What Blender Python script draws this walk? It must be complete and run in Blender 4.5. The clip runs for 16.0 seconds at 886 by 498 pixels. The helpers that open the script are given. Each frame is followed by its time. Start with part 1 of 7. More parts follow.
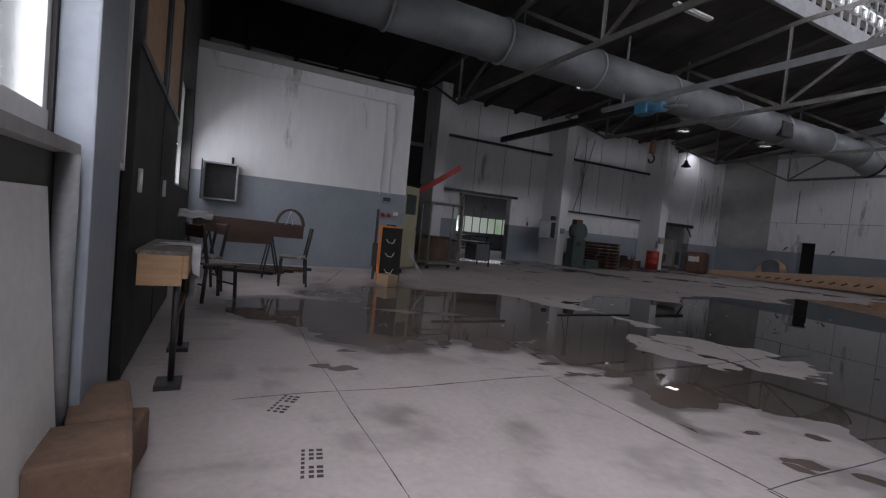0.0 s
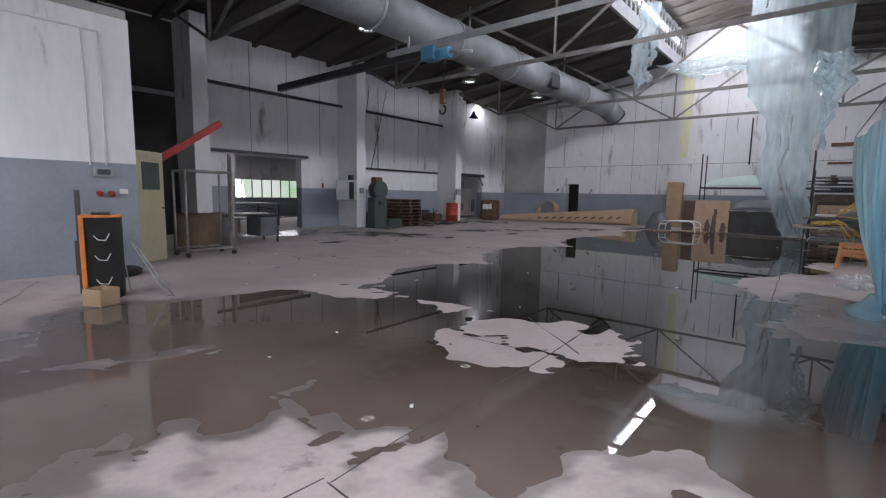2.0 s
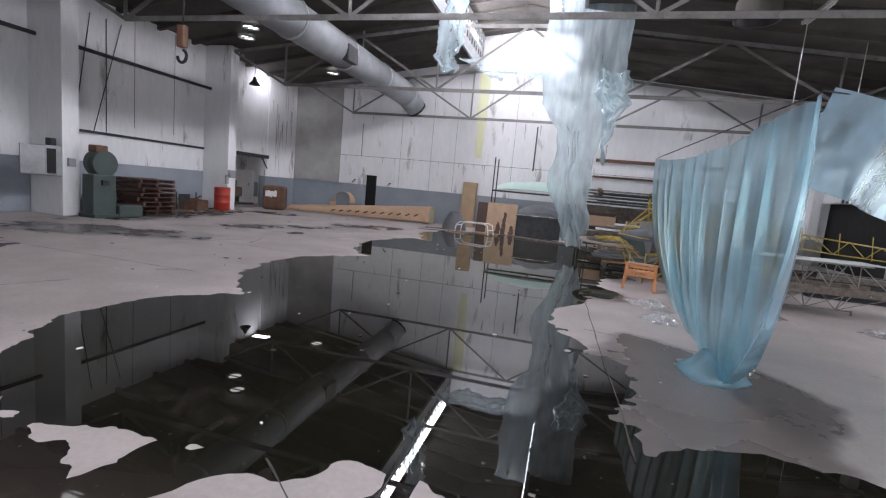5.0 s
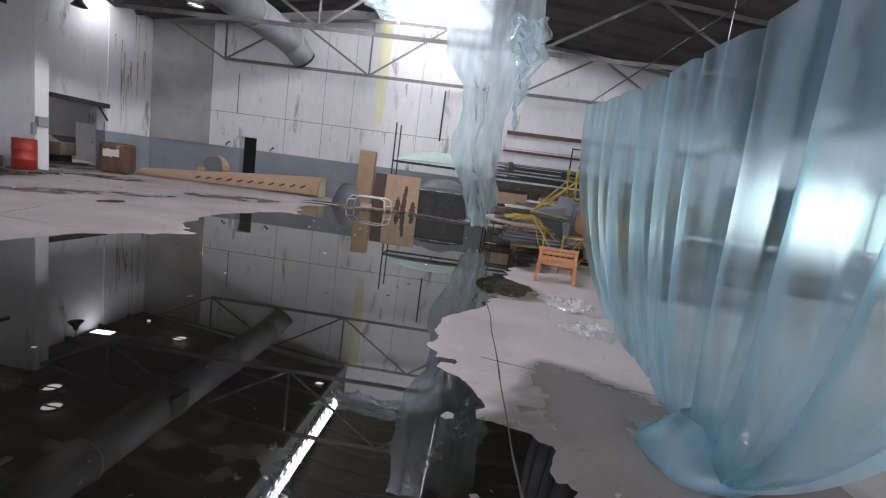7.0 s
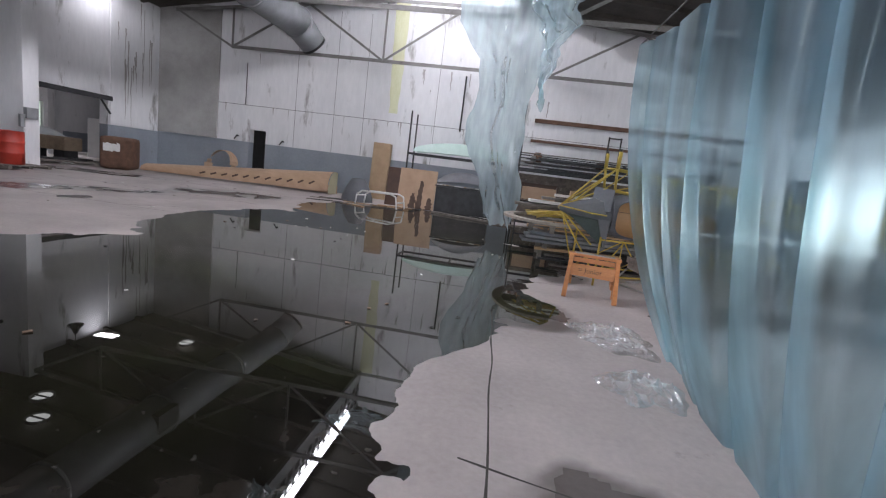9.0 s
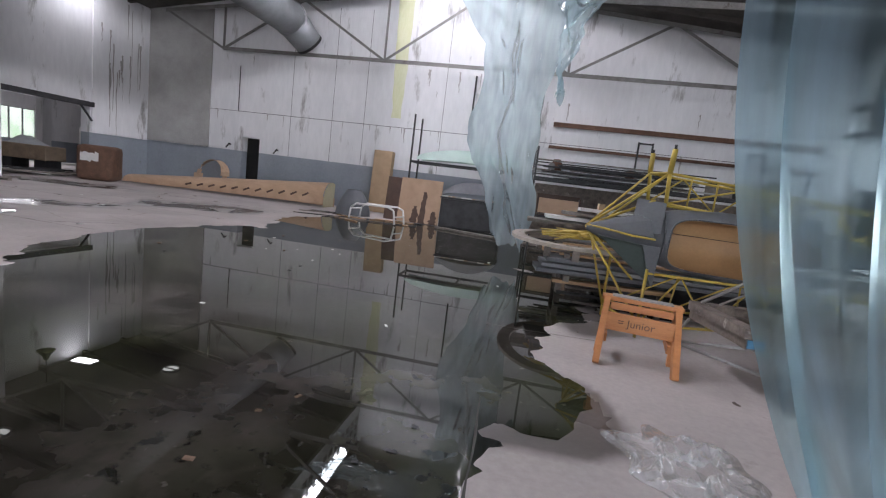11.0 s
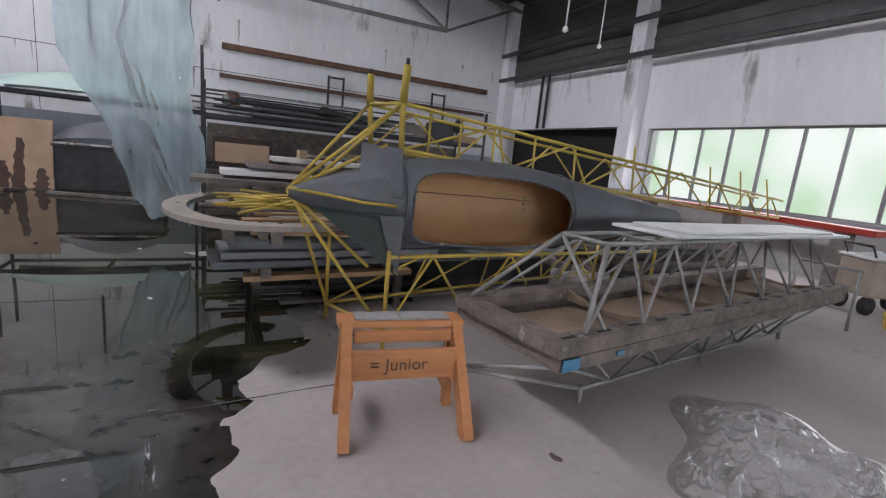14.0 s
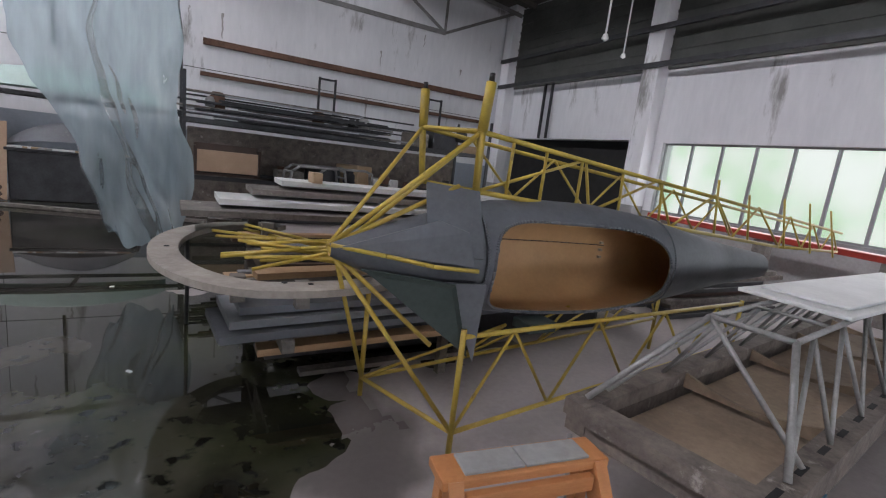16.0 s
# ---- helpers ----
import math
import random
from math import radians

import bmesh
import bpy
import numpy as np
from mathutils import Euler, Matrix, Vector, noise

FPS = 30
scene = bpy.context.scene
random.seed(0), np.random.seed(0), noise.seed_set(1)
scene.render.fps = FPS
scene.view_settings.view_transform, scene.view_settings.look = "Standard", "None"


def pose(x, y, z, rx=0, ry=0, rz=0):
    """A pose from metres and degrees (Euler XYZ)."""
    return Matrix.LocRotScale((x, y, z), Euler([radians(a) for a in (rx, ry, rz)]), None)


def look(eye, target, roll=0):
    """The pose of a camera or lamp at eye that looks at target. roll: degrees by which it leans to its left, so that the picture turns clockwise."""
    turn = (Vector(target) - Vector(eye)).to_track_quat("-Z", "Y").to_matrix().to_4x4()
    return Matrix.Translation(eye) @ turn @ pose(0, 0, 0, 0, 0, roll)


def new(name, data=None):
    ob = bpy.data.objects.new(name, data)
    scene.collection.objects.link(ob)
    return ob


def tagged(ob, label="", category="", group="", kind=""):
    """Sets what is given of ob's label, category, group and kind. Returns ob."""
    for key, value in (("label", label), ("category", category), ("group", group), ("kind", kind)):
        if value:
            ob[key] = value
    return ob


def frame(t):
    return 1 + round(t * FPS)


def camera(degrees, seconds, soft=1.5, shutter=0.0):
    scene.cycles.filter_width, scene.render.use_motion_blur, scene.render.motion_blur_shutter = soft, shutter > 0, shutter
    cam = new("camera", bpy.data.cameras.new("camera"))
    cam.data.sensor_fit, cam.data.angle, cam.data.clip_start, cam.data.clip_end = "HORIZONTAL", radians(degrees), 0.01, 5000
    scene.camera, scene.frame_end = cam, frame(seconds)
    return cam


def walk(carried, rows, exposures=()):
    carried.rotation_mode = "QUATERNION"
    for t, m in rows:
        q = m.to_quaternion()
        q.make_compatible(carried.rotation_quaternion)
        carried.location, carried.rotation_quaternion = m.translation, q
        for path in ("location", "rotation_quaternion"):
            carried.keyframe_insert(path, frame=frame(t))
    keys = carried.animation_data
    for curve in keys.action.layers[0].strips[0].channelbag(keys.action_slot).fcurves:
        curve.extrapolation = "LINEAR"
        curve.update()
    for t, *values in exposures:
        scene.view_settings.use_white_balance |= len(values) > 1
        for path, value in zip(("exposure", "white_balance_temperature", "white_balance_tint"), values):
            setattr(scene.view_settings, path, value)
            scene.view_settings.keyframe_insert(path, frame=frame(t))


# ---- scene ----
cam = camera(88.0, 16.0, 1.2)
PATH = [
    (0.0, (0.353, 2.846, 1.109), (-1.435, 3.737, 1.018), 5.45),
    (0.5, (-0.054, 3.087, 0.857), (-1.757, 4.135, 0.783), 3.94),
    (1.0, (-0.422, 3.315, 0.980), (-2.022, 4.509, 0.864), 3.44),
    (1.5, (-0.571, 3.616, 1.270), (-2.001, 5.001, 1.072), 3.24),
    (2.0, (-0.733, 4.110, 1.384), (-2.007, 5.634, 1.146), 1.02),
    (2.5, (-1.013, 4.444, 1.467), (-2.221, 6.011, 1.174), 0.21),
    (3.0, (-1.230, 4.769, 1.527), (-2.417, 6.346, 1.202), -0.49),
    (3.5, (-1.378, 5.160, 1.614), (-2.496, 6.787, 1.293), 0.82),
    (4.0, (-1.507, 5.603, 1.652), (-2.430, 7.349, 1.336), 2.53),
    (4.5, (-1.574, 6.140, 1.650), (-2.241, 8.004, 1.367), 4.85),
    (5.0, (-1.769, 6.511, 1.652), (-2.276, 8.429, 1.398), 5.34),
    (7.5, (-1.515, 9.599, 1.360), (-1.625, 11.572, 1.048), 7.87),
    (8.0, (-1.456, 9.926, 1.344), (-1.587, 11.896, 1.020), 8.08),
    (8.5, (-1.398, 10.356, 1.316), (-1.545, 12.322, 0.975), 7.27),
    (9.0, (-1.328, 10.784, 1.294), (-1.588, 12.740, 0.971), 7.27),
    (11.5, (-1.203, 13.078, 1.291), (-1.551, 15.027, 1.008), 7.06),
    (12.0, (-1.183, 13.455, 1.277), (-1.463, 15.413, 0.984), 7.36),
    (12.5, (-1.199, 13.804, 1.283), (-1.301, 15.774, 0.957), 6.57),
    (13.0, (-1.174, 14.096, 1.300), (-0.980, 16.056, 0.950), 6.16),
    (13.5, (-1.072, 14.413, 1.302), (-0.542, 16.308, 0.943), 5.85),
    (14.0, (-1.037, 14.647, 1.323), (-0.148, 16.398, 0.940), 5.63),
    (14.5, (-1.001, 14.819, 1.340), (0.214, 16.359, 0.950), 6.02),
    (15.0, (-0.932, 14.985, 1.361), (0.441, 16.390, 0.985), 6.92),
    (15.5, (-1.007, 15.305, 1.398), (0.241, 16.821, 1.018), 7.03),
    (16.0, (-1.217, 15.641, 1.485), (-0.236, 17.345, 1.118), 6.74),
]
walk(cam, [(t, look(eye, target, roll)) for t, eye, target, roll in PATH],
     exposures=[(0.0, -2.05), (0.5, -1.05), (1.0, -0.98), (1.5, -0.95), (2.0, -0.75), (2.5, -0.4), (3.5, -0.2), (5.0, -0.12), (9.0, -0.2), (12.5, -0.25), (14.5, -0.45), (16.0, -0.5)])

# ---- light: overcast sky, roof lantern, windows ----
world = bpy.data.worlds.new("overcast")
scene.world = world
world.use_nodes = True
wn = world.node_tree.nodes
sky = wn.new("ShaderNodeTexSky")
sky.sky_type, sky.sun_disc, sky.sun_elevation, sky.sun_rotation = "NISHITA", False, radians(48), radians(60)
sky.dust_density = 4.0
world.node_tree.links.new(sky.outputs[0], wn["Background"].inputs[0])
wn["Background"].inputs[1].default_value = 0.12


def lamp_area(name, m, w, h, watts, colour=(0.93, 0.97, 1.0)):
    d = bpy.data.lights.new(name, "AREA")
    d.shape, d.size, d.size_y, d.energy, d.color = "RECTANGLE", w, h, watts, colour
    ob = new(name, d)
    ob.matrix_world = m
    return ob


DAY = (0.96, 0.94, 1.03)
sun = bpy.data.lights.new("sun", "SUN")
sun.energy, sun.angle, sun.color = 1.0, radians(20), (1.0, 0.96, 0.9)
new("sun", sun).matrix_world = look((0, 0, 30), (10, -6, 0))
# sky light in the openings
lamp_area("lantern_light_west", look((-6.55, 18.9, 8.22), (-2.0, 18.9, 6.2)), 16.5, 0.95, 3500, DAY)
lamp_area("lantern_light_east", look((-1.95, 18.9, 8.22), (-6.5, 18.9, 6.2)), 16.5, 0.95, 1900, DAY)
lamp_area("window_light_east", look((7.72, 19.8, 1.75), (0, 19.8, 1.2)), 4.6, 1.4, 95, DAY)
lamp_area("window_light_east_2", look((7.72, 14.0, 1.75), (0, 14.0, 1.2)), 4.6, 1.4, 95, DAY)
lamp_area("window_light_east_3", look((7.72, 8.0, 1.75), (0, 8.0, 1.2)), 4.6, 1.4, 95, DAY)
lamp_area("window_light_south", look((-7.9, 2.04, 2.3), (-7.6, 4.9, 0.2)), 3.2, 1.8, 190, DAY)
lamp_area("window_light_south_2", look((0.4, 2.17, 2.3), (-0.3, 4.53, 0.0)), 3.9, 1.9, 900, DAY)
lamp_area("window_light_annex", look((-23.8, 16.5, 1.5), (-16, 13.0, 1.0)), 4.8, 0.9, 120, DAY)
lamp_area("window_light_store", look((-23.7, 29.0, 1.6), (-16.4, 27.0, 1.0)), 2.6, 1.3, 140, DAY)
lamp_area("corner_rooflight", look((-15.6, 25.4, 6.3), (-15.9, 25.4, 0)), 0.35, 0.8, 46, DAY)

# ---- materials ----
def mat(name, a, b=None, rough=0.7, metal=0.0, scale=6.0, fine=60.0, bump=0.15, spots=None, spot_at=0.62, spot_scale=2.0, rvar=0.12, rand=0.0, stretch=(1, 1, 1)):
    """Two tones mixed by a coarse and a fine noise, with optional stains of a third tone, and fine relief."""
    m = bpy.data.materials.new(name)
    m.use_nodes = True
    n, l = m.node_tree.nodes, m.node_tree.links
    p = n["Principled BSDF"]
    b = b or tuple(c * 0.72 for c in a)
    tc, mp = n.new("ShaderNodeTexCoord"), n.new("ShaderNodeMapping")
    mp.inputs["Scale"].default_value = stretch
    l.new(tc.outputs["Object"], mp.inputs[0])

    def nz(s, d=6.0, r=0.6):
        t = n.new("ShaderNodeTexNoise")
        t.inputs["Scale"].default_value, t.inputs["Detail"].default_value, t.inputs["Roughness"].default_value = s, d, r
        l.new(mp.outputs[0], t.inputs["Vector"])
        return t.outputs[0]

    def ramp(src, lo, hi):
        r = n.new("ShaderNodeMapRange")
        r.inputs[1].default_value, r.inputs[2].default_value = lo, hi
        l.new(src, r.inputs[0])
        return r.outputs[0]

    def mix(f, x, y):
        k = n.new("ShaderNodeMix")
        k.data_type = "RGBA"
        l.new(f, k.inputs[0])
        for v, s in ((x, k.inputs[6]), (y, k.inputs[7])):
            if isinstance(v, tuple):
                s.default_value = (*v, 1)
            else:
                l.new(v, s)
        return k.outputs[2]

    coarse, grain = nz(scale), nz(fine, 4.0)
    half = n.new("ShaderNodeMath")
    half.operation = "MULTIPLY_ADD"
    half.inputs[1].default_value, half.inputs[2].default_value = 0.35, 0.0
    l.new(grain, half.inputs[0])
    tot = n.new("ShaderNodeMath")
    tot.operation = "MULTIPLY_ADD"
    tot.inputs[1].default_value = 0.65
    l.new(coarse, tot.inputs[0])
    l.new(half.outputs[0], tot.inputs[2])
    col = mix(ramp(tot.outputs[0], 0.36, 0.64), a, b)
    if spots:
        col = mix(ramp(nz(spot_scale, 8.0, 0.7), spot_at, spot_at + 0.1), col, spots)
    if rand:
        oi, hs = n.new("ShaderNodeObjectInfo"), n.new("ShaderNodeHueSaturation")
        l.new(col, hs.inputs["Color"])
        r = n.new("ShaderNodeMapRange")
        r.inputs[3].default_value, r.inputs[4].default_value = 1 - rand, 1 + rand
        l.new(oi.outputs["Random"], r.inputs[0])
        l.new(r.outputs[0], hs.inputs["Value"])
        col = hs.outputs[0]
    l.new(col, p.inputs["Base Color"])
    rr = n.new("ShaderNodeMapRange")
    rr.inputs[3].default_value, rr.inputs[4].default_value = max(rough - rvar, 0.02), min(rough + rvar, 1)
    l.new(coarse, rr.inputs[0])
    l.new(rr.outputs[0], p.inputs["Roughness"])
    p.inputs["Metallic"].default_value = metal
    if bump:
        bp = n.new("ShaderNodeBump")
        bp.inputs["Strength"].default_value, bp.inputs["Distance"].default_value = bump, 0.01
        l.new(tot.outputs[0], bp.inputs["Height"])
        l.new(bp.outputs[0], p.inputs["Normal"])
    return m


M_FLOOR = mat("concrete_floor", (0.46, 0.415, 0.405), (0.35, 0.315, 0.305), 0.75, scale=0.9, fine=22, bump=0.25, spots=(0.19, 0.17, 0.16), spot_at=0.63, spot_scale=1.6)
M_CRACK = mat("crack_dirt", (0.06, 0.055, 0.05), rough=0.9, scale=9)
M_WHITE = mat("whitewashed_wall", (0.75, 0.75, 0.77), (0.62, 0.625, 0.645), 0.85, scale=0.5, fine=9, bump=0.25, spots=(0.27, 0.262, 0.255), spot_at=0.585, spot_scale=1.3, stretch=(1, 1, 0.25))
M_BAND = mat("grey_oil_paint", (0.27, 0.30, 0.34), (0.21, 0.235, 0.27), 0.5, scale=0.8, fine=16, bump=0.15, spots=(0.12, 0.125, 0.13), spot_at=0.66, spot_scale=1.3)
M_CONC = mat("bare_concrete", (0.36, 0.355, 0.35), (0.25, 0.245, 0.24), 0.85, scale=1.1, fine=26, bump=0.3, spots=(0.13, 0.13, 0.125), spot_at=0.62, spot_scale=0.9)
M_ROOF = mat("sooty_roof_slab", (0.085, 0.076, 0.068), (0.048, 0.043, 0.038), 0.9, scale=0.9, fine=12, bump=0.3)
M_FASCIA = mat("grey_eaves_sheet", (0.075, 0.078, 0.07), (0.05, 0.052, 0.047), 0.8, scale=1.2, fine=14, bump=0.2)
# soot of the near wall; also the painted shade by the corner room
M_DARK = mat("sooty_and_shaded_wall", (0.05, 0.05, 0.05), (0.03, 0.03, 0.03), 0.85, scale=1.2, fine=14)
M_STEEL = mat("grey_painted_steel", (0.34, 0.35, 0.36), (0.24, 0.25, 0.26), 0.5, 0.2, scale=3, fine=40, spots=(0.13, 0.09, 0.07), spot_at=0.66, spot_scale=5)
M_TRUSS = mat("sooty_truss_paint", (0.21, 0.205, 0.20), (0.12, 0.113, 0.108), 0.6, 0.1, scale=3, fine=40, spots=(0.07, 0.05, 0.04), spot_at=0.6, spot_scale=4)
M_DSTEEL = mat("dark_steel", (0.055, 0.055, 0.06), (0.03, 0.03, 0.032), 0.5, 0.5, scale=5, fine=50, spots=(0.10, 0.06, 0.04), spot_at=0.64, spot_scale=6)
M_DUCT = mat("galvanised_sheet", (0.23, 0.24, 0.255), (0.165, 0.172, 0.185), 0.55, 0.25, scale=2, fine=30, bump=0.1)
M_WOOD = mat("plain_wood", (0.46, 0.30, 0.17), (0.36, 0.22, 0.12), 0.65, scale=5, fine=40, spots=(0.18, 0.11, 0.06), spot_at=0.66, stretch=(1, 1, 6))
M_PLY = mat("birch_plywood", (0.47, 0.32, 0.215), (0.37, 0.245, 0.16), 0.6, scale=3, fine=50, spots=(0.22, 0.12, 0.06), spot_at=0.68, stretch=(1, 5, 1))
M_ORANGE = mat("orange_stained_pine", (0.55, 0.24, 0.095), (0.43, 0.175, 0.065), 0.5, scale=4, fine=45, spots=(0.22, 0.09, 0.04), spot_at=0.68, spot_scale=4, stretch=(1, 1, 5))
M_YELLOW = mat("yellow_enamel", (0.50, 0.36, 0.055), (0.34, 0.24, 0.045), 0.45, scale=6, fine=60, spots=(0.17, 0.11, 0.05), spot_at=0.61, spot_scale=11)
M_HULL = mat("grey_gelcoat", (0.125, 0.132, 0.148), (0.085, 0.09, 0.10), 0.5, scale=3, fine=40, bump=0.25, spots=(0.26, 0.25, 0.24), spot_at=0.63, spot_scale=6)
M_TAN = mat("tan_resin", (0.52, 0.31, 0.15), (0.42, 0.25, 0.12), 0.45, scale=3, fine=40)
M_OLD = mat("weathered_board", (0.22, 0.195, 0.175), (0.10, 0.088, 0.08), 0.85, scale=5, fine=34, bump=0.6, spots=(0.44, 0.42, 0.39), spot_at=0.60, spot_scale=7)
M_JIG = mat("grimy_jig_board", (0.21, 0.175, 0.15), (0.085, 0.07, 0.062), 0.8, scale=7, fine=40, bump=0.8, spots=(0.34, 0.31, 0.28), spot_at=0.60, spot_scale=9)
M_SKID = mat("bleached_board", (0.40, 0.36, 0.32), (0.27, 0.24, 0.21), 0.85, scale=5, fine=34, bump=0.5, spots=(0.12, 0.1, 0.09), spot_at=0.64, spot_scale=6)
M_SILVER = mat("aluminium_paint", (0.33, 0.325, 0.32), (0.20, 0.19, 0.185), 0.5, 0.3, scale=6, fine=60, spots=(0.16, 0.12, 0.1), spot_at=0.62, spot_scale=10)
M_RED = mat("red_paint", (0.40, 0.035, 0.02), (0.27, 0.025, 0.016), 0.45, scale=4, fine=40, spots=(0.12, 0.05, 0.03), spot_at=0.68, spot_scale=6)
M_RUST = mat("rusty_steel", (0.16, 0.085, 0.055), (0.09, 0.05, 0.035), 0.8, 0.2, scale=5, fine=40)
M_ORNG = mat("orange_paint", (0.70, 0.22, 0.03), (0.55, 0.16, 0.02), 0.5, scale=5, fine=40)
M_CREAM = mat("cream_paint", (0.47, 0.44, 0.30), (0.40, 0.37, 0.25), 0.6, scale=1.5, fine=20, spots=(0.25, 0.22, 0.15), spot_at=0.67)
M_BLUE = mat("blue_paint", (0.06, 0.22, 0.36), (0.05, 0.16, 0.27), 0.45, scale=5, fine=40)
M_GREEN = mat("green_grey_machine_paint", (0.055, 0.075, 0.07), (0.035, 0.05, 0.047), 0.5, scale=3, fine=40)
# black parts, and darkness put as colour into holes, slots and openings
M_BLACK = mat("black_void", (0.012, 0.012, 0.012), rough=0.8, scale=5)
M_WHITEP = mat("white_paint", (0.72, 0.72, 0.71), (0.6, 0.6, 0.59), 0.5, scale=3, fine=30, spots=(0.35, 0.33, 0.3), spot_at=0.68)
M_BEIGE = mat("beige_enamel", (0.36, 0.30, 0.235), (0.25, 0.205, 0.165), 0.6, scale=3, fine=30, spots=(0.16, 0.12, 0.09), spot_at=0.64, spot_scale=4)
M_CARD = mat("cardboard", (0.42, 0.30, 0.19), (0.34, 0.24, 0.15), 0.85, scale=4, fine=40)
M_BROWN = mat("brown_lacquer", (0.085, 0.045, 0.03), (0.055, 0.028, 0.02), 0.5, scale=4, fine=40)
M_RUBBER = mat("black_rubber", (0.02, 0.02, 0.02), rough=0.75, scale=8)
M_CANVAS = mat("faded_canvas", (0.34, 0.38, 0.34), (0.27, 0.31, 0.28), 0.9, scale=2, fine=40, bump=0.2)
M_CLOTH = mat("white_rag", (0.62, 0.64, 0.66), (0.5, 0.52, 0.54), 0.9, scale=8, fine=80)
M_PALEGRN = mat("pale_green_film", (0.42, 0.55, 0.50), (0.36, 0.48, 0.44), 0.4, scale=3, fine=30)
M_BRICK = mat("old_brick", (0.17, 0.105, 0.07), (0.10, 0.065, 0.045), 0.9, scale=6, fine=40, bump=0.5)
M_DUSTY = mat("dusty_brown_board", (0.30, 0.225, 0.155), (0.19, 0.14, 0.10), 0.85, scale=3, fine=30, bump=0.4, spots=(0.30, 0.26, 0.22), spot_at=0.62, spot_scale=4)
M_ALGAE = mat("yellow_algae_stain", (0.55, 0.56, 0.32), (0.66, 0.67, 0.50), 0.85, scale=1.5, fine=20, stretch=(1, 1, 0.3))


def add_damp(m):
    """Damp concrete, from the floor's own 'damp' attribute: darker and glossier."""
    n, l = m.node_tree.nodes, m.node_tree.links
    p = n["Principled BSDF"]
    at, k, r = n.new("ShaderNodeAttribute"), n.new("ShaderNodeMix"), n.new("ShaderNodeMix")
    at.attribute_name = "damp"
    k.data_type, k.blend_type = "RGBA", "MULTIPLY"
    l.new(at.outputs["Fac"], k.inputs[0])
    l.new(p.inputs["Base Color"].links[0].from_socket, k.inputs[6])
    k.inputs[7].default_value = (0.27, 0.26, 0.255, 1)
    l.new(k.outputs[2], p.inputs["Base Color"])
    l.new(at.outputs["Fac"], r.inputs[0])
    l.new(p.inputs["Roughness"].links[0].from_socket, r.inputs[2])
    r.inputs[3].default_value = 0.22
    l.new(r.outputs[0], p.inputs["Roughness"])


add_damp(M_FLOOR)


def mat_water():
    m = bpy.data.materials.new("standing_water")
    m.use_nodes = True
    n, l = m.node_tree.nodes, m.node_tree.links
    p = n["Principled BSDF"]
    tc = n.new("ShaderNodeTexCoord")

    def nz(s, d=5.0):
        t = n.new("ShaderNodeTexNoise")
        t.inputs["Scale"].default_value, t.inputs["Detail"].default_value = s, d
        l.new(tc.outputs["Object"], t.inputs["Vector"])
        return t.outputs[0]

    def mix(src, lo, hi, x, y):
        r, k = n.new("ShaderNodeMapRange"), n.new("ShaderNodeMix")
        r.inputs[1].default_value, r.inputs[2].default_value = lo, hi
        l.new(src, r.inputs[0])
        k.data_type = "RGBA"
        l.new(r.outputs[0], k.inputs[0])
        for v, s in ((x, k.inputs[6]), (y, k.inputs[7])):
            if isinstance(v, tuple):
                s.default_value = (*v, 1)
            else:
                l.new(v, s)
        return k.outputs[2]

    # silt near the southern end, algae towards the north
    sep = n.new("ShaderNodeSeparateXYZ")
    l.new(tc.outputs["Object"], sep.inputs[0])
    silt = mix(nz(0.8), 0.35, 0.65, (0.15, 0.122, 0.108), (0.098, 0.08, 0.07))
    deep = mix(nz(0.7), 0.4, 0.6, (0.0075, 0.0068, 0.006), (0.0105, 0.0102, 0.0065))
    base = mix(sep.outputs[1], 6.0, 8.6, silt, deep)
    film = mix(sep.outputs[1], 6.0, 8.6, (0.125, 0.106, 0.096), (0.022, 0.019, 0.016))
    scum = mix(nz(1.6, 14.0), 0.53, 0.60, base, film)
    base = mix(nz(6.0, 12.0), 0.46, 0.56, base, scum)
    mud = mix(nz(0.55, 14.0), 0.40, 0.62, (0.034, 0.038, 0.018), (0.072, 0.063, 0.057))
    moss = mix(nz(1.7, 14.0), 0.36, 0.60, base, mud)
    moss = mix(nz(9.0, 14.0), 0.56, 0.66, moss, (0.008, 0.008, 0.006))
    base = mix(sep.outputs[1], 12.5, 16.0, base, moss)
    specks = mix(nz(14.0, 8.0), 0.68, 0.74, base, (0.07, 0.066, 0.06))
    l.new(specks, p.inputs["Base Color"])
    p.inputs["IOR"].default_value, p.inputs["Specular IOR Level"].default_value = 1.333, 0.5
    rr = n.new("ShaderNodeMapRange")
    for i, v in enumerate((0.52, 0.70, 0.0, 0.035)):
        rr.inputs[1 + i].default_value = v
    l.new(nz(1.3, 14.0), rr.inputs[0])
    l.new(rr.outputs[0], p.inputs["Roughness"])
    bp = n.new("ShaderNodeBump")
    bp.inputs["Strength"].default_value, bp.inputs["Distance"].default_value = 0.02, 0.01
    l.new(nz(1.8, 2.0), bp.inputs["Height"])
    l.new(bp.outputs[0], p.inputs["Normal"])
    return m


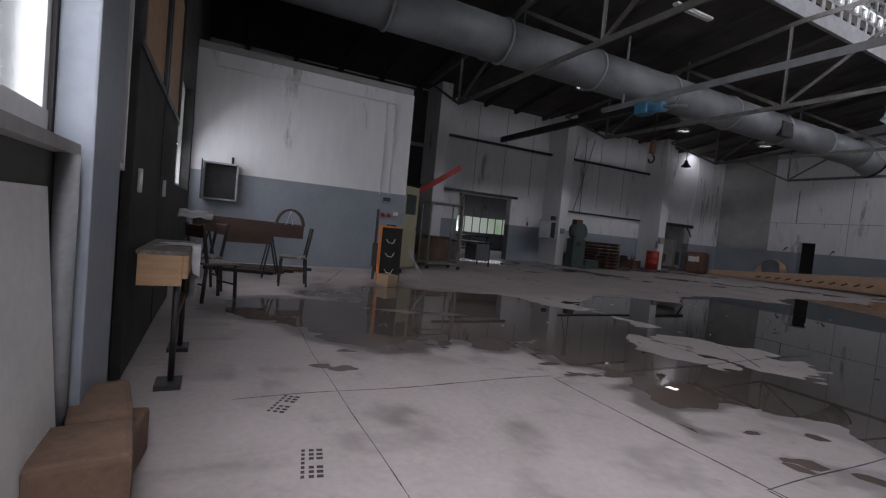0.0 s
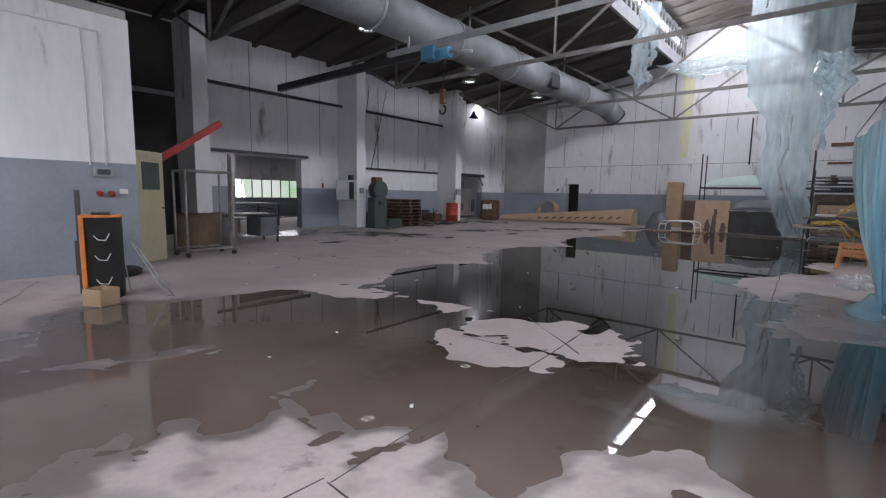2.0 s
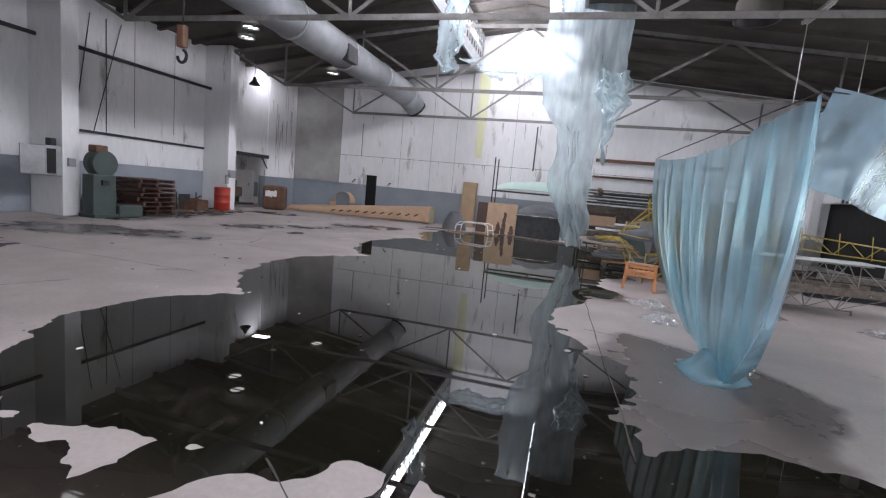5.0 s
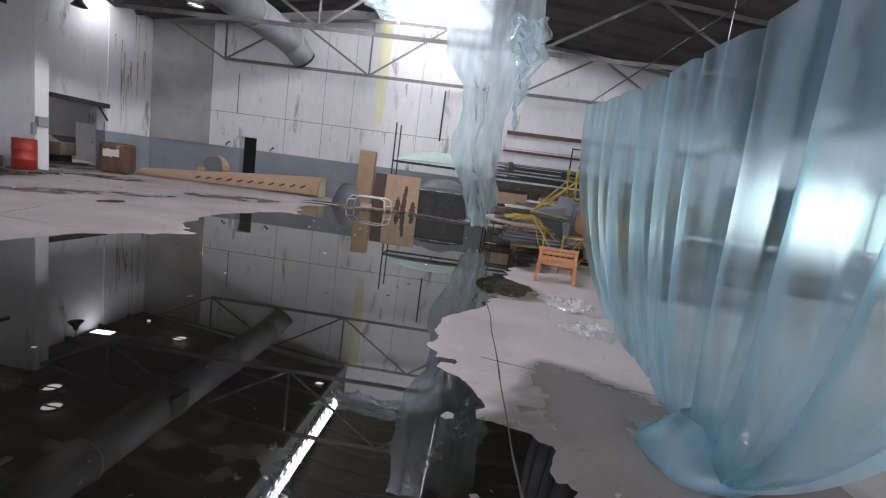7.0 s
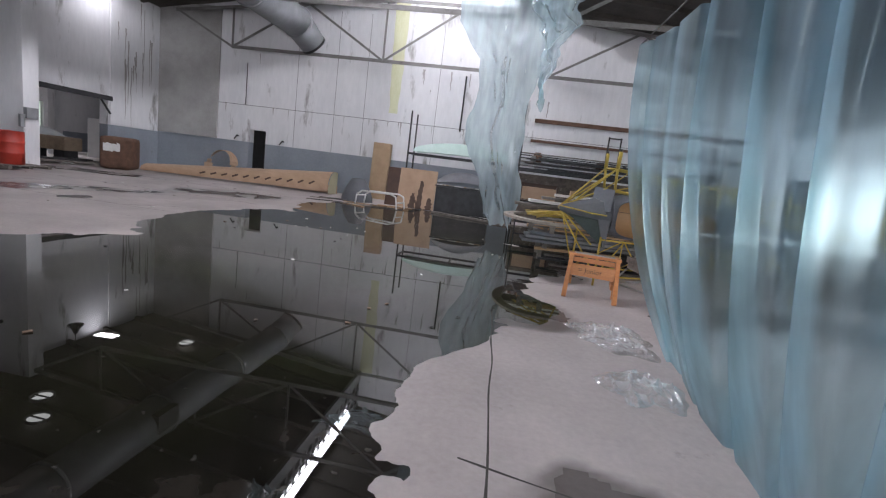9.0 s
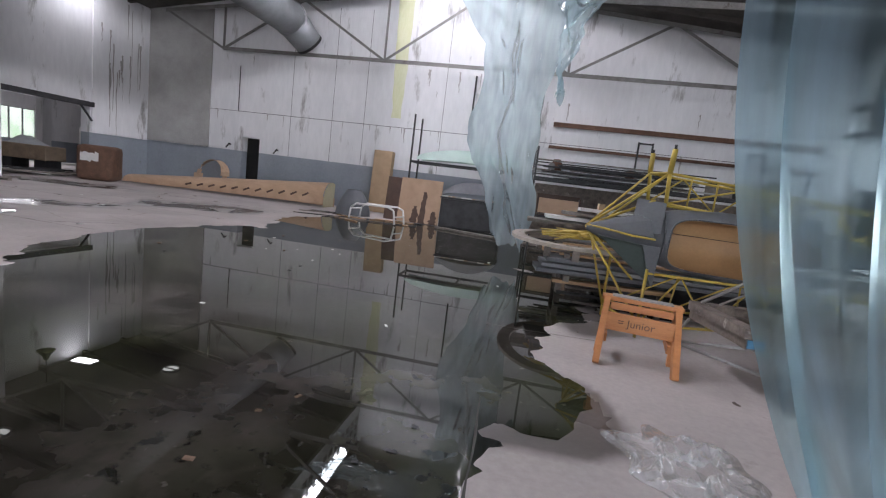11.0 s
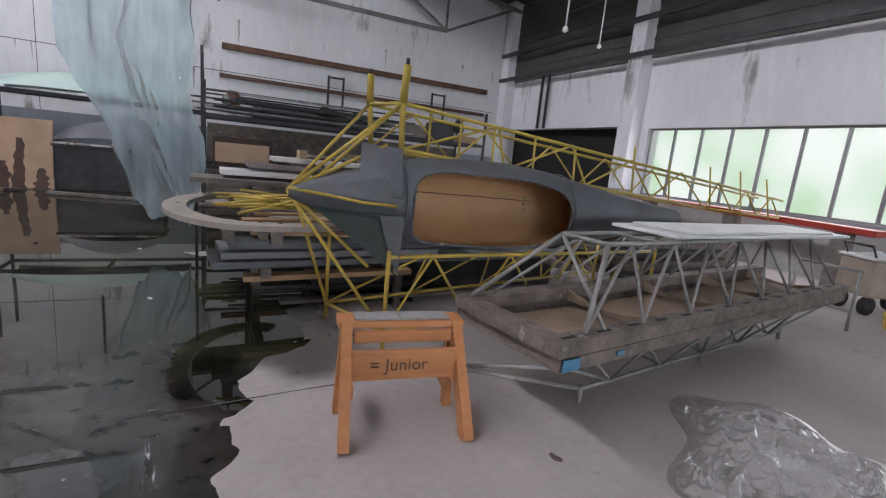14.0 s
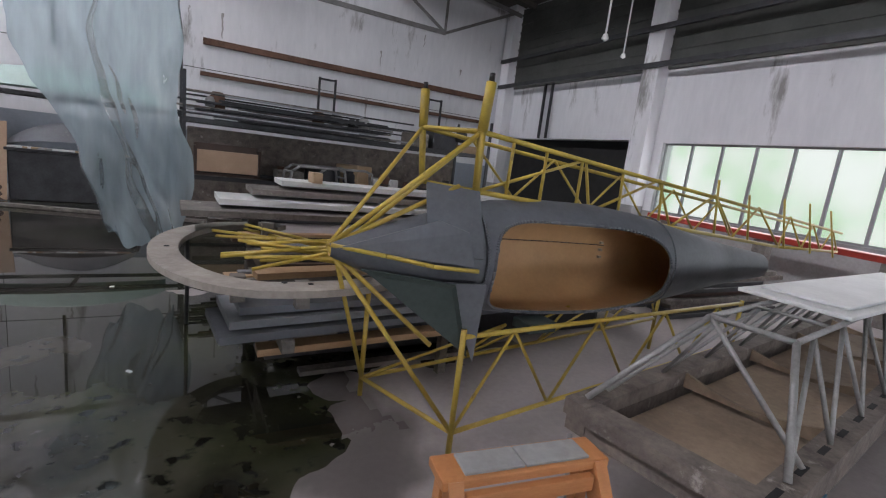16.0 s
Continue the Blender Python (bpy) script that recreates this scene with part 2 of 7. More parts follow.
def mat_sheet(name, tint, clear, gloss=0.25, shine=0.4, blur=0.0):
    """Thin translucent film: some light straight through, some scattered, a weak gloss."""
    m = bpy.data.materials.new(name)
    m.use_nodes = True
    n, l = m.node_tree.nodes, m.node_tree.links
    n.remove(n["Principled BSDF"])
    tr, tl, df, gl = (n.new("ShaderNodeBsdf" + k) for k in ("Transparent", "Translucent", "Diffuse", "Glossy"))
    for k in (tl, df):
        k.inputs[0].default_value = (*tint, 1)
    tr.inputs[0].default_value = (*[min(1, c + 0.25) for c in tint], 1)
    gl.inputs["Roughness"].default_value = gloss

    def mx(f, x, y):
        k = n.new("ShaderNodeMixShader")
        if isinstance(f, float):
            k.inputs[0].default_value = f
        else:
            l.new(f, k.inputs[0])
        l.new(x.outputs[0], k.inputs[1])
        l.new(y.outputs[0], k.inputs[2])
        return k

    tc, t, r = n.new("ShaderNodeTexCoord"), n.new("ShaderNodeTexNoise"), n.new("ShaderNodeMapRange")
    t.inputs["Scale"].default_value, t.inputs["Detail"].default_value = 2.2, 6
    mp = n.new("ShaderNodeMapping")
    mp.inputs["Scale"].default_value = (2.2, 2.2, 0.35)
    l.new(tc.outputs["Object"], mp.inputs[0])
    l.new(mp.outputs[0], t.inputs["Vector"])
    l.new(t.outputs[0], r.inputs[0])
    r.inputs[1].default_value, r.inputs[2].default_value = 0.3, 0.7
    r.inputs[3].default_value, r.inputs[4].default_value = clear - 0.16, clear + 0.16
    body = mx(0.55, df, tl)
    if blur:
        # milky film: most of what shows through it is blurred
        rf = n.new("ShaderNodeBsdfRefraction")
        rf.inputs["Color"].default_value, rf.inputs["Roughness"].default_value, rf.inputs["IOR"].default_value = tr.inputs[0].default_value, 0.42, 1.12
        tr = mx(blur, tr, rf)
    body = mx(r.outputs[0], body, tr)
    fr, sc = n.new("ShaderNodeFresnel"), n.new("ShaderNodeMath")
    fr.inputs[0].default_value = 1.35
    sc.operation = "MULTIPLY"
    sc.inputs[1].default_value = shine
    l.new(fr.outputs[0], sc.inputs[0])
    body = mx(sc.outputs[0], body, gl)
    l.new(body.outputs[0], n["Material Output"].inputs[0])
    return m


def mat_glow(name, a, b, power, scale=0.5):
    m = bpy.data.materials.new(name)
    m.use_nodes = True
    n, l = m.node_tree.nodes, m.node_tree.links
    n.remove(n["Principled BSDF"])
    e, tc, t, r, k = n.new("ShaderNodeEmission"), n.new("ShaderNodeTexCoord"), n.new("ShaderNodeTexNoise"), n.new("ShaderNodeMapRange"), n.new("ShaderNodeMix")
    t.inputs["Scale"].default_value, t.inputs["Detail"].default_value = scale, 6
    l.new(tc.outputs["Object"], t.inputs["Vector"])
    l.new(t.outputs[0], r.inputs[0])
    r.inputs[1].default_value, r.inputs[2].default_value = 0.42, 0.66
    k.data_type = "RGBA"
    l.new(r.outputs[0], k.inputs[0])
    k.inputs[6].default_value, k.inputs[7].default_value = (*a, 1), (*b, 1)
    l.new(k.outputs[2], e.inputs[0])
    e.inputs[1].default_value = power
    l.new(e.outputs[0], n["Material Output"].inputs[0])
    return m


def mat_glass(name, rough=0.05, tint=(0.93, 0.97, 0.96)):
    m = bpy.data.materials.new(name)
    m.use_nodes = True
    p = m.node_tree.nodes["Principled BSDF"]
    p.inputs["Base Color"].default_value = (*tint, 1)
    p.inputs["Roughness"].default_value, p.inputs["Transmission Weight"].default_value, p.inputs["IOR"].default_value = rough, 1.0, 1.45
    return m


M_WATER = mat_water()
M_SHEET = mat_sheet("blue_polythene", (0.50, 0.72, 0.90), 0.79, blur=0.3)
M_RAGSHEET = mat_sheet("torn_polythene", (0.62, 0.74, 0.80), 0.55, 0.2, 0.5)
M_CLEAR = mat_sheet("clear_polythene", (0.88, 0.89, 0.91), 0.76, 0.22, 0.5)
M_GLASS = mat_glass("window_glass", 0.25)
M_ROOFGLASS = mat_glass("roof_glass", 0.04)
M_OUT = mat_glow("daylight_and_trees", (0.98, 1.0, 0.98), (0.50, 0.72, 0.46), 1.4, 0.9)
M_SKYOUT = mat_glow("white_sky", (1.0, 1.0, 1.0), (0.93, 0.97, 1.0), 4.5, 0.3)

# ---- building helpers ----
def link(name, bm, material, parent=None, label="", smooth=False):
    me = bpy.data.meshes.new(name)
    bm.to_mesh(me)
    bm.free()
    for m in (material if isinstance(material, (list, tuple)) else [material]):
        me.materials.append(m)
    if smooth:
        for p in me.polygons:
            p.use_smooth = True
    ob = new(name, me)
    if parent:
        ob.parent = parent
    if label:
        ob["label"] = label
    return ob


def part(name, bm, material, parent, label="", smooth=False):
    return link(name, bm, material, parent, label, smooth)


def thing(name, m, label, category, group=""):
    ob = new(name)
    ob.matrix_world = m
    return tagged(ob, label, category, group)


def structure(name, bm, material, label="", smooth=False):
    return tagged(link(name, bm, material, None, label, smooth), kind="structure")


def box(bm, x0, x1, y0, y1, z0, z1, bevel=0.0, slot=0, m=None):
    v = [bm.verts.new((x, y, z)) for z in (z0, z1) for x, y in ((x0, y0), (x1, y0), (x1, y1), (x0, y1))]
    fs = [bm.faces.new([v[i] for i in f]) for f in ((3, 2, 1, 0), (4, 5, 6, 7), (0, 1, 5, 4), (1, 2, 6, 5), (2, 3, 7, 6), (3, 0, 4, 7))]
    for f in fs:
        f.material_index = slot
    if m is not None:
        bmesh.ops.transform(bm, matrix=m, verts=v)
    if bevel:
        es = list({e for f in fs for e in f.edges})
        bmesh.ops.bevel(bm, geom=es, offset=bevel, segments=2, affect="EDGES", profile=0.6)
    return bm


def B(*a, **k):
    return box(bmesh.new(), *a, **k)


def tube(bm, p, q, r, n=8, r2=None, slot=0):
    p, q = Vector(p), Vector(q)
    d = q - p
    rot = d.to_track_quat("Z", "Y").to_matrix()
    ring = []
    for c, rad in ((p, r), (q, r if r2 is None else r2)):
        ring.append([bm.verts.new(c + rot @ Vector((rad * math.cos(a), rad * math.sin(a), 0))) for a in (2 * math.pi * i / n for i in range(n))])
    for i in range(n):
        f = bm.faces.new((ring[0][i], ring[0][(i + 1) % n], ring[1][(i + 1) % n], ring[1][i]))
        f.smooth, f.material_index = True, slot
    bm.faces.new(ring[0][::-1]).material_index = slot
    bm.faces.new(ring[1]).material_index = slot
    return bm


def T(p, q, r, n=8, r2=None):
    return tube(bmesh.new(), p, q, r, n, r2)


def chain(bm, pts, r, n=8):
    for a, b in zip(pts, pts[1:]):
        tube(bm, a, b, r, n)
    return bm


def bar(bm, p, q, w, h):
    """A rectangular bar from p to q, w wide, h high."""
    p, q = Vector(p), Vector(q)
    d = (q - p).normalized()
    side = d.cross(Vector((0, 0, 1)))
    side = Vector((1, 0, 0)) if side.length < 1e-4 else side.normalized()
    up = side.cross(d)
    v = [bm.verts.new(c + side * w / 2 * i + up * h / 2 * j) for c in (p, q) for i, j in ((-1, -1), (1, -1), (1, 1), (-1, 1))]
    for f in ((3, 2, 1, 0), (4, 5, 6, 7), (0, 1, 5, 4), (1, 2, 6, 5), (2, 3, 7, 6), (3, 0, 4, 7)):
        bm.faces.new([v[i] for i in f])
    return bm


def angle_bar(bm, p, q, w=0.08, t=0.012):
    """A steel angle: two thin legs at right angles."""
    p, q = Vector(p), Vector(q)
    d = (q - p).normalized()
    side = d.cross(Vector((0, 1, 0.001))).normalized()
    n = side.cross(d)
    bar(bm, p, q, t, w)
    bar(bm, p + n * w / 2, q + n * w / 2, w, t)
    return bm


def lathe(bm, profile, n=24, m=None):
    rings = []
    for r, z in profile:
        rings.append([bm.verts.new((r * math.cos(2 * math.pi * i / n), r * math.sin(2 * math.pi * i / n), z)) for i in range(n)])
    for a, b in zip(rings, rings[1:]):
        for i in range(n):
            bm.faces.new((a[i], a[(i + 1) % n], b[(i + 1) % n], b[i])).smooth = True
    if m is not None:
        bmesh.ops.transform(bm, matrix=m, verts=[v for r in rings for v in r])
    return bm


def grid(bm, nu, nv, f, smooth=True, two=False):
    """A surface f(u, v), u and v from 0 to 1."""
    g = [[bm.verts.new(f(i / nu, j / nv)) for j in range(nv + 1)] for i in range(nu + 1)]
    for i in range(nu):
        for j in range(nv):
            bm.faces.new((g[i][j], g[i + 1][j], g[i + 1][j + 1], g[i][j + 1])).smooth = smooth
    return bm


def wall_boxes(bm, axis, pos, thick, a0, a1, z0, z1, holes, band=None):
    """A wall across axis at pos (its inner face), thick towards its back, from a0 to a1, with openings (a, b, zlo, zhi). band: the painted dado's height."""
    xs = sorted({a0, a1, *[h for o in holes for h in o[:2]]})
    zs = sorted({z0, z1, *([band] if band else []), *[h for o in holes for h in o[2:]]})
    for s, e in zip(xs, xs[1:]):
        for lo, hi in zip(zs, zs[1:]):
            mx, mz = (s + e) / 2, (lo + hi) / 2
            if any(o[0] < mx < o[1] and o[2] < mz < o[3] for o in holes):
                continue
            d0, d1 = min(pos, pos + thick), max(pos, pos + thick)
            slot = 1 if band and hi <= band + 1e-6 else 0
            if axis == "x":
                box(bm, d0, d1, s, e, lo, hi, slot=slot)
            else:
                box(bm, s, e, d0, d1, lo, hi, slot=slot)
    bmesh.ops.remove_doubles(bm, verts=bm.verts, dist=1e-5)
    seen = {}
    for f in bm.faces:
        seen.setdefault(tuple(round(c, 4) for c in f.calc_center_median()), []).append(f)
    bmesh.ops.delete(bm, geom=[f for k in seen.values() if len(k) > 1 for f in k], context="FACES_ONLY")
    return bm

# ---- floor and standing water ----
# hollows that hold water, and dry islands: centre x, y, radius x, y, turn in degrees
POOLS = [(-4.6, 4.6, 1.5, 1.0, 60), (-5.2, 6.6, 2.2, 1.5, 30), (-2.6, 7.4, 2.0, 1.6, 0), (-0.6, 8.1, 2.2, 1.9, 20), (-3.9, 10.6, 2.9, 2.1, 10),
         (-4.2, 14.0, 2.9, 3.2, 0), (-4.0, 18.6, 3.2, 3.4, 0), (-3.4, 23.0, 3.6, 3.2, 0), (-2.35, 12.0, 0.95, 1.4, 0), (-2.3, 16.3, 1.1, 1.6, 0), (0.1, 20.9, 1.4, 2.4, 0), (-5.2, 3.9, 1.0, 0.7, 80),
         (-1.65, 17.9, 1.15, 1.5, 0), (-0.7, 19.5, 1.0, 1.1, 0), (-2.3, 14.7, 1.0, 1.2, 0), (-1.4, 15.7, 0.5, 0.6, 0), (-1.0, 18.5, 0.7, 0.9, 0)]
DAMP = [(-0.6, 11.1, 1.25, 1.55, 0), (-5.9, 4.7, 1.0, 0.5, 40), (-1.1, 15.6, 0.7, 0.7, 0), (-12.4, 14.6, 2.2, 1.0, 20), (-11.0, 19.0, 2.0, 0.6, 60), (-0.6, 18.2, 0.6, 0.9, 0), (-9.0, 22.5, 1.4, 0.8, 30),
        (-14.6, 18.6, 1.0, 3.2, 0), (-14.7, 12.4, 1.0, 1.8, 0), (-14.0, 23.6, 1.6, 0.7, 20)]
ISLES = [(-2.7, 8.0, 0.92, 0.72, 30), (-2.65, 5.75, 0.45, 0.28, 50), (-5.0, 8.45, 0.28, 0.13, 20), (-6.0, 8.5, 0.62, 0.3, 40), (-1.35, 6.2, 0.6, 0.45, 30),
         (-0.4, 6.3, 0.45, 0.32, 0), (-4.9, 5.3, 0.7, 0.16, 55), (-3.3, 4.9, 0.22, 0.35, 40), (-0.9, 13.7, 0.9, 0.8, 20), (-0.2, 17.3, 0.55, 0.85, -28)]


def bowl(x, y, cx, cy, rx, ry, deg):
    c, s = math.cos(radians(deg)), math.sin(radians(deg))
    dx, dy = x - cx, y - cy
    return 1 - np.sqrt(((dx * c + dy * s) / rx) ** 2 + ((dy * c - dx * s) / ry) ** 2)


def fractal(x, y, seed, size, octaves=4):
    """Smooth value noise on an array, about -1 to 1."""
    rng, out, amp = np.random.default_rng(seed), 0, 1.0
    tab = rng.uniform(-1, 1, (128, 128))
    for k in range(octaves):
        u, v = x / size + 37.3 * k, y / size + 11.9 * k
        i, j = np.floor(u).astype(int), np.floor(v).astype(int)
        fu, fv = u - i, v - j
        fu, fv = fu * fu * (3 - 2 * fu), fv * fv * (3 - 2 * fv)
        a, b, c, d = (tab[(i + p) % 128, (j + q) % 128] for p, q in ((0, 0), (1, 0), (0, 1), (1, 1)))
        out = out + amp * ((a * (1 - fu) + b * fu) * (1 - fv) + (c * (1 - fu) + d * fu) * fv)
        amp, size = amp * 0.55, size * 0.47
    return out


def floor_height(x, y):
    wx, wy = x + 0.22 * fractal(x, y, 3, 1.1), y + 0.22 * fractal(x, y, 4, 1.1)
    wet = np.max([bowl(wx, wy, *p) * min(p[2], p[3]) for p in POOLS], axis=0)
    dry = np.max([bowl(wx, wy, *p) * min(p[2], p[3]) for p in ISLES], axis=0)
    depth = np.minimum(wet, -dry * 1.6) + 0.13 * fractal(x, y, 5, 0.7) + 0.055 * fractal(x, y, 6, 0.17, 3)
    # wet cracks across the dry islands
    depth = depth + 1.3 * np.exp(-(fractal(x, y, 9, 0.9, 3) / 0.06) ** 2) * (dry > -0.02) * (y < 9.5)
    # slabs stand a little apart: water creeps along the joints
    for joint in (x + 2.5 + 0.02 * fractal(x, y, 7, 0.4), y - 5.6 - 0.02 * fractal(x, y, 8, 0.4)):
        depth = depth + 0.10 * np.exp(-(joint / 0.035) ** 2) * (wet > -0.25)
    return np.clip(-depth * 0.02, -0.03, 0.004)


WATER = -0.0005


def make_floor():
    xs = np.concatenate([np.arange(-27, -15, 1.0), np.arange(-15, -9, 0.2), np.arange(-9, 2.4, 0.05), np.arange(2.4, 9.5, 0.5)])
    ys = np.concatenate([np.arange(0.5, 3, 0.5), np.arange(3, 15, 0.05), np.arange(15, 27.5, 0.08), np.arange(27.5, 29.2, 0.5)])
    X, Y = np.meshgrid(xs, ys, indexing="ij")
    Z = floor_height(X, Y) - 0.004
    co = np.stack([X, Y, Z], -1).reshape(-1, 3)
    nx, ny = X.shape
    i = np.arange(nx * ny).reshape(nx, ny)
    q = np.stack([i[:-1, :-1], i[1:, :-1], i[1:, 1:], i[:-1, 1:]], -1).reshape(-1, 4)
    me = bpy.data.meshes.new("floor")
    me.vertices.add(len(co))
    me.vertices.foreach_set("co", co.ravel())
    me.loops.add(q.size)
    me.loops.foreach_set("vertex_index", q.ravel().astype(np.int32))
    me.polygons.add(len(q))
    me.polygons.foreach_set("loop_start", np.arange(0, q.size, 4, dtype=np.int32))
    me.update(calc_edges=True)
    me.validate()
    me.materials.append(M_FLOOR)
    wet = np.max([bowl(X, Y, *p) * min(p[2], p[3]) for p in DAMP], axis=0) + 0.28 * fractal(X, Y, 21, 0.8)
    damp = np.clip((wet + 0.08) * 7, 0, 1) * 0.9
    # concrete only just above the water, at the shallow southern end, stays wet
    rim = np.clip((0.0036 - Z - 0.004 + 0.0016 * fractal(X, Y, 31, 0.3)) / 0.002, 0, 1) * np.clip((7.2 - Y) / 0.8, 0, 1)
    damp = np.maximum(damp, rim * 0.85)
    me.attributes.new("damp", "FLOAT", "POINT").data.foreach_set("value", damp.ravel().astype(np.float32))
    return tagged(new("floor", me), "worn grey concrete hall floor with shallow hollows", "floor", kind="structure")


make_floor()
structure("ground", B(-60, 60, -50, 80, -0.5, -0.06), M_FLOOR, "grey concrete yard under the hall")
bm = bmesh.new()
grid(bm, 1, 1, lambda u, v: Vector((-8.9 + 11.2 * u, 3.0 + 24.4 * v, WATER - 0.004)))
tagged(link("water", bm, M_WATER), "still dark puddle of rainwater on the floor", "puddle", kind="structure")


def joint(x0, y0, x1, y1, seed, w=0.014):
    """A dirty crack or slab joint, wandering a little."""
    n = max(6, int(math.hypot(x1 - x0, y1 - y0) / 0.12))
    bm = bmesh.new()
    d = Vector((x1 - x0, y1 - y0, 0)).normalized()
    s = Vector((-d.y, d.x, 0))
    prev = None
    for i in range(n + 1):
        u = i / n
        c = Vector((x0 + (x1 - x0) * u, y0 + (y1 - y0) * u, 0.0012)) + s * 0.035 * noise.noise((u * n * 0.16, seed, 0))
        h = w * (0.45 + abs(noise.noise((u * n * 0.4, seed, 3.0))) * 1.3) / 2
        cur = (bm.verts.new(c + s * h), bm.verts.new(c - s * h))
        if prev:
            bm.faces.new((prev[0], prev[1], cur[1], cur[0]))
        prev = cur
    tagged(structure("floor_joint", bm, M_CRACK, "dirt-filled joint in the concrete floor"), category="floor joint")


for k, (a, b) in enumerate((((-2.5, 3.0), (-2.5, 5.35)), ((-2.46, 5.35), (-2.56, 9.4)), ((-2.46, 5.35), (-0.2, 5.3)), ((-4.4, 3.62), (-1.2, 3.62)), ((-0.83, 5.3), (-0.83, 6.6)), ((-0.83, 5.3), (0.9, 5.25)),
                            ((-1.35, 15.4), (-1.14, 9.6)), ((-0.9, 12.6), (0.2, 12.5)), ((-1.5, 17.0), (-0.4, 17.05)), ((-1.4, 12.75), (-0.3, 12.5)), ((-7.5, 4.6), (-9.6, 5.4)), ((-3.3, 8.7), (-2.3, 7.9)), ((-3.4, 7.6), (-2.6, 7.7)))):
    joint(*a, *b, 3.7 * k + 1, 0.006 if k == 3 else 0.016)
for k, y in enumerate((9.5, 12.4, 15.3, 18.2, 21.1, 24.0)):
    joint(-15, y, -7.4, y + 0.05, 50 + 2.3 * k, 0.02)

# ---- walls ----
LEFT, RIGHT, FAR, NEAR = -16.2, 7.75, 28.4, 2.32
EAVE, RIDGE = 6.35, 7.35
bm = wall_boxes(bmesh.new(), "y", FAR, 0.35, LEFT, RIGHT, 0, 7.6, [(-12.1, -11.38, 0, 2.06)], 1.55)
structure("wall_far", bm, [M_WHITE, M_BAND], "whitewashed far wall with a grey painted dado")
bm = wall_boxes(bmesh.new(), "x", LEFT, -0.35, 2.2, FAR + 0.35, 0, 7.0, [(11.6, 14.15, 0, 2.6), (23.0, 26.0, 0, 2.4)], 1.52)
structure("wall_left", bm, [M_WHITE, M_BAND], "whitewashed side wall with a grey dado and a wide opening")
bm = wall_boxes(bmesh.new(), "x", RIGHT, 0.35, 2.2, FAR + 0.35, 0, 7.0,
                [(23.2, 28.1, 0, 2.5), (17.3, 22.3, 0.97, 2.45), (11.4, 16.75, 0.97, 2.45), (5.2, 10.8, 0.97, 2.45)], 0.97)
structure("wall_right", bm, [M_WHITE, M_CONC], "pale side wall with a band of windows and a dark gateway")
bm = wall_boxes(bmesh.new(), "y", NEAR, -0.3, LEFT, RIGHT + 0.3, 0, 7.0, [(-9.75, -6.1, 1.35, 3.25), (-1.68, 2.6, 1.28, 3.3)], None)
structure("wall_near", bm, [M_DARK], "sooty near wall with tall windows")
structure("pilaster_near", B(-2.2, -1.70, NEAR, NEAR + 0.12, 0, 6.4, bevel=0.01), M_BAND, "grey-blue painted pilaster on the near wall")
structure("dado_near", B(-1.68, 2.6, NEAR + 0.001, NEAR + 0.02, 0, 1.24), M_FASCIA, "grey rendered wall below the window")
# room built into the corner
bm = bmesh.new()
wall_boxes(bm, "x", -9.95, -0.3, 2.33, 6.85, 0, 4.15, [], 1.8)
wall_boxes(bm, "y", 6.85, -0.3, -14.6, -10.25, 0, 4.15, [], 1.8)
structure("wall_room", bm, [M_WHITE, M_BAND], "white partition wall with a grey lower half")
structure("ceiling_room", B(-14.6, -9.97, 2.33, 6.83, 4.16, 4.3), M_CONC, "concrete slab over the corner room")

# dark sheet painted as shade by the corner room, and a bare concrete panel in the far corner
structure("wall_recess", B(LEFT + 0.002, LEFT + 0.02, 5.0, 9.83, 0, 6.3), M_DARK, "dark sheet painted as the shade beside the corner room")
structure("wall_panel", B(LEFT, -13.5, FAR - 0.06, FAR - 0.001, 1.552, 6.6), M_CONC, "bare stained concrete panel in the far corner")
structure("wall_panel_2", B(LEFT + 0.001, LEFT + 0.04, 26.06, FAR - 0.06, 1.53, 6.3), M_WHITE, "whitewashed panel in the far corner")

# ---- columns ----
for y in (10.1, 16.1, 22.3):
    bm = B(LEFT, -15.0, y - 0.25, y + 0.2, 0, 6.4, bevel=0.015)
    tagged(link("column", bm, M_WHITE), "tall whitewashed concrete column against the side wall", "column", "hall columns", "structure")
for y in (10.98, 17.02, 22.7, 28.1):
    bm = B(RIGHT - 0.35, RIGHT - 0.002, y - 0.2, y + 0.2, 0, 6.4, bevel=0.015)
    tagged(link("pilaster", bm, M_WHITE), "pale concrete pilaster between the windows", "column", "window pilasters", "structure")
    structure("pilaster_base", B(RIGHT - 0.353, RIGHT - 0.003, y - 0.203, y + 0.203, 0, 1.05, bevel=0.015), M_CONC, "grey painted foot of a pilaster")

# ---- roof ----
LANT0, LANT1, TOP = -6.5, -2.0, 8.75


def roof_z(x):
    if x < LANT0:
        return EAVE + (x - LEFT) / (LANT0 - LEFT) * (RIDGE - EAVE)
    return EAVE + (RIGHT - x) / (RIGHT - LANT1) * (RIDGE - EAVE)


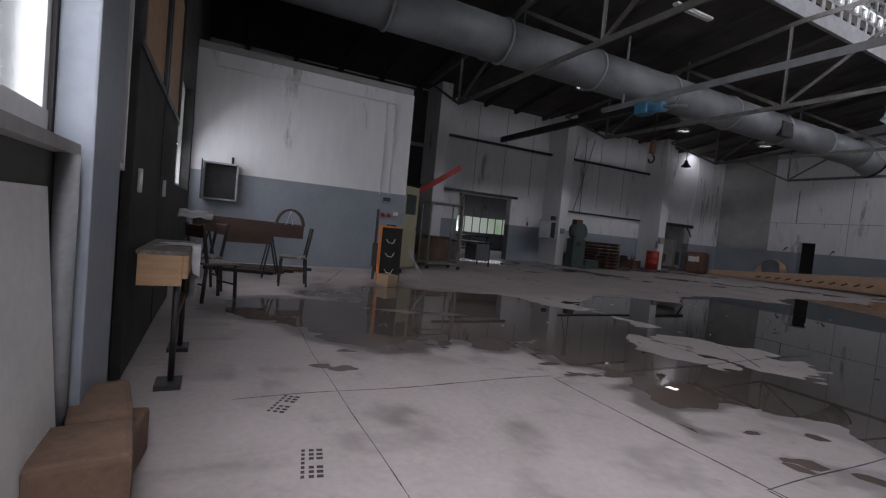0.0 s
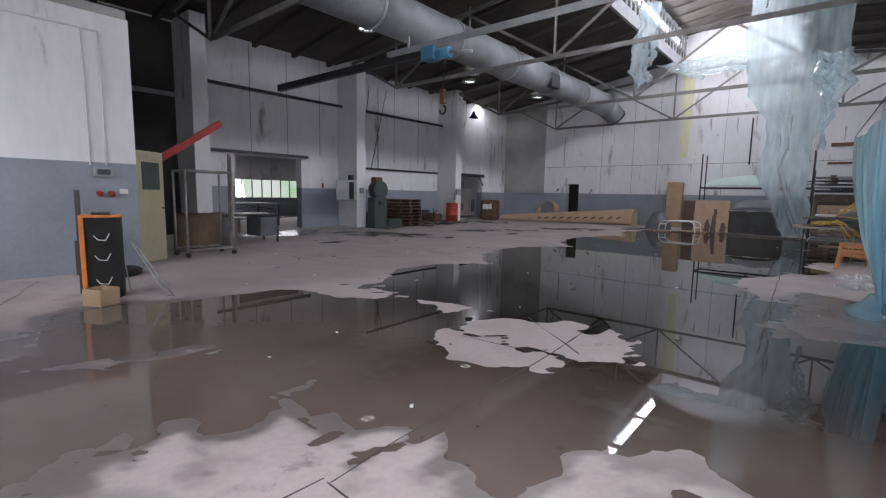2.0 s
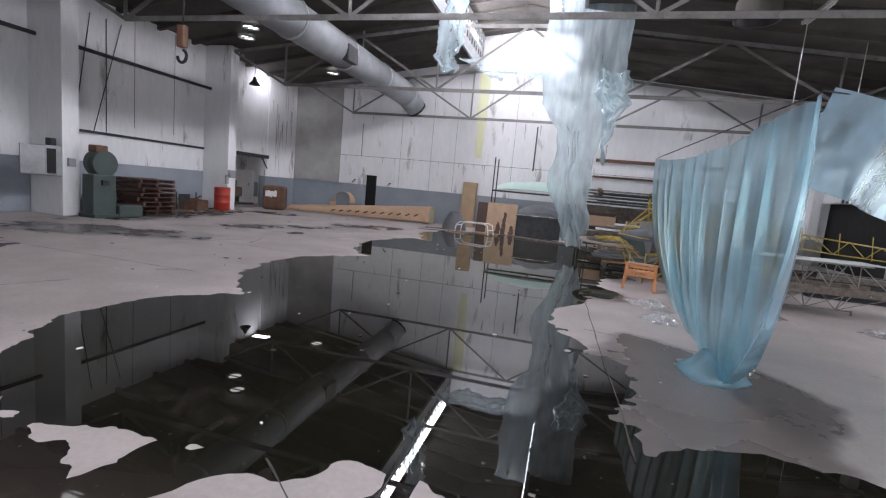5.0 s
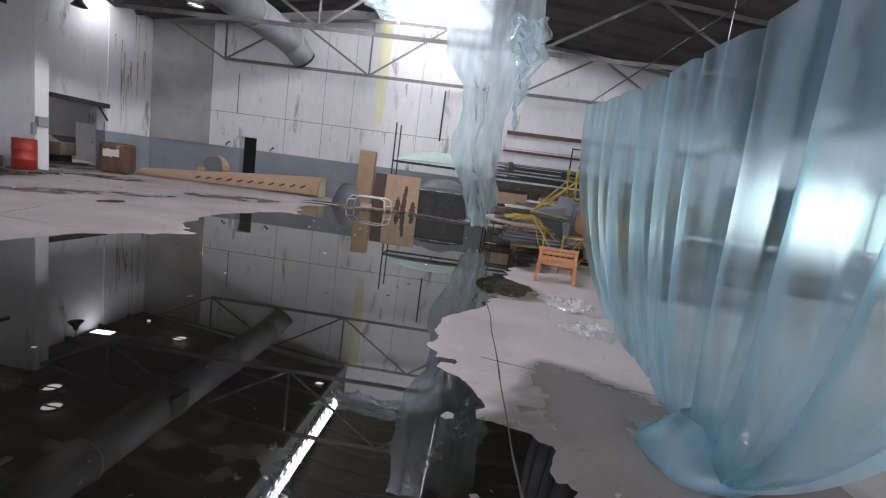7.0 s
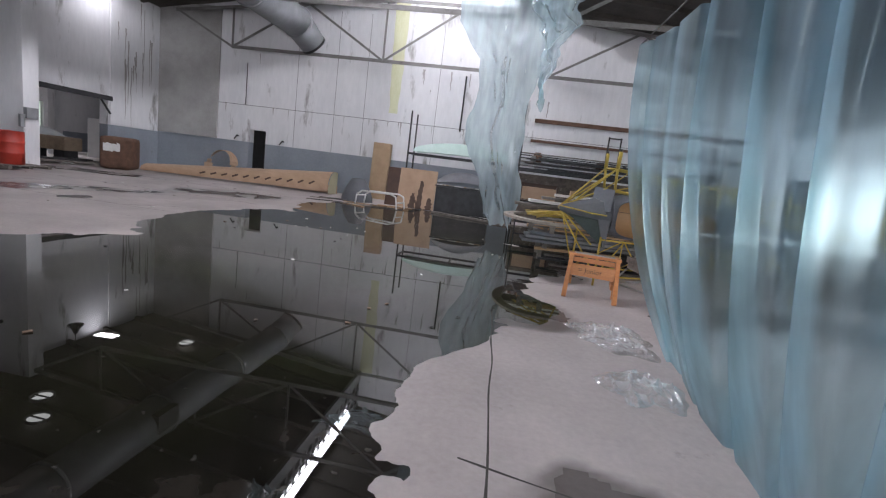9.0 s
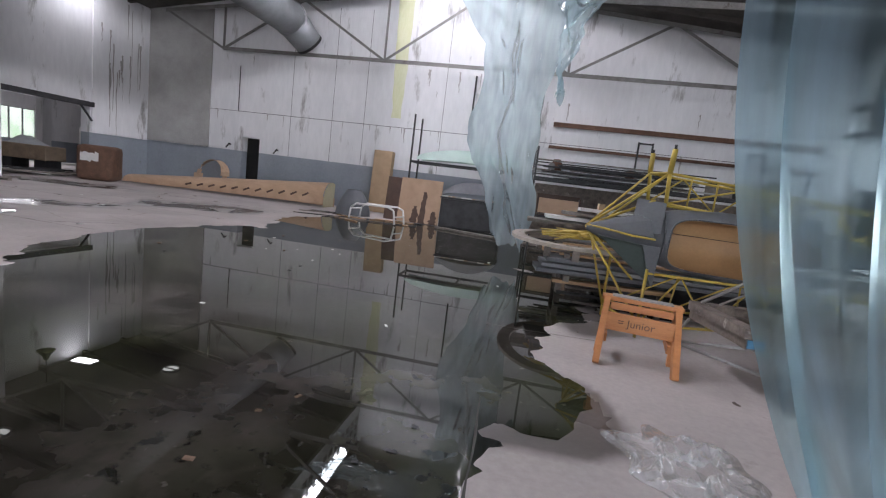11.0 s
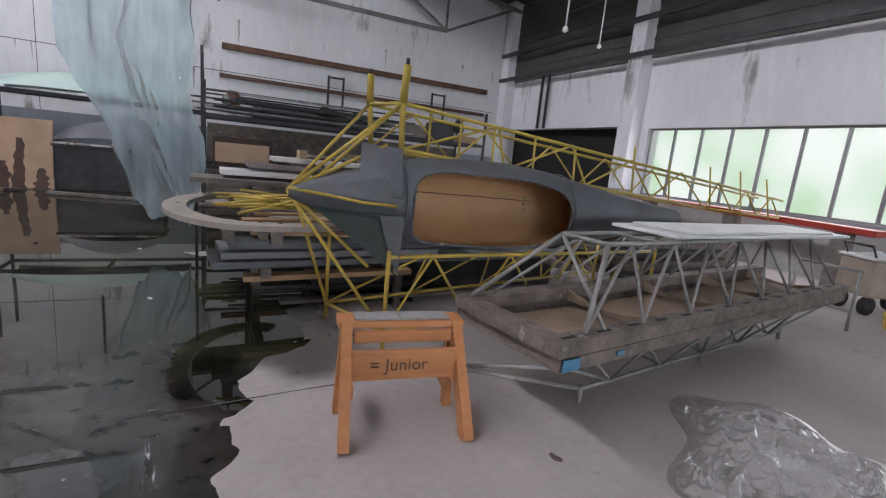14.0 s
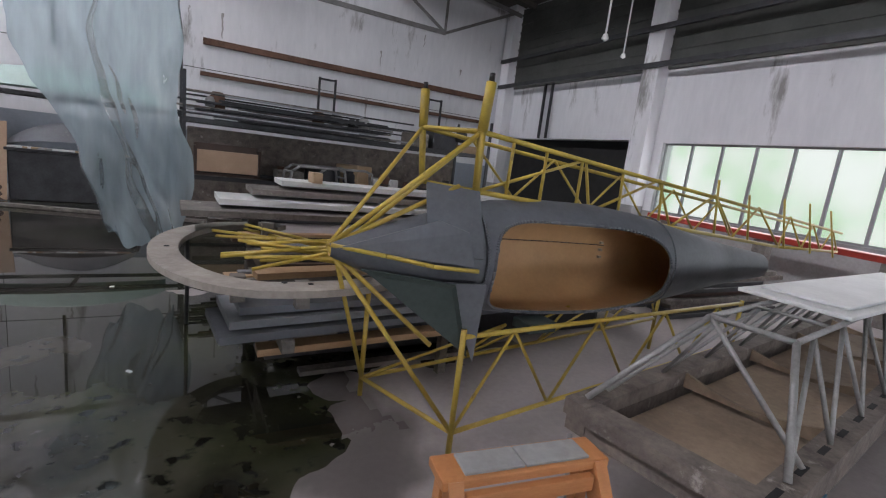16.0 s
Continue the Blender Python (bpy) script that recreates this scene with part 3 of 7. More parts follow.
bm = bmesh.new()
for x0, x1 in ((LEFT - 0.3, LANT0), (LANT1, RIGHT + 0.3)):
    z0, z1 = roof_z(x0), roof_z(x1)
    a = [bm.verts.new((x, y, z + d)) for d in (0, 0.2) for x, y, z in ((x0, 1.2, z0), (x1, 1.2, z1), (x1, 28.8, z1), (x0, 28.8, z0))]
    for f in ((3, 2, 1, 0), (4, 5, 6, 7), (0, 1, 5, 4), (1, 2, 6, 5), (2, 3, 7, 6), (3, 0, 4, 7)):
        bm.faces.new([a[i] for i in f])
    # ribs of the roof slabs
    for k in range(19):
        y = 1.9 + 1.5 * k
        bar(bm, (x0 + 0.05, y, z0 - 0.06), (x1 - 0.05, y, z1 - 0.06), 0.14, 0.16)
box(bm, LANT0, LANT1, 1.2, 7.2, RIDGE, RIDGE + 0.2)
tagged(structure("ceiling", bm, M_ROOF, "dark sooty ribbed roof slabs"), category="ceiling")
# lantern: a raised monitor with upright glazing on both sides, under a dark sheet roof
bm = bmesh.new()
for x in (LANT0, LANT1):
    bar(bm, (x, 7.4, RIDGE + 0.12), (x, 28.7, RIDGE + 0.12), 0.1, 0.44)
    bar(bm, (x, 7.4, TOP + 0.02), (x, 28.7, TOP + 0.02), 0.1, 0.12)
    for z in (8.05, 8.4):
        bar(bm, (x, 7.4, z), (x, 28.7, z), 0.05, 0.09)
    for k in range(47):
        y = 7.5 + 0.455 * k
        bar(bm, (x, y, RIDGE + 0.34), (x, y, TOP - 0.04), 0.05, 0.18 if k % 6 == 0 else 0.12)
structure("lantern_frame", bm, M_STEEL, "grey steel glazing bars of the roof lantern")
bm = bmesh.new()
for x in (LANT0 - 0.02, LANT1 + 0.02):
    grid(bm, 1, 1, lambda u, v: Vector((x, 7.4 + 21.3 * v, RIDGE + 0.34 + (TOP - 0.38 - RIDGE) * u)))
g = structure("skylight_glass", bm, M_ROOFGLASS, "milky wired glass of the roof lantern")
g.visible_shadow = False
mid = (LANT0 + LANT1) / 2
bm = bmesh.new()
for x0, x1 in ((LANT0 - 0.5, mid), (LANT1 + 0.5, mid)):
    z = lambda x: TOP + 0.1 + 0.3 * (1 - abs(x - mid) / (mid - LANT0))
    bar(bm, (x0, 15.0, z(x0) + 0.03), (x1, 15.0, z(x1) + 0.03), 27.6, 0.06)
    for k in range(28):
        y = 1.6 + k
        bar(bm, (x0 + (0.2 if x0 < x1 else -0.2), y, z(x0) - 0.03), (x1, y, z(x1) - 0.04), 0.08, 0.08)
tagged(structure("ceiling_lantern", bm, M_ROOF, "dark ribbed sheet roof of the lantern"), category="ceiling")
structure("wall_gable", B(LANT0 - 0.1, LANT1 + 0.1, FAR, FAR + 0.3, 7.602, TOP + 0.45), M_WHITE, "whitewashed gable end of the roof lantern")
structure("wall_gable_near", B(LANT0 - 0.1, LANT1 + 0.1, 7.2, 7.38, RIDGE, TOP + 0.45), M_CONC, "grey gable end of the roof lantern")
bm = bmesh.new()
for x in (-11.0, 2.6):
    grid(bm, 1, 1, lambda u, v: Vector((x, -4 + 40 * u, 7.6 + 4 * v)))
structure("backdrop_sky", bm, M_SKYOUT, "bright overcast sky")

# ---- daylight outside the windows ----
bm = bmesh.new()
grid(bm, 1, 1, lambda u, v: Vector((10.5, 0 + 22.6 * u, -0.05 + 6 * v)))
grid(bm, 1, 1, lambda u, v: Vector((8.12 + 2.38 * u, 22.6, -0.05 + 6 * v)))
structure("backdrop_trees", bm, M_OUT, "blurred green trees and bright sky outside")
bm = bmesh.new()
grid(bm, 1, 1, lambda u, v: Vector((-14 + 24 * u, -1.5, -0.05 + 7 * v)))
structure("backdrop_yard", bm, M_SKYOUT, "bright overcast daylight outside")
# side room beyond the wide opening
bm = bmesh.new()
wall_boxes(bm, "x", -24.0, -0.2, 9.5, 20.0, 0, 3.2, [(13.0, 19.6, 1.0, 2.0)], 1.0)
wall_boxes(bm, "y", 20.0, 0.2, -24.2, -16.6, 0, 3.2, [], 1.0)
wall_boxes(bm, "y", 9.5, -0.2, -24.2, -16.6, 0, 3.2, [], 1.0)
structure("wall_annex", bm, [M_WHITE, M_BAND], "dim walls of the side room")
structure("ceiling_annex", B(-24.2, -16.56, 9.3, 20.2, 3.21, 3.4), M_ROOF, "dark slab over the side room")
bm = bmesh.new()
grid(bm, 1, 1, lambda u, v: Vector((-25.5, 8 + 24 * u, -0.05 + 4 * v)))
structure("backdrop_annex", bm, M_OUT, "bright daylight and greenery outside the side room")
# store room behind the opening near the far corner
bm = bmesh.new()
wall_boxes(bm, "x", -24.0, -0.2, 20.2, 34.0, 0, 3.2, [(27.6, 30.4, 0.9, 2.3)], 1.0)
wall_boxes(bm, "y", 34.0, 0.2, -24.2, -16.6, 0, 3.2, [], 1.0)
wall_boxes(bm, "x", -16.56, 0.2, 28.8, 34.0, 0, 3.2, [], 1.0)
structure("wall_store", bm, [M_WHITE, M_BAND], "whitewashed walls of the store room")
structure("ceiling_store", B(-24.2, -16.56, 20.2, 34.2, 3.21, 3.4), M_CONC, "concrete slab over the store room")
structure("pillar_store", B(-21.2, -20.85, 28.15, 28.5, 0, 3.2, bevel=0.01), M_WHITE, "white pillar in the store room")
structure("lintel_store", bar(bmesh.new(), (LEFT + 0.08, 22.5, 2.44), (LEFT + 0.08, 26.05, 2.44), 0.14, 0.16), M_DSTEEL, "dark steel lintel over the opening")
structure("lintel_brace", bar(bmesh.new(), (LEFT + 0.08, 25.6, 2.4), (LEFT + 0.08, 26.02, 1.9), 0.05, 0.05), M_DSTEEL, "dark steel brace under the lintel")
# closed black boxes: their colour stands for the darkness behind the far door and the gateway
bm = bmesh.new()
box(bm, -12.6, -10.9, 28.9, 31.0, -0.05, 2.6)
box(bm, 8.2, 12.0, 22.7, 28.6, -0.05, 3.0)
structure("wall_dark_rooms", bm, M_BLACK, "black boxes in place of unlit rooms behind the door and the gateway")


# ---- windows ----
def window_x(name, x, y0, y1, z0, z1, n, rows, label):
    w = tagged(new(name), label, "window", kind="structure")
    bm = bmesh.new()
    for z in (z0, z1):
        bar(bm, (x, y0, z), (x, y1, z), 0.07, 0.07)
    part("window_frame", bm, M_STEEL, w)
    for i in range(n + 1):
        part("mullion", bar(bmesh.new(), (x, y0 + (y1 - y0) * i / n, z0 + 0.035), (x, y0 + (y1 - y0) * i / n, z1 - 0.035), 0.05, 0.05), M_STEEL, w)
    for i in range(n):
        a, b = y0 + (y1 - y0) * i / n + 0.03, y0 + (y1 - y0) * (i + 1) / n - 0.03
        p = part("pane", B(x - 0.003, x + 0.003, a, b, z0 + 0.04, z1 - 0.04), M_GLASS, w)
        p.visible_shadow = False
    return w


window_x("window_1", RIGHT + 0.12, 17.3, 22.3, 0.97, 2.45, 8, 1, "steel window band with milky glass in the side wall")
window_x("window_2", RIGHT + 0.12, 11.4, 16.75, 0.97, 2.45, 8, 1, "steel window band with milky glass in the side wall")
window_x("window_3", RIGHT + 0.12, 5.2, 10.8, 0.97, 2.45, 8, 1, "steel window band with milky glass in the side wall")
window_x("window_7", -24.1, 27.6, 30.4, 0.9, 2.3, 5, 1, "bright window in the store room")
window_x("window_4", -24.1, 13.0, 19.6, 1.0, 2.0, 12, 1, "bright window band in the side room")


def window_y(name, y, x0, x1, z0, z1, n, label):
    w = tagged(new(name), label, "window", kind="structure")
    bm = bmesh.new()
    for z in (z0 + 0.05, z1 - 0.05):
        bar(bm, (x0, y, z), (x1, y, z), 0.1, 0.1)
    part("window_frame", bm, M_WHITEP, w)
    for i in range(n + 1):
        x = x0 + (x1 - x0) * i / n
        part("mullion", bar(bmesh.new(), (x, y, z0 + 0.1), (x, y, z1 - 0.1), 0.09, 0.09), M_WHITEP, w)
    for i in range(n):
        a, b = x0 + (x1 - x0) * i / n + 0.05, x0 + (x1 - x0) * (i + 1) / n - 0.05
        p = part("pane", B(a, b, y - 0.003, y + 0.003, z0 + 0.1, z1 - 0.1), M_GLASS, w)
        p.visible_shadow = False
    part("window_sill", B(x0 - 0.05, x1 + 0.05, y + 0.052, y + 0.14, z0 - 0.04, z0), M_CONC, w)
    return w


window_y("window_5", NEAR - 0.2, -9.75, -6.1, 1.35, 3.25, 3, "tall white-framed window in the near wall")
window_y("window_6", NEAR - 0.06, -1.68, 2.6, 1.28, 3.3, 6, "tall white-framed window beside a pilaster")


# ---- roof trusses ----
def truss(y, z=5.05):
    t = tagged(new("truss"), "grey steel roof truss spanning the hall", "truss", "roof trusses", "structure")
    bot = [-12.7, -9.7, -6.7, -3.7, -0.7, 2.2, 5.1]
    part("bottom_chord", angle_bar(bmesh.new(), (-12.7, y, z), (5.1, y, z), 0.12, 0.02), M_TRUSS, t)
    for a, b in (((LEFT + 1.1, y, roof_z(-15.1) - 0.25), (LANT0, y, RIDGE - 0.2)), ((LANT1, y, RIDGE - 0.2), (RIGHT - 0.1, y, EAVE - 0.25)), ((LANT0, y, RIDGE - 0.2), (LANT1, y, RIDGE - 0.2))):
        part("top_chord", angle_bar(bmesh.new(), a, b, 0.12, 0.02), M_TRUSS, t)
    topz = lambda x: RIDGE - 0.2 if LANT0 <= x <= LANT1 else roof_z(x) - 0.2
    for x in (-12.7, -6.7, -0.7, 5.1):
        part("vertical", angle_bar(bmesh.new(), (x, y, z), (x, y, topz(x)), 0.07, 0.014), M_TRUSS, t)
    for p, q in ((-12.7, -15.1), (-12.7, -9.7), (-6.7, -9.7), (-6.7, -3.7), (-0.7, -3.7), (-0.7, 2.2), (5.1, 2.2), (5.1, 7.5)):
        part("diagonal", angle_bar(bmesh.new(), (p, y, z), (q, y, topz(q)), 0.08, 0.014), M_TRUSS, t)
    return t


for y in (9.4, 15.7, 22.2, 27.9):
    truss(y)

# ---- polythene sheets ----
def folds(u, v, n, seed):
    ridge = 1.6 * abs(math.sin(u * n * 0.45 + seed + 0.8 * noise.noise((u * 5, v * 1.5, seed)))) ** 4
    return ridge + 0.6 * math.sin(u * n + seed) + 0.5 * math.sin(u * n * 2.3 + 1.7 * seed + 2.0 * v) + 0.35 * noise.noise((u * n * 0.8, v * 3, seed))


def curtain():
    """A long sheet hung over a line, its hem gathered towards one foot."""
    def f(u, v):
        top = Vector((-0.36 - 0.14 * u, 9.95 + 4.85 * u, 2.46 + 0.02 * u - 0.16 * math.sin(math.pi * u)))
        s = min(1, max(0, (u - 0.15) / 0.75))
        low = Vector((-0.16 + 0.28 * s, 11.4 + 3.2 * s ** 1.15, 0.012))
        p = top.lerp(low, v ** (3.0 - 0.9 * u))
        p.z = top.z + (low.z - top.z) * v
        w = u * 62 + 1.4 * noise.noise((u * 3, v * 0.5, 2.0)) + 0.6 * v * math.sin(5 * u)
        pleat = 2.6 * max(0.0, math.sin(w)) ** 8 * (0.6 + 0.5 * noise.noise((u * 4, 0.0, 6.0))) + 0.25 * math.sin(0.37 * w + 1.0)
        fine = 0.12 * math.sin(3.1 * w) * max(0.0, noise.noise((u * 6, v, 8.0)))
        a = (0.045 + 0.07 * v) * (1 - 0.5 * max(0, v - 0.85) / 0.15)
        p += Vector((1.0, 0.3, 0)) * (a * (pleat + fine + 0.7 * noise.noise((u * 5, v * 1.2, 4.0))))
        return p
    t = thing("plastic_curtain", Matrix(), "pale blue translucent polythene sheet hung over a line", "plastic sheet")
    part("sheet", grid(bmesh.new(), 640, 40, f), M_SHEET, t)
    bm = bmesh.new()
    lathe(bm, [(0.30, 0.0), (0.34, 0.05), (0.22, 0.14), (0.12, 0.28)], 28, pose(-0.14, 11.65, 0.0))
    for v in bm.verts:
        v.co += 0.05 * noise.noise_vector(v.co * 7)
        v.co.z = max(v.co.z, 0.002)
    part("gathered_hem", bm, M_SHEET, t)
    part("line", T((-0.5, 14.8, 2.485), (-0.36, 9.95, 2.465), 0.006, 5), M_DSTEEL, t, "thin dark cord")


curtain()


def canopy():
    def f(u, v):
        top = Vector((-0.34 + 3.7 * u, 9.93 + 1.6 * u, 2.5 - 0.15 * math.sin(math.pi * u)))
        p = top + Vector((0.05, 0.35 * v, -(0.55 + 0.65 * u) * v))
        return p + Vector((0.1, 1, 0)) * (0.02 + 0.05 * v) * folds(u, v, 24, 2.0)
    t = thing("plastic_canopy", Matrix(), "pale blue polythene sheet slung from a line", "plastic sheet")
    part("sheet", grid(bmesh.new(), 120, 14, f), M_SHEET, t)
    part("line", T((-0.36, 9.93, 2.47), (3.4, 11.48, 2.51), 0.006, 5), M_DSTEEL, t)
    part("line_tail", T((3.4, 11.48, 2.51), (7.5, 13.2, 3.6), 0.006, 5), M_DSTEEL, t)


canopy()


def torn(name, y, spans, n, seed, label, amp=0.13):
    """A torn sheet hanging from the roof; spans: height, left edge, right edge, from the top down."""
    def f(u, v):
        k = v * (len(spans) - 1)
        i = min(int(k), len(spans) - 2)
        w = k - i
        z, a, b = (spans[i][j] * (1 - w) + spans[i + 1][j] * w for j in range(3))
        edge = 0.10 * noise.noise((v * 9, seed, u)) * (1 if u in (0.0, 1.0) else 0.3)
        p = Vector((a + (b - a) * u + edge, y, z))
        p.y += amp * (0.6 * folds(u + 0.15 * v, v, n, seed) + 1.0 * noise.noise((u * 2.6 + v * 3, v * 4, seed)) + 0.3 * noise.noise((u * 9 - v * 5, v * 16, seed + 9)))
        p.x += 0.2 * noise.noise((u * 2, v * 6, seed + 3)) + 0.05 * noise.noise((u * 7, v * 22, seed + 3))
        p.z += 0.09 * noise.noise((u * 6, v * 3, seed + 5)) + (0.25 * noise.noise((u * 8, seed, 0.0)) if v == 1 else 0)
        return p
    t = thing(name, Matrix(), label, "plastic sheet", "torn roof sheets")
    part("sheet", grid(bmesh.new(), 48, 90, f), M_RAGSHEET, t)


torn("torn_sheet", 20.9, [(7.7, -3.2, -0.62), (6.6, -3.1, -0.6), (5.85, -3.0, -0.65), (5.2, -3.05, -0.62), (4.5, -3.0, -0.8), (3.75, -2.37, -1.19), (2.95, -2.31, -1.25), (2.3, -2.45, -1.3), (1.75, -2.4, -1.32), (1.1, -2.05, -1.25), (0.35, -1.72, -1.2)], 4, 1.3,
     "long torn bluish polythene sheet hanging from the roof lantern")
torn("torn_sheet", 20.6, [(5.4, -1.5, -0.55), (4.8, -1.4, -0.5), (4.3, -1.2, -0.62), (3.6, -1.1, -0.95), (2.9, -1.12, -1.0)], 5, 4.1, "torn flap of bluish polythene under the roof lantern")
torn("torn_sheet", 17.6, [(6.6, -5.15, -4.7), (5.6, -5.3, -4.65), (5.0, -5.35, -4.7), (4.5, -5.2, -4.85)], 5, 2.2, "small torn scrap of polythene hanging from a truss", 0.06)
torn("torn_sheet", 22.5, [(6.2, -6.0, -3.2), (5.9, -5.6, -3.2), (5.6, -4.9, -3.0)], 9, 3.3, "sagging strip of torn polythene under the skylight", 0.1)


def crumpled(cx, cy, rx, ry, seed, deg=0):
    def f(u, v):
        a, r = 2 * math.pi * u, v
        wob = 1 + 0.55 * noise.noise((math.cos(a) * 2.1, math.sin(a) * 1.5, seed))
        x, y = rx * r * wob * math.cos(a), ry * r * wob * math.sin(a)
        h = 0.008 + 0.06 * (1 - abs(noise.noise((x * 3.2 + y, y * 6.6, seed)))) ** 8 + 0.05 * (1 - abs(noise.noise((x * 9.5, y * 5.2 - x, seed + 4)))) ** 9 + 0.012 * abs(noise.noise((x * 17, y * 14, seed))) + 0.005 * noise.noise((x * 31, y * 27, seed))
        return Vector((x, y, max(0.003, h * (1 - r ** 3))))
    t = link("plastic_film", grid(bmesh.new(), 110, 40, f, smooth=False), M_CLEAR)
    t.matrix_world = pose(cx, cy, 0.0, 0, 0, deg)
    tagged(t, "crumpled clear plastic film lying on the floor", "plastic film", "films on the floor")


crumpled(1.43, 15.6, 0.8, 0.5, 1.0, 35)
crumpled(3.7, 15.2, 0.75, 0.42, 2.0, 10)
crumpled(-0.25, 15.05, 0.34, 0.4, 3.0, 20)
crumpled(-0.25, 13.95, 0.3, 0.32, 4.0, 0)
crumpled(0.25, 12.45, 0.3, 0.5, 5.0, 0)


# ---- the workbench trestle with its name board ----
def trestle():
    t = thing("trestle", pose(-0.19, 16.70, 0, 0, 0, -8.5), "orange stained wooden trestle with a lettered board", "trestle")
    for sx in (-1, 1):
        for sy in (-1, 1):
            bm = bmesh.new()
            bar(bm, (0.295 * sx, -0.31 if sy < 0 else 0.03, 0.0), (0.275 * sx, 0.03 * sy, 0.5), 0.05, 0.075 if sy < 0 else 0.045)
            part("leg", bm, M_ORANGE, t)
    part("top_rail", B(-0.32, 0.32, -0.06, 0.08, 0.485, 0.52, bevel=0.008), M_ORANGE, t)
    for x0, x1 in ((-0.24, -0.02), (-0.015, 0.24)):
        part("padding", B(x0, x1, -0.045, 0.06, 0.521, 0.532, bevel=0.004), M_CONC, t, "worn grey felt pad")
    part("cross_rail", B(-0.245, 0.245, -0.085, -0.055, 0.42, 0.478, bevel=0.006), M_ORANGE, t)
    part("name_board", B(-0.262, 0.262, -0.148, -0.121, 0.255, 0.405, bevel=0.006), M_ORANGE, t)
    part("brace", bar(bmesh.new(), (0.25, -0.1, 0.17), (0.25, 0.14, 0.2), 0.03, 0.07), M_ORANGE, t)
    part("brace", bar(bmesh.new(), (-0.25, -0.1, 0.17), (-0.25, 0.14, 0.2), 0.03, 0.07), M_ORANGE, t)
    c = bpy.data.curves.new("lettering", "FONT")
    c.shear, c.offset, c.body, c.size, c.extrude, c.align_x = 0.0, -0.0005, "= Junior", 0.088, 0.0015, "CENTER"
    tmp = new("lettering_src", c)
    me = bpy.data.meshes.new_from_object(tmp.evaluated_get(bpy.context.evaluated_depsgraph_get()))
    bpy.data.objects.remove(tmp)
    me.materials.append(M_BROWN)
    ob = new("lettering", me)
    ob.parent, ob.matrix_basis = t, pose(-0.03, -0.1505, 0.305, 90, 0, 0)


trestle()


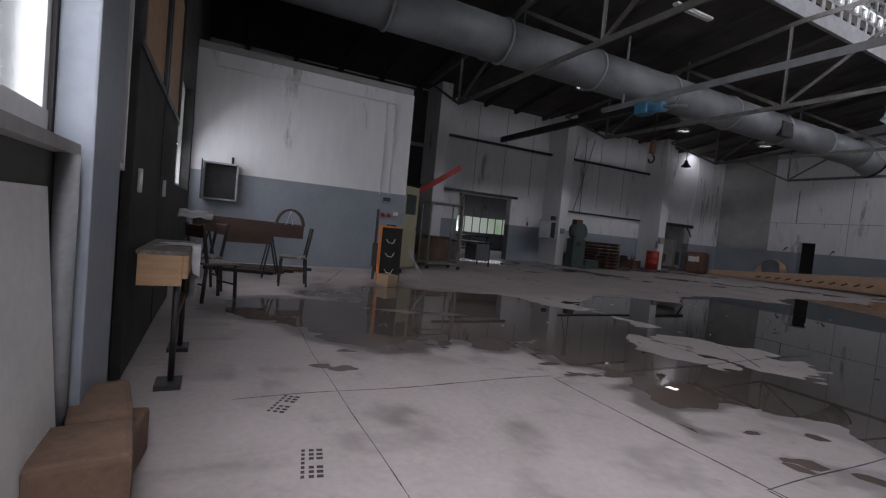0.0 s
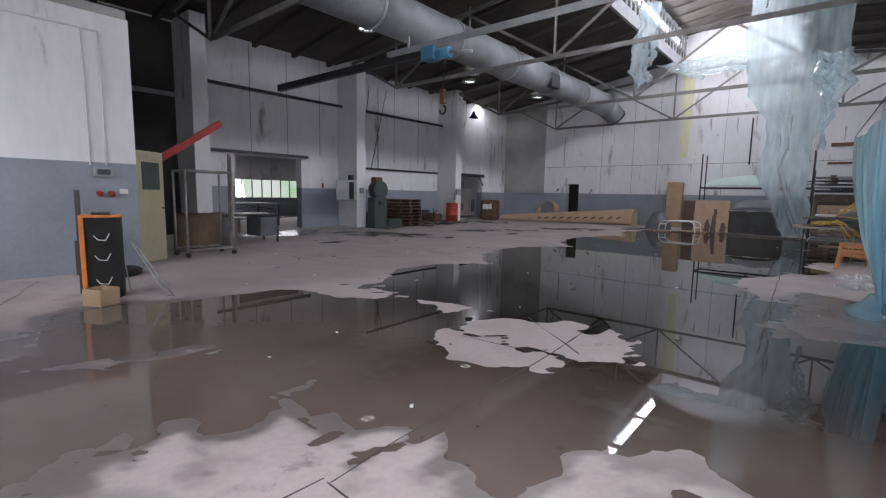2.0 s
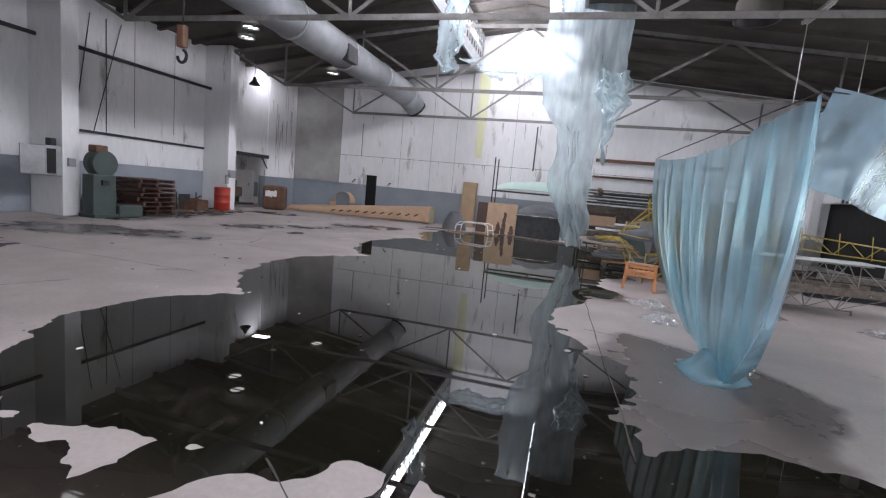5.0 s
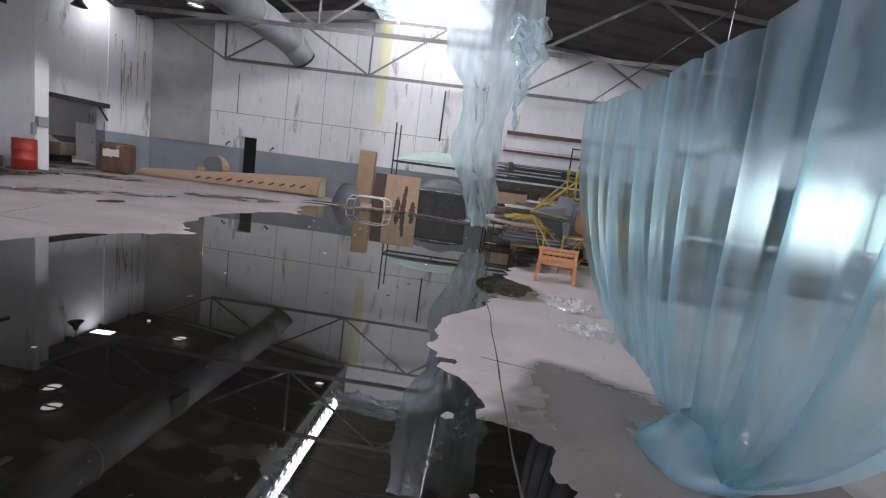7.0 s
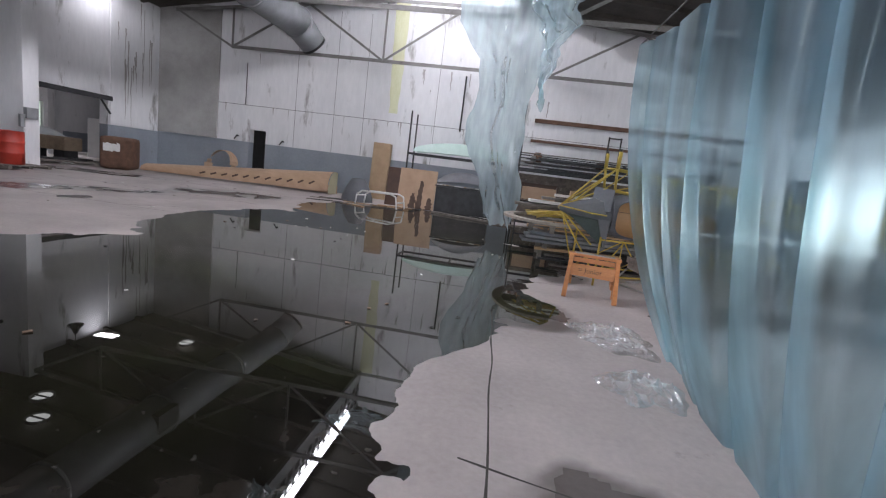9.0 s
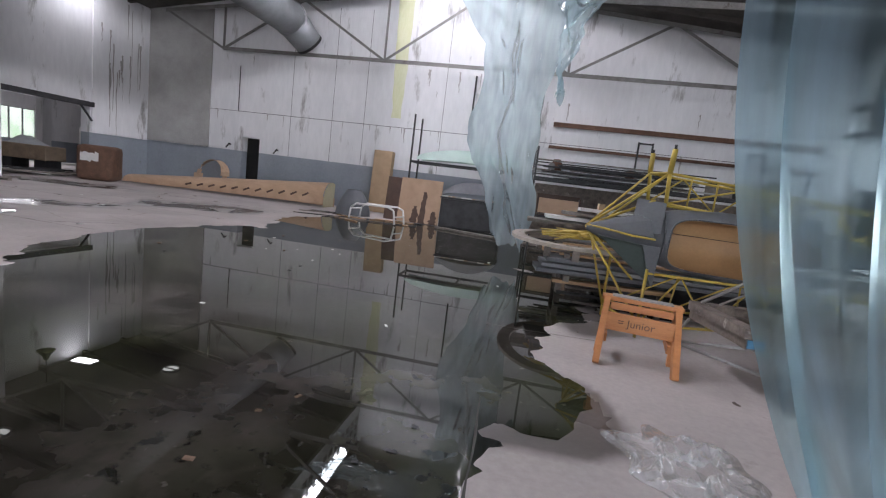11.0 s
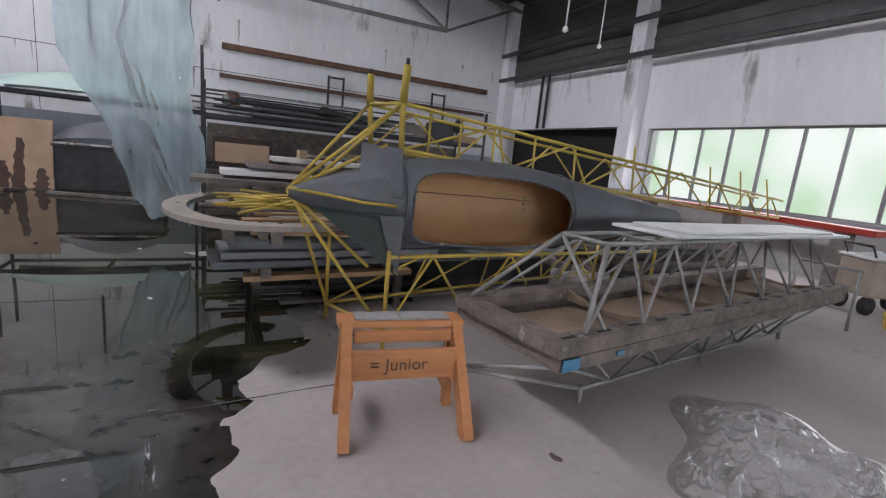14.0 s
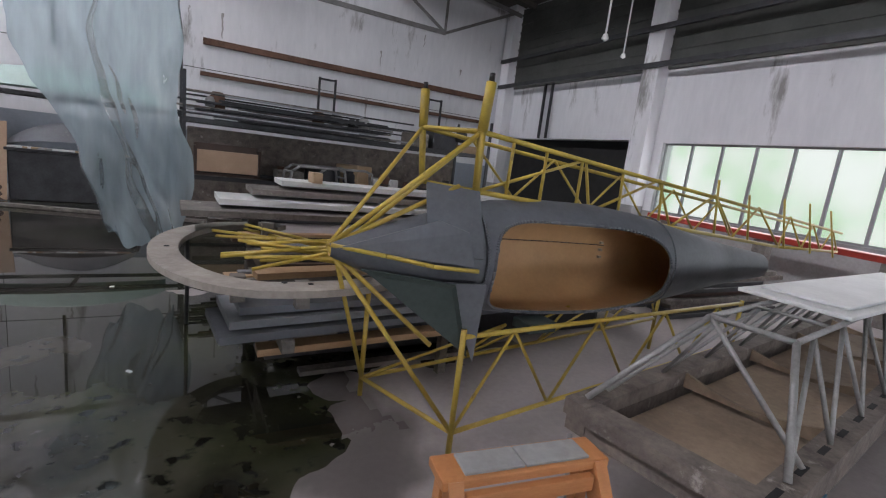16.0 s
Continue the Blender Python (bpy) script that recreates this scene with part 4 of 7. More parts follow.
# ---- glider pod and yellow tube frame ----
def pod():
    """A grey fuselage pod lying on its side, cut open towards the hall, seen from the hollow side."""
    t = thing("glider_pod", pose(0, 0, 0), "grey glider fuselage pod on its side with a tan inside", "glider")
    A, D = Vector((-0.62, 17.75, 1.02)), Vector((3.5, -0.15, -0.06))
    shape = [(0.0, 0.03), (0.06, 0.12), (0.13, 0.20), (0.19, 0.26), (0.25, 0.31), (0.35, 0.34), (0.45, 0.345), (0.55, 0.32), (0.68, 0.25), (0.82, 0.17), (1.0, 0.10)]

    def rad(s):
        for (a, ra), (b, rb) in zip(shape, shape[1:]):
            if s <= b:
                return ra + (rb - ra) * (s - a) / (b - a)
        return shape[-1][1]

    def hole(s, a):
        # rounded opening on the near side
        x = (s - 0.405) / 0.185
        e = 6 if x < 0 else 2.6
        h = math.sin(a) * rad(s)
        z = (h + 0.025) / 0.262
        return math.cos(a) > 0 and abs(x) ** e + abs(z) ** 3.4 < 1

    def shell(scale, inner):
        bm = bmesh.new()
        nu, nv = 260, 150
        g = []
        for i in range(nu + 1):
            s = i / nu
            r = rad(s) * scale
            g.append([bm.verts.new(A + D * s + Vector((0, -0.92 * r * math.cos(2 * math.pi * j / nv), r * math.sin(2 * math.pi * j / nv)))) for j in range(nv)])
        for i in range(nu):
            for j in range(nv):
                if hole((i + 0.5) / nu, 2 * math.pi * (j + 0.5) / nv):
                    continue
                f = bm.faces.new((g[i][j], g[i][(j + 1) % nv], g[i + 1][(j + 1) % nv], g[i + 1][j]))
                f.smooth = True
        return bm

    part("outer_skin", shell(1.0, False), M_HULL, t)
    part("inner_skin", shell(0.965, True), M_TAN, t, "tan resin inner skin")
    bm = bmesh.new()
    pts = []
    for k in range(121):
        a = 2 * math.pi * k / 120
        s = 0.405 + 0.187 * math.copysign(abs(math.cos(a)) ** (2 / 2.6 if math.cos(a) > 0 else 2 / 6), math.cos(a))
        z = -0.025 + 0.264 * math.copysign(abs(math.sin(a)) ** (2 / 3.4), math.sin(a))
        r = rad(s)
        yy = -0.92 * math.sqrt(max(r * r - z * z, 0.0025))
        pts.append(A + D * s + Vector((0, yy, z)))
    chain(bm, pts, 0.009, 8)
    part("opening_rim", bm, M_HULL, t, "grey lip of the cockpit opening")
    bm = bmesh.new()
    chain(bm, [A + D * q + Vector((0, 0.92 * 0.955 * math.sqrt(rad(q) ** 2 - 0.0025), 0.05)) for q in (0.225 + 0.018 * k for k in range(21))], 0.004, 5)
    part("inner_seam", bm, M_BROWN, t, "dark seam along the inside")
    for dz in (0.02, 0.07, 0.12):
        part("clip", B(-0.012, 0.012, -0.02, 0.0, -0.008, 0.008), M_BEIGE, t, "small pale clip").matrix_basis = Matrix.Translation(A + D * 0.555 + Vector((0, 0.2, dz - 0.04)))
    # collar frames and the two fins at the nose
    for s, w in ((0.205, 0.009), (0.60, 0.006)):
        bm = bmesh.new()
        r = rad(s)
        pts = [A + D * s + Vector((0, -0.92 * (r + 0.012) * math.cos(a), (r + 0.012) * math.sin(a))) for a in (2 * math.pi * i / 120 for i in range(121))]
        chain(bm, pts, w, 6)
        part("collar", bm, M_HULL, t)

    def plate(p, th=0.012):
        bm = bmesh.new()
        vs = [Vector(v) for v in p]
        n = (vs[1] - vs[0]).cross(vs[2] - vs[0]).normalized() * th / 2
        a, b = [bm.verts.new(v + n) for v in vs], [bm.verts.new(v - n) for v in vs]
        bm.faces.new(a), bm.faces.new(b[::-1])
        for i in range(len(vs)):
            j = (i + 1) % len(vs)
            bm.faces.new((a[j], a[i], b[i], b[j]))
        return bm

    part("upper_fin", plate([(-0.22, 17.52, 1.06), (0.04, 17.42, 1.05), (0.10, 17.62, 1.36), (-0.16, 17.72, 1.38)]), M_HULL, t)
    part("upper_fin", plate([(-0.60, 17.70, 1.04), (-0.02, 17.40, 1.02), (-0.06, 17.42, 1.18), (-0.18, 17.5, 1.22)]), M_HULL, t)
    part("lower_fin", plate([(-0.12, 17.46, 0.93), (0.06, 17.40, 0.93), (0.05, 17.42, 0.52)]), M_HULL, t)
    part("lower_fin", plate([(-0.5, 17.62, 0.96), (-0.1, 17.42, 0.93), (0.03, 17.44, 0.54), (-0.15, 17.6, 0.72)]), M_GREEN, t)
    bm = bmesh.new()
    chain(bm, [(-0.62, 17.72, 1.05), (-0.4, 17.58, 1.03), (-0.2, 17.47, 1.005), (0.0, 17.39, 1.0)], 0.011, 6)
    part("edge_strip", bm, M_YELLOW, t, "yellow edge strip")
    part("instrument_box", B(0.42, 0.62, 17.45, 17.6, 0.62, 0.68, bevel=0.01), M_GREEN, t)


pod()


def lattice(t, a, b, c, d, n, r, material, name="web"):
    """Zigzag webs between the chords a-b and c-d."""
    a, b, c, d = map(Vector, (a, b, c, d))
    for i in range(n):
        p, q, w = a.lerp(b, i / n), a.lerp(b, (i + 1) / n), c.lerp(d, (i + 0.5) / n)
        part(name, T(p, w, r, 7), material, t)
        part(name, T(w, q, r, 7), material, t)


def yellow_frame():
    t = thing("glider_skeleton", pose(0, 0, 0), "yellow welded steel tube frame of a glider fuselage", "glider")
    tip, tip2 = (-0.62, 17.78, 1.03), (-0.55, 17.9, 0.98)
    p1, p2 = (0.08, 17.64, 1.66), (0.02, 18.2, 1.68)
    end, end2 = (5.4, 18.0, 1.22), (5.4, 18.3, 1.22)
    lo1, lo2 = (0.1, 17.66, 1.36), (0.05, 18.2, 1.36)
    le1 = (3.6, 17.8, 1.08)
    for a, b in ((p1, end), (p2, end2), (lo1, le1), (lo2, (3.6, 18.2, 1.08)), (le1, (5.4, 18.0, 1.0)), (p1, p2)):
        part("longeron", T(a, b, 0.014, 9), M_YELLOW, t)
    for a, b in ((tip, p1), (tip, p2), (tip, (0.0, 17.66, 1.38)), (tip2, p1)):
        part("nose_tube", T(a, b, 0.0125, 9), M_YELLOW, t)
    for a, b in ((p1, (0.085, 17.62, 1.9)), (p2, (0.02, 18.22, 1.9)), (lo1, p1), (lo2, p2)):
        part("post", T(a, b, 0.027 if a[2] > 1.5 else 0.02, 9), M_YELLOW, t)
    for x in (0.085, 0.02):
        part("post_cap", T((x, 17.62 if x > 0.05 else 18.22, 1.9), (x, 17.62 if x > 0.05 else 18.22, 1.94), 0.014, 8), M_DSTEEL, t)
    lattice(t, lo1, le1, (0.5, 17.68, 1.63), (3.6, 17.87, 1.39), 4, 0.0095, M_YELLOW)
    lattice(t, lo2, (3.6, 18.2, 1.08), p2, (3.6, 18.23, 1.40), 5, 0.009, M_YELLOW)
    lattice(t, le1, (5.4, 18.0, 1.0), (3.6, 17.87, 1.39), end, 3, 0.009, M_YELLOW)
    for k, h in ((0.3, 0), (0.55, 0), (0.85, 0), (1.25, 0), (1.7, 0), (2.45, 0.14), (3.0, 0.1), (3.7, 0.16), (4.3, 0.2), (4.9, 0.2)):
        s = (k - 0.08) / 5.3
        z1 = 1.66 + (1.22 - 1.66) * s
        part("upright", T((k, 17.64 + 0.36 * s, z1 + h), (k, 17.66 + 0.2 * s, 1.36 - 0.08 * k), 0.0095, 7), M_YELLOW, t)
    # lower half of the frame, down to the floor
    f1, f2 = (-0.02, 17.42, 0.14), (-0.25, 18.15, 0.12)
    for a, b in ((tip, f1), (tip2, f2), (tip, (-0.1, 17.6, 0.55))):
        part("nose_tube", T(a, b, 0.0125, 9), M_YELLOW, t)
    for a, b in ((f1, (2.6, 17.5, 0.34)), (f2, (2.6, 18.2, 0.3)), ((-0.02, 17.42, 0.66), (2.6, 17.5, 0.68)), (f1, f2)):
        part("longeron", T(a, b, 0.0135, 9), M_YELLOW, t)
    for x, y in ((-0.02, 17.42), (-0.25, 18.15), (2.6, 17.5), (2.6, 18.2)):
        part("foot", T((x, y, 0.0), (x, y, 0.7), 0.0155, 9), M_YELLOW, t)
    lattice(t, f1, (2.6, 17.5, 0.34), (-0.02, 17.42, 0.66), (2.6, 17.5, 0.68), 4, 0.0095, M_YELLOW)
    lattice(t, f2, (2.6, 18.2, 0.3), (-0.02, 17.42, 0.66), (2.6, 18.2, 0.68), 4, 0.009, M_YELLOW)
    # loose bundle of bent tubes ahead of the nose
    rnd = random.Random(4)
    for k in range(15):
        a = Vector((-0.45 + 0.35 * rnd.random(), 17.95 + 0.3 * rnd.random(), 0.84 + 0.13 * rnd.random()))
        b = Vector((-0.8 - 0.28 * rnd.random(), 18.25 + 1.1 * rnd.random(), 0.79 + 0.09 * rnd.random()))
        bm = bmesh.new()
        chain(bm, [a, a.lerp(b, 0.5) + Vector((0, 0, rnd.uniform(-0.01, 0.03))), b], 0.0105, 7)
        part("bent_tube", bm, M_YELLOW, t)
    for k in range(3):
        part("nose_tube", T(tip2, (-0.5 + 0.25 * k, 18.5, 0.85), 0.011, 7), M_YELLOW, t)


yellow_frame()


def skid():
    """A flat curved board, like a horseshoe."""
    t = thing("curved_board", pose(0, 0, 0.74), "pale weathered horseshoe-shaped wooden skid board", "wooden board")
    bm = bmesh.new()
    rings = []
    for k in range(33):
        a = radians(65 + 235 * k / 32)
        c = Vector((-0.72 + 0.62 * math.cos(a), 19.0 + 0.98 * math.sin(a), 0))
        if k > 26:
            c.x += 0.05 * (k - 26)
        n = Vector((math.cos(a), 0.7 * math.sin(a), 0)).normalized() * 0.085
        rings.append([bm.verts.new(c + n * i + Vector((0, 0, j))) for i, j in ((-1, -0.02), (1, -0.02), (1, 0.02), (-1, 0.02))])
    for r, s in zip(rings, rings[1:]):
        for i in range(4):
            bm.faces.new((r[i], r[(i + 1) % 4], s[(i + 1) % 4], s[i]))
    bm.faces.new(rings[0][::-1]), bm.faces.new(rings[-1])
    part("board", bm, M_SKID, t)
    for x, y in ((-0.75, 18.1), (-0.62, 18.06), (-1.32, 19.0)):
        part("bolt_hole", T((x, y, 0.02), (x, y, 0.023), 0.016, 10), M_BLACK, t)
    for x, y in ((-0.95, 18.42), (-0.62, 18.25)):
        part("prop", B(x - 0.04, x + 0.04, y - 0.04, y + 0.04, -0.175, -0.02), M_OLD, t)
    part("prop", T((-1.2, 19.6, -0.74), (-1.2, 19.6, -0.02), 0.014, 8), M_DSTEEL, t)


skid()


# ---- stack of wing boards behind ----
def plank(name, p, q, w, h, material, label, group=""):
    p, q = Vector(p), Vector(q)
    c = (p + q) / 2
    bm = bar(bmesh.new(), p - c, q - c, w, h)
    bmesh.ops.bevel(bm, geom=list(bm.edges), offset=min(w, h) * 0.12, segments=1, affect="EDGES")
    ob = link(name, bm, material)
    ob.location = c
    return tagged(ob, label, "board", group)


def board_stack():
    t = thing("board_stack", pose(0, 0, 0), "stack of long pale and grey wing boards on trestles", "boards")
    rnd = random.Random(7)
    for k in range(4):
        z = 0.93 + 0.075 * k
        part("board", bar(bmesh.new(), (-1.25 + 0.25 * k, 19.6 + 0.12 * k, z), (2.6, 19.7 + 0.1 * k, z - 0.02), 0.55 - 0.06 * k, 0.045), M_WHITEP if k % 2 else M_OLD, t)
    for k in range(3):
        part("board", bar(bmesh.new(), (-1.08 + 0.06 * k, 18.42 + 0.06 * k, 0.42 + 0.06 * k), (2.4, 18.75, 0.42 + 0.06 * k), 0.5, 0.045), M_HULL if k != 1 else M_DUCT, t)
    part("board", bar(bmesh.new(), (-1.0, 18.7, 0.62), (1.2, 18.9, 0.64), 0.12, 0.05), M_WOOD, t)
    part("board", bar(bmesh.new(), (-0.85, 18.5, 0.70), (1.4, 18.75, 0.71), 0.14, 0.04), M_WOOD, t)
    part("board", bar(bmesh.new(), (-0.85, 18.3, 0.3), (0.5, 18.3, 0.33), 0.12, 0.04), M_WOOD, t)
    for x in (-0.7, 2.2):
        for y in (19.1, 19.9):
            part("support", bar(bmesh.new(), (x, y, 0), (x, y, 0.92), 0.08, 0.08), M_OLD, t)
        part("support_rail", bar(bmesh.new(), (x, 18.45, 0.58), (x, 20.1, 0.58), 0.07, 0.07), M_OLD, t)
        part("support_rail", bar(bmesh.new(), (x, 18.15, 0.36), (x, 20.1, 0.36), 0.07, 0.07), M_OLD, t)
    # added dark block that stands for the shaded mass below the stack
    part("dark_bale", B(-0.2, 2.5, 18.75, 19.6, 0.0, 0.33, bevel=0.05), M_DSTEEL, t, "dark block added for the shaded mass under the boards")
    part("plank_support", bar(bmesh.new(), (0.4, 18.3, 0), (0.4, 18.3, 0.3), 0.06, 0.06), M_OLD, t)
    for k in range(9):
        z, x = 0.6 + 0.025 * k, -0.95 + 0.5 * rnd.random()
        part("slat", bar(bmesh.new(), (x, 18.55 + 0.09 * k, z), (x + 1.6, 18.6 + 0.1 * k + rnd.uniform(-0.15, 0.15), z), 0.05 + 0.06 * rnd.random(), 0.024), (M_WOOD, M_OLD, M_DUCT, M_BROWN)[k % 4], t)
    for k in range(5):
        x = -0.8 + 0.3 * rnd.random()
        part("slat", bar(bmesh.new(), (x, 18.5 + 0.2 * k, 0.03 + 0.05 * k), (x + 1.8, 18.5 + 0.2 * k, 0.05 + 0.05 * k), 0.09, 0.03), (M_OLD, M_DSTEEL)[k % 2], t)
    part("tape_scrap", B(-0.25, -0.17, 19.7, 19.9, 1.18, 1.27), M_CARD, t, "brown paper scrap")


board_stack()


# ---- grey wing jig: plank frame with a lattice of silver tubes ----
def wing_jig():
    t = thing("wing_jig", pose(0, 0, 0), "long weathered plank jig with a silver tube lattice", "wing jig")
    fl, fr = Vector((0.27, 16.92, 0.5)), Vector((0.38, 16.22, 0.5))
    d = Vector((3.85, 0.50, 0.0))
    for a, o in ((fl, 0.0), (fr, 0.0)):
        part("side_plank", bar(bmesh.new(), a, a + d, 0.11, 0.075), M_JIG, t)
        part("lower_plank", bar(bmesh.new(), a + Vector((0.02, 0, -0.078)), a + d + Vector((0, 0, -0.078)), 0.10, 0.07), M_JIG, t)
    part("end_plank", bar(bmesh.new(), fl + Vector((0.05, -0.05, 0.0)), fr + Vector((0.05, 0.05, 0.0)), 0.12, 0.07), M_JIG, t)
    part("end_plank", bar(bmesh.new(), fl + Vector((0.07, -0.05, -0.078)), fr + Vector((0.07, 0.05, -0.078)), 0.1, 0.068), M_JIG, t)
    for k in range(1, 5):
        s = k / 4.4
        # thin former, hollowed like the underside of a wing
        a, b = fl + d * s + Vector((0, -0.06, -0.045)), fr + d * s + Vector((0, 0.06, -0.045))
        bm, prev = bmesh.new(), None
        side = d.normalized() * 0.011
        for i in range(13):
            p, h = a.lerp(b, i / 12), Vector((0, 0, 0.02 + 0.055 * abs(1 - i / 6) ** 1.6))
            cur = [bm.verts.new(c) for c in (p - side, p + side, p + side + h, p - side + h)]
            if prev:
                for j in range(4):
                    bm.faces.new((prev[j], prev[(j + 1) % 4], cur[(j + 1) % 4], cur[j]))
            else:
                bm.faces.new(cur[::-1])
            prev = cur
        bm.faces.new(prev)
        part("former", bm, M_DUSTY, t)
    part("tray_board", bar(bmesh.new(), (fl + fr) / 2 + Vector((0.1, 0, -0.085)), (fl + fr) / 2 + d + Vector((-0.1, 0, -0.085)), 0.56, 0.012), M_DUSTY, t, "dusty brown tray board")
    part("paint_mark", B(-0.06, 0.06, -0.003, 0.003, -0.03, 0.03), M_BLUE, t, "blue paint mark").matrix_basis = pose(0.47, 16.163, 0.43, 0, 0, 7.4)
    part("paint_mark", B(-0.03, 0.03, -0.003, 0.003, -0.012, 0.012), M_BLUE, t, "blue paint mark").matrix_basis = pose(0.85, 16.215, 0.43, 0, 0, 7.4)
    for k in range(14):
        s = 0.03 + 0.068 * k
        part("slot", B(-0.05, 0.05, -0.012, 0.012, 0, 0.004), M_BLACK, t).matrix_basis = pose(*(fr + d * s + Vector((0, 0, 0.036))), 0, 0, 7.4)
    # tubes above
    top = [fl.lerp(fr, 0.35) + d * s + Vector((0, 0, 0.46)) for s in (0.13, 0.9)]
    top2 = [fl.lerp(fr, 0.8) + d * s + Vector((0, 0, 0.46)) for s in (0.13, 0.9)]
    for a, b in (top, top2):
        part("chord", T(a, b, 0.013, 8), M_SILVER, t)
    e = Vector((0, 0, 0.04))
    part("end_tube", T(fl + e + d * 0.02, top[0], 0.014, 8), M_SILVER, t)
    part("end_tube", T(fr + e + d * 0.06, top2[0], 0.014, 8), M_SILVER, t)
    part("end_tube", T(top[0], top2[0], 0.013, 8), M_SILVER, t)
    part("end_tube", T(fr + e + d * 0.1, top[0], 0.012, 8), M_SILVER, t)
    lattice(t, fr + e + d * 0.06, fr + e + d * 0.95, top2[0], top2[1], 7, 0.010, M_SILVER)
    lattice(t, fl + e + d * 0.06, fl + e + d * 0.95, top[0], top[1], 7, 0.010, M_SILVER)
    for k in range(7):
        s = k / 6
        part("tie", T(top[0].lerp(top[1], s), top2[0].lerp(top2[1], s), 0.009, 7), M_SILVER, t)
    # tubes below, down to the feet
    g = Vector((0, 0, -0.12))
    bot = [fl.lerp(fr, 0.72) + d * s + Vector((0, 0, -0.42)) for s in (0.14, 0.85)]
    part("chord", T(bot[0], bot[1], 0.014, 8), M_SILVER, t)
    lattice(t, fr + g + d * 0.03, fr + g + d * 0.95, bot[0], bot[1], 5, 0.010, M_SILVER)
    lattice(t, fl + g + d * 0.03, fl + g + d * 0.95, bot[0], bot[1], 5, 0.010, M_SILVER)
    for s in (0.0, 0.5, 1.0):
        p = bot[0].lerp(bot[1], s)
        part("foot", T((p.x, p.y, 0), (p.x, p.y, p.z + 0.02), 0.018, 8), M_SILVER, t)
    part("drawbar", T(fl.lerp(fr, 0.3) + Vector((-0.22, 0, -0.28)), bot[0], 0.014, 8), M_SILVER, t)
    part("drawbar", T(fl.lerp(fr, 0.3) + Vector((-0.22, 0, -0.28)), fl + g, 0.012, 8), M_SILVER, t)
    part("drawbar", T(fl.lerp(fr, 0.3) + Vector((-0.22, 0, -0.28)), fr + g + d * 0.03, 0.012, 8), M_SILVER, t)


wing_jig()
bm = bmesh.new()
box(bm, 0, 2.5, -0.25, 0.25, 0, 0.022, bevel=0.006)
box(bm, 0.15, 2.3, -0.2, 0.2, 0.023, 0.04, bevel=0.006)
ob = tagged(link("flap_panel", bm, M_WHITEP), "pale dusty control surface panel laid on the jig", "panel")
ob.matrix_world = pose(1.45, 16.72, 0.985, 0, 0, 4)

# ---- far end of the hall ----
def wing():
    t = thing("plywood_wing", pose(0, 0, 0), "unfinished plywood wing shell lying on the floor", "wing")

    def f(u, v):
        x = -15.0 + 7.0 * u
        h, c = 0.28 + 0.55 * u, 0.75 + 0.35 * u
        y0 = 26.15 + 0.75 * u
        a = math.pi * (0.02 + 0.62 * v)
        return Vector((x, y0 + c * (1 - math.cos(a)) / 2 * 1.1, max(0.004, h * math.sin(a) ** 0.75)))
    part("skin", grid(bmesh.new(), 40, 14, f), M_PLY, t)

    def cap(u, v):
        p = f(1.0, v)
        return Vector((p.x + 0.03, p.y, p.z * u + 0.004))
    part("end_rib", grid(bmesh.new(), 4, 14, cap), M_CREAM, t, "yellow painted end rib")
    part("rear_spar", B(-14.9, -7.95, 27.72, 27.76, 0.0, 0.3), M_PLY, t)
    for k in range(11):
        u = 0.32 + 0.058 * k
        p, q = f(u, 0.12), f(u + 0.028, 0.2)
        bm = bmesh.new()
        bar(bm, (p.x, p.y - 0.006, p.z), (q.x, q.y - 0.012, q.z), 0.012, 0.06)
        part("slot", bm, M_BROWN, t, "dark slot in the plywood")


wing()


def hoop():
    t = thing("plywood_hoop", pose(-13.0, 28.0, 0.0, 0, 0, 0), "thin plywood hoop leaning on the wall", "hoop")
    bm = bmesh.new()
    for k in range(24):
        a, b = math.pi * k / 24 * 2, math.pi * (k + 1) / 24 * 2
        p, q = (Vector((0.55 * math.cos(w), 0.16 * math.sin(w), 0.55 + 0.55 * math.sin(w))) for w in (a, b))
        bar(bm, p, q, 0.3, 0.012)
    part("ring", bm, M_PLY, t)


hoop()


def panel(name, x0, x1, y, z1, lean, th, material, label, category="board"):
    """A flat board that leans back on something."""
    ob = link(name, B(x0, x1, -th / 2, th / 2, 0, z1, bevel=0.004), material)
    ob.matrix_world = pose(0, y, 0.006, -lean, 0, 0)
    return tagged(ob, label, category)


panel("plywood_sheet", -5.15, -3.87, 26.05, 1.33, 9, 0.02, M_PLY, "water-stained plywood sheet leaning on a crate")
panel("stained_board", -5.6, -5.12, 26.15, 1.3, 8, 0.03, M_BROWN, "dark rotten board leaning beside plywood")
for k, (dx, h) in enumerate(((-4.38, 0.95), (-4.62, 0.5), (-4.05, 0.4))):
    bm = grid(bmesh.new(), 4, 24, lambda u, v: Vector((dx + (u - 0.5) * (0.24 - 0.14 * v) * (1 + 0.9 * noise.noise((v * 5, 3.1 * k, 1))) + 0.05 * noise.noise((v * 3, k, 7)), -0.0112, h * v)))
    ob = link("damp_stain", bm, M_BROWN)
    ob.matrix_world = pose(0, 26.05, 0.008, -9, 0, 0)
    tagged(ob, "dark damp stain on plywood", "stain", kind="structure")
panel("tall_box", -6.75, -6.1, 28.0, 2.12, 4, 0.3, M_CARD, "tall brown cardboard box standing at the wall", "box")

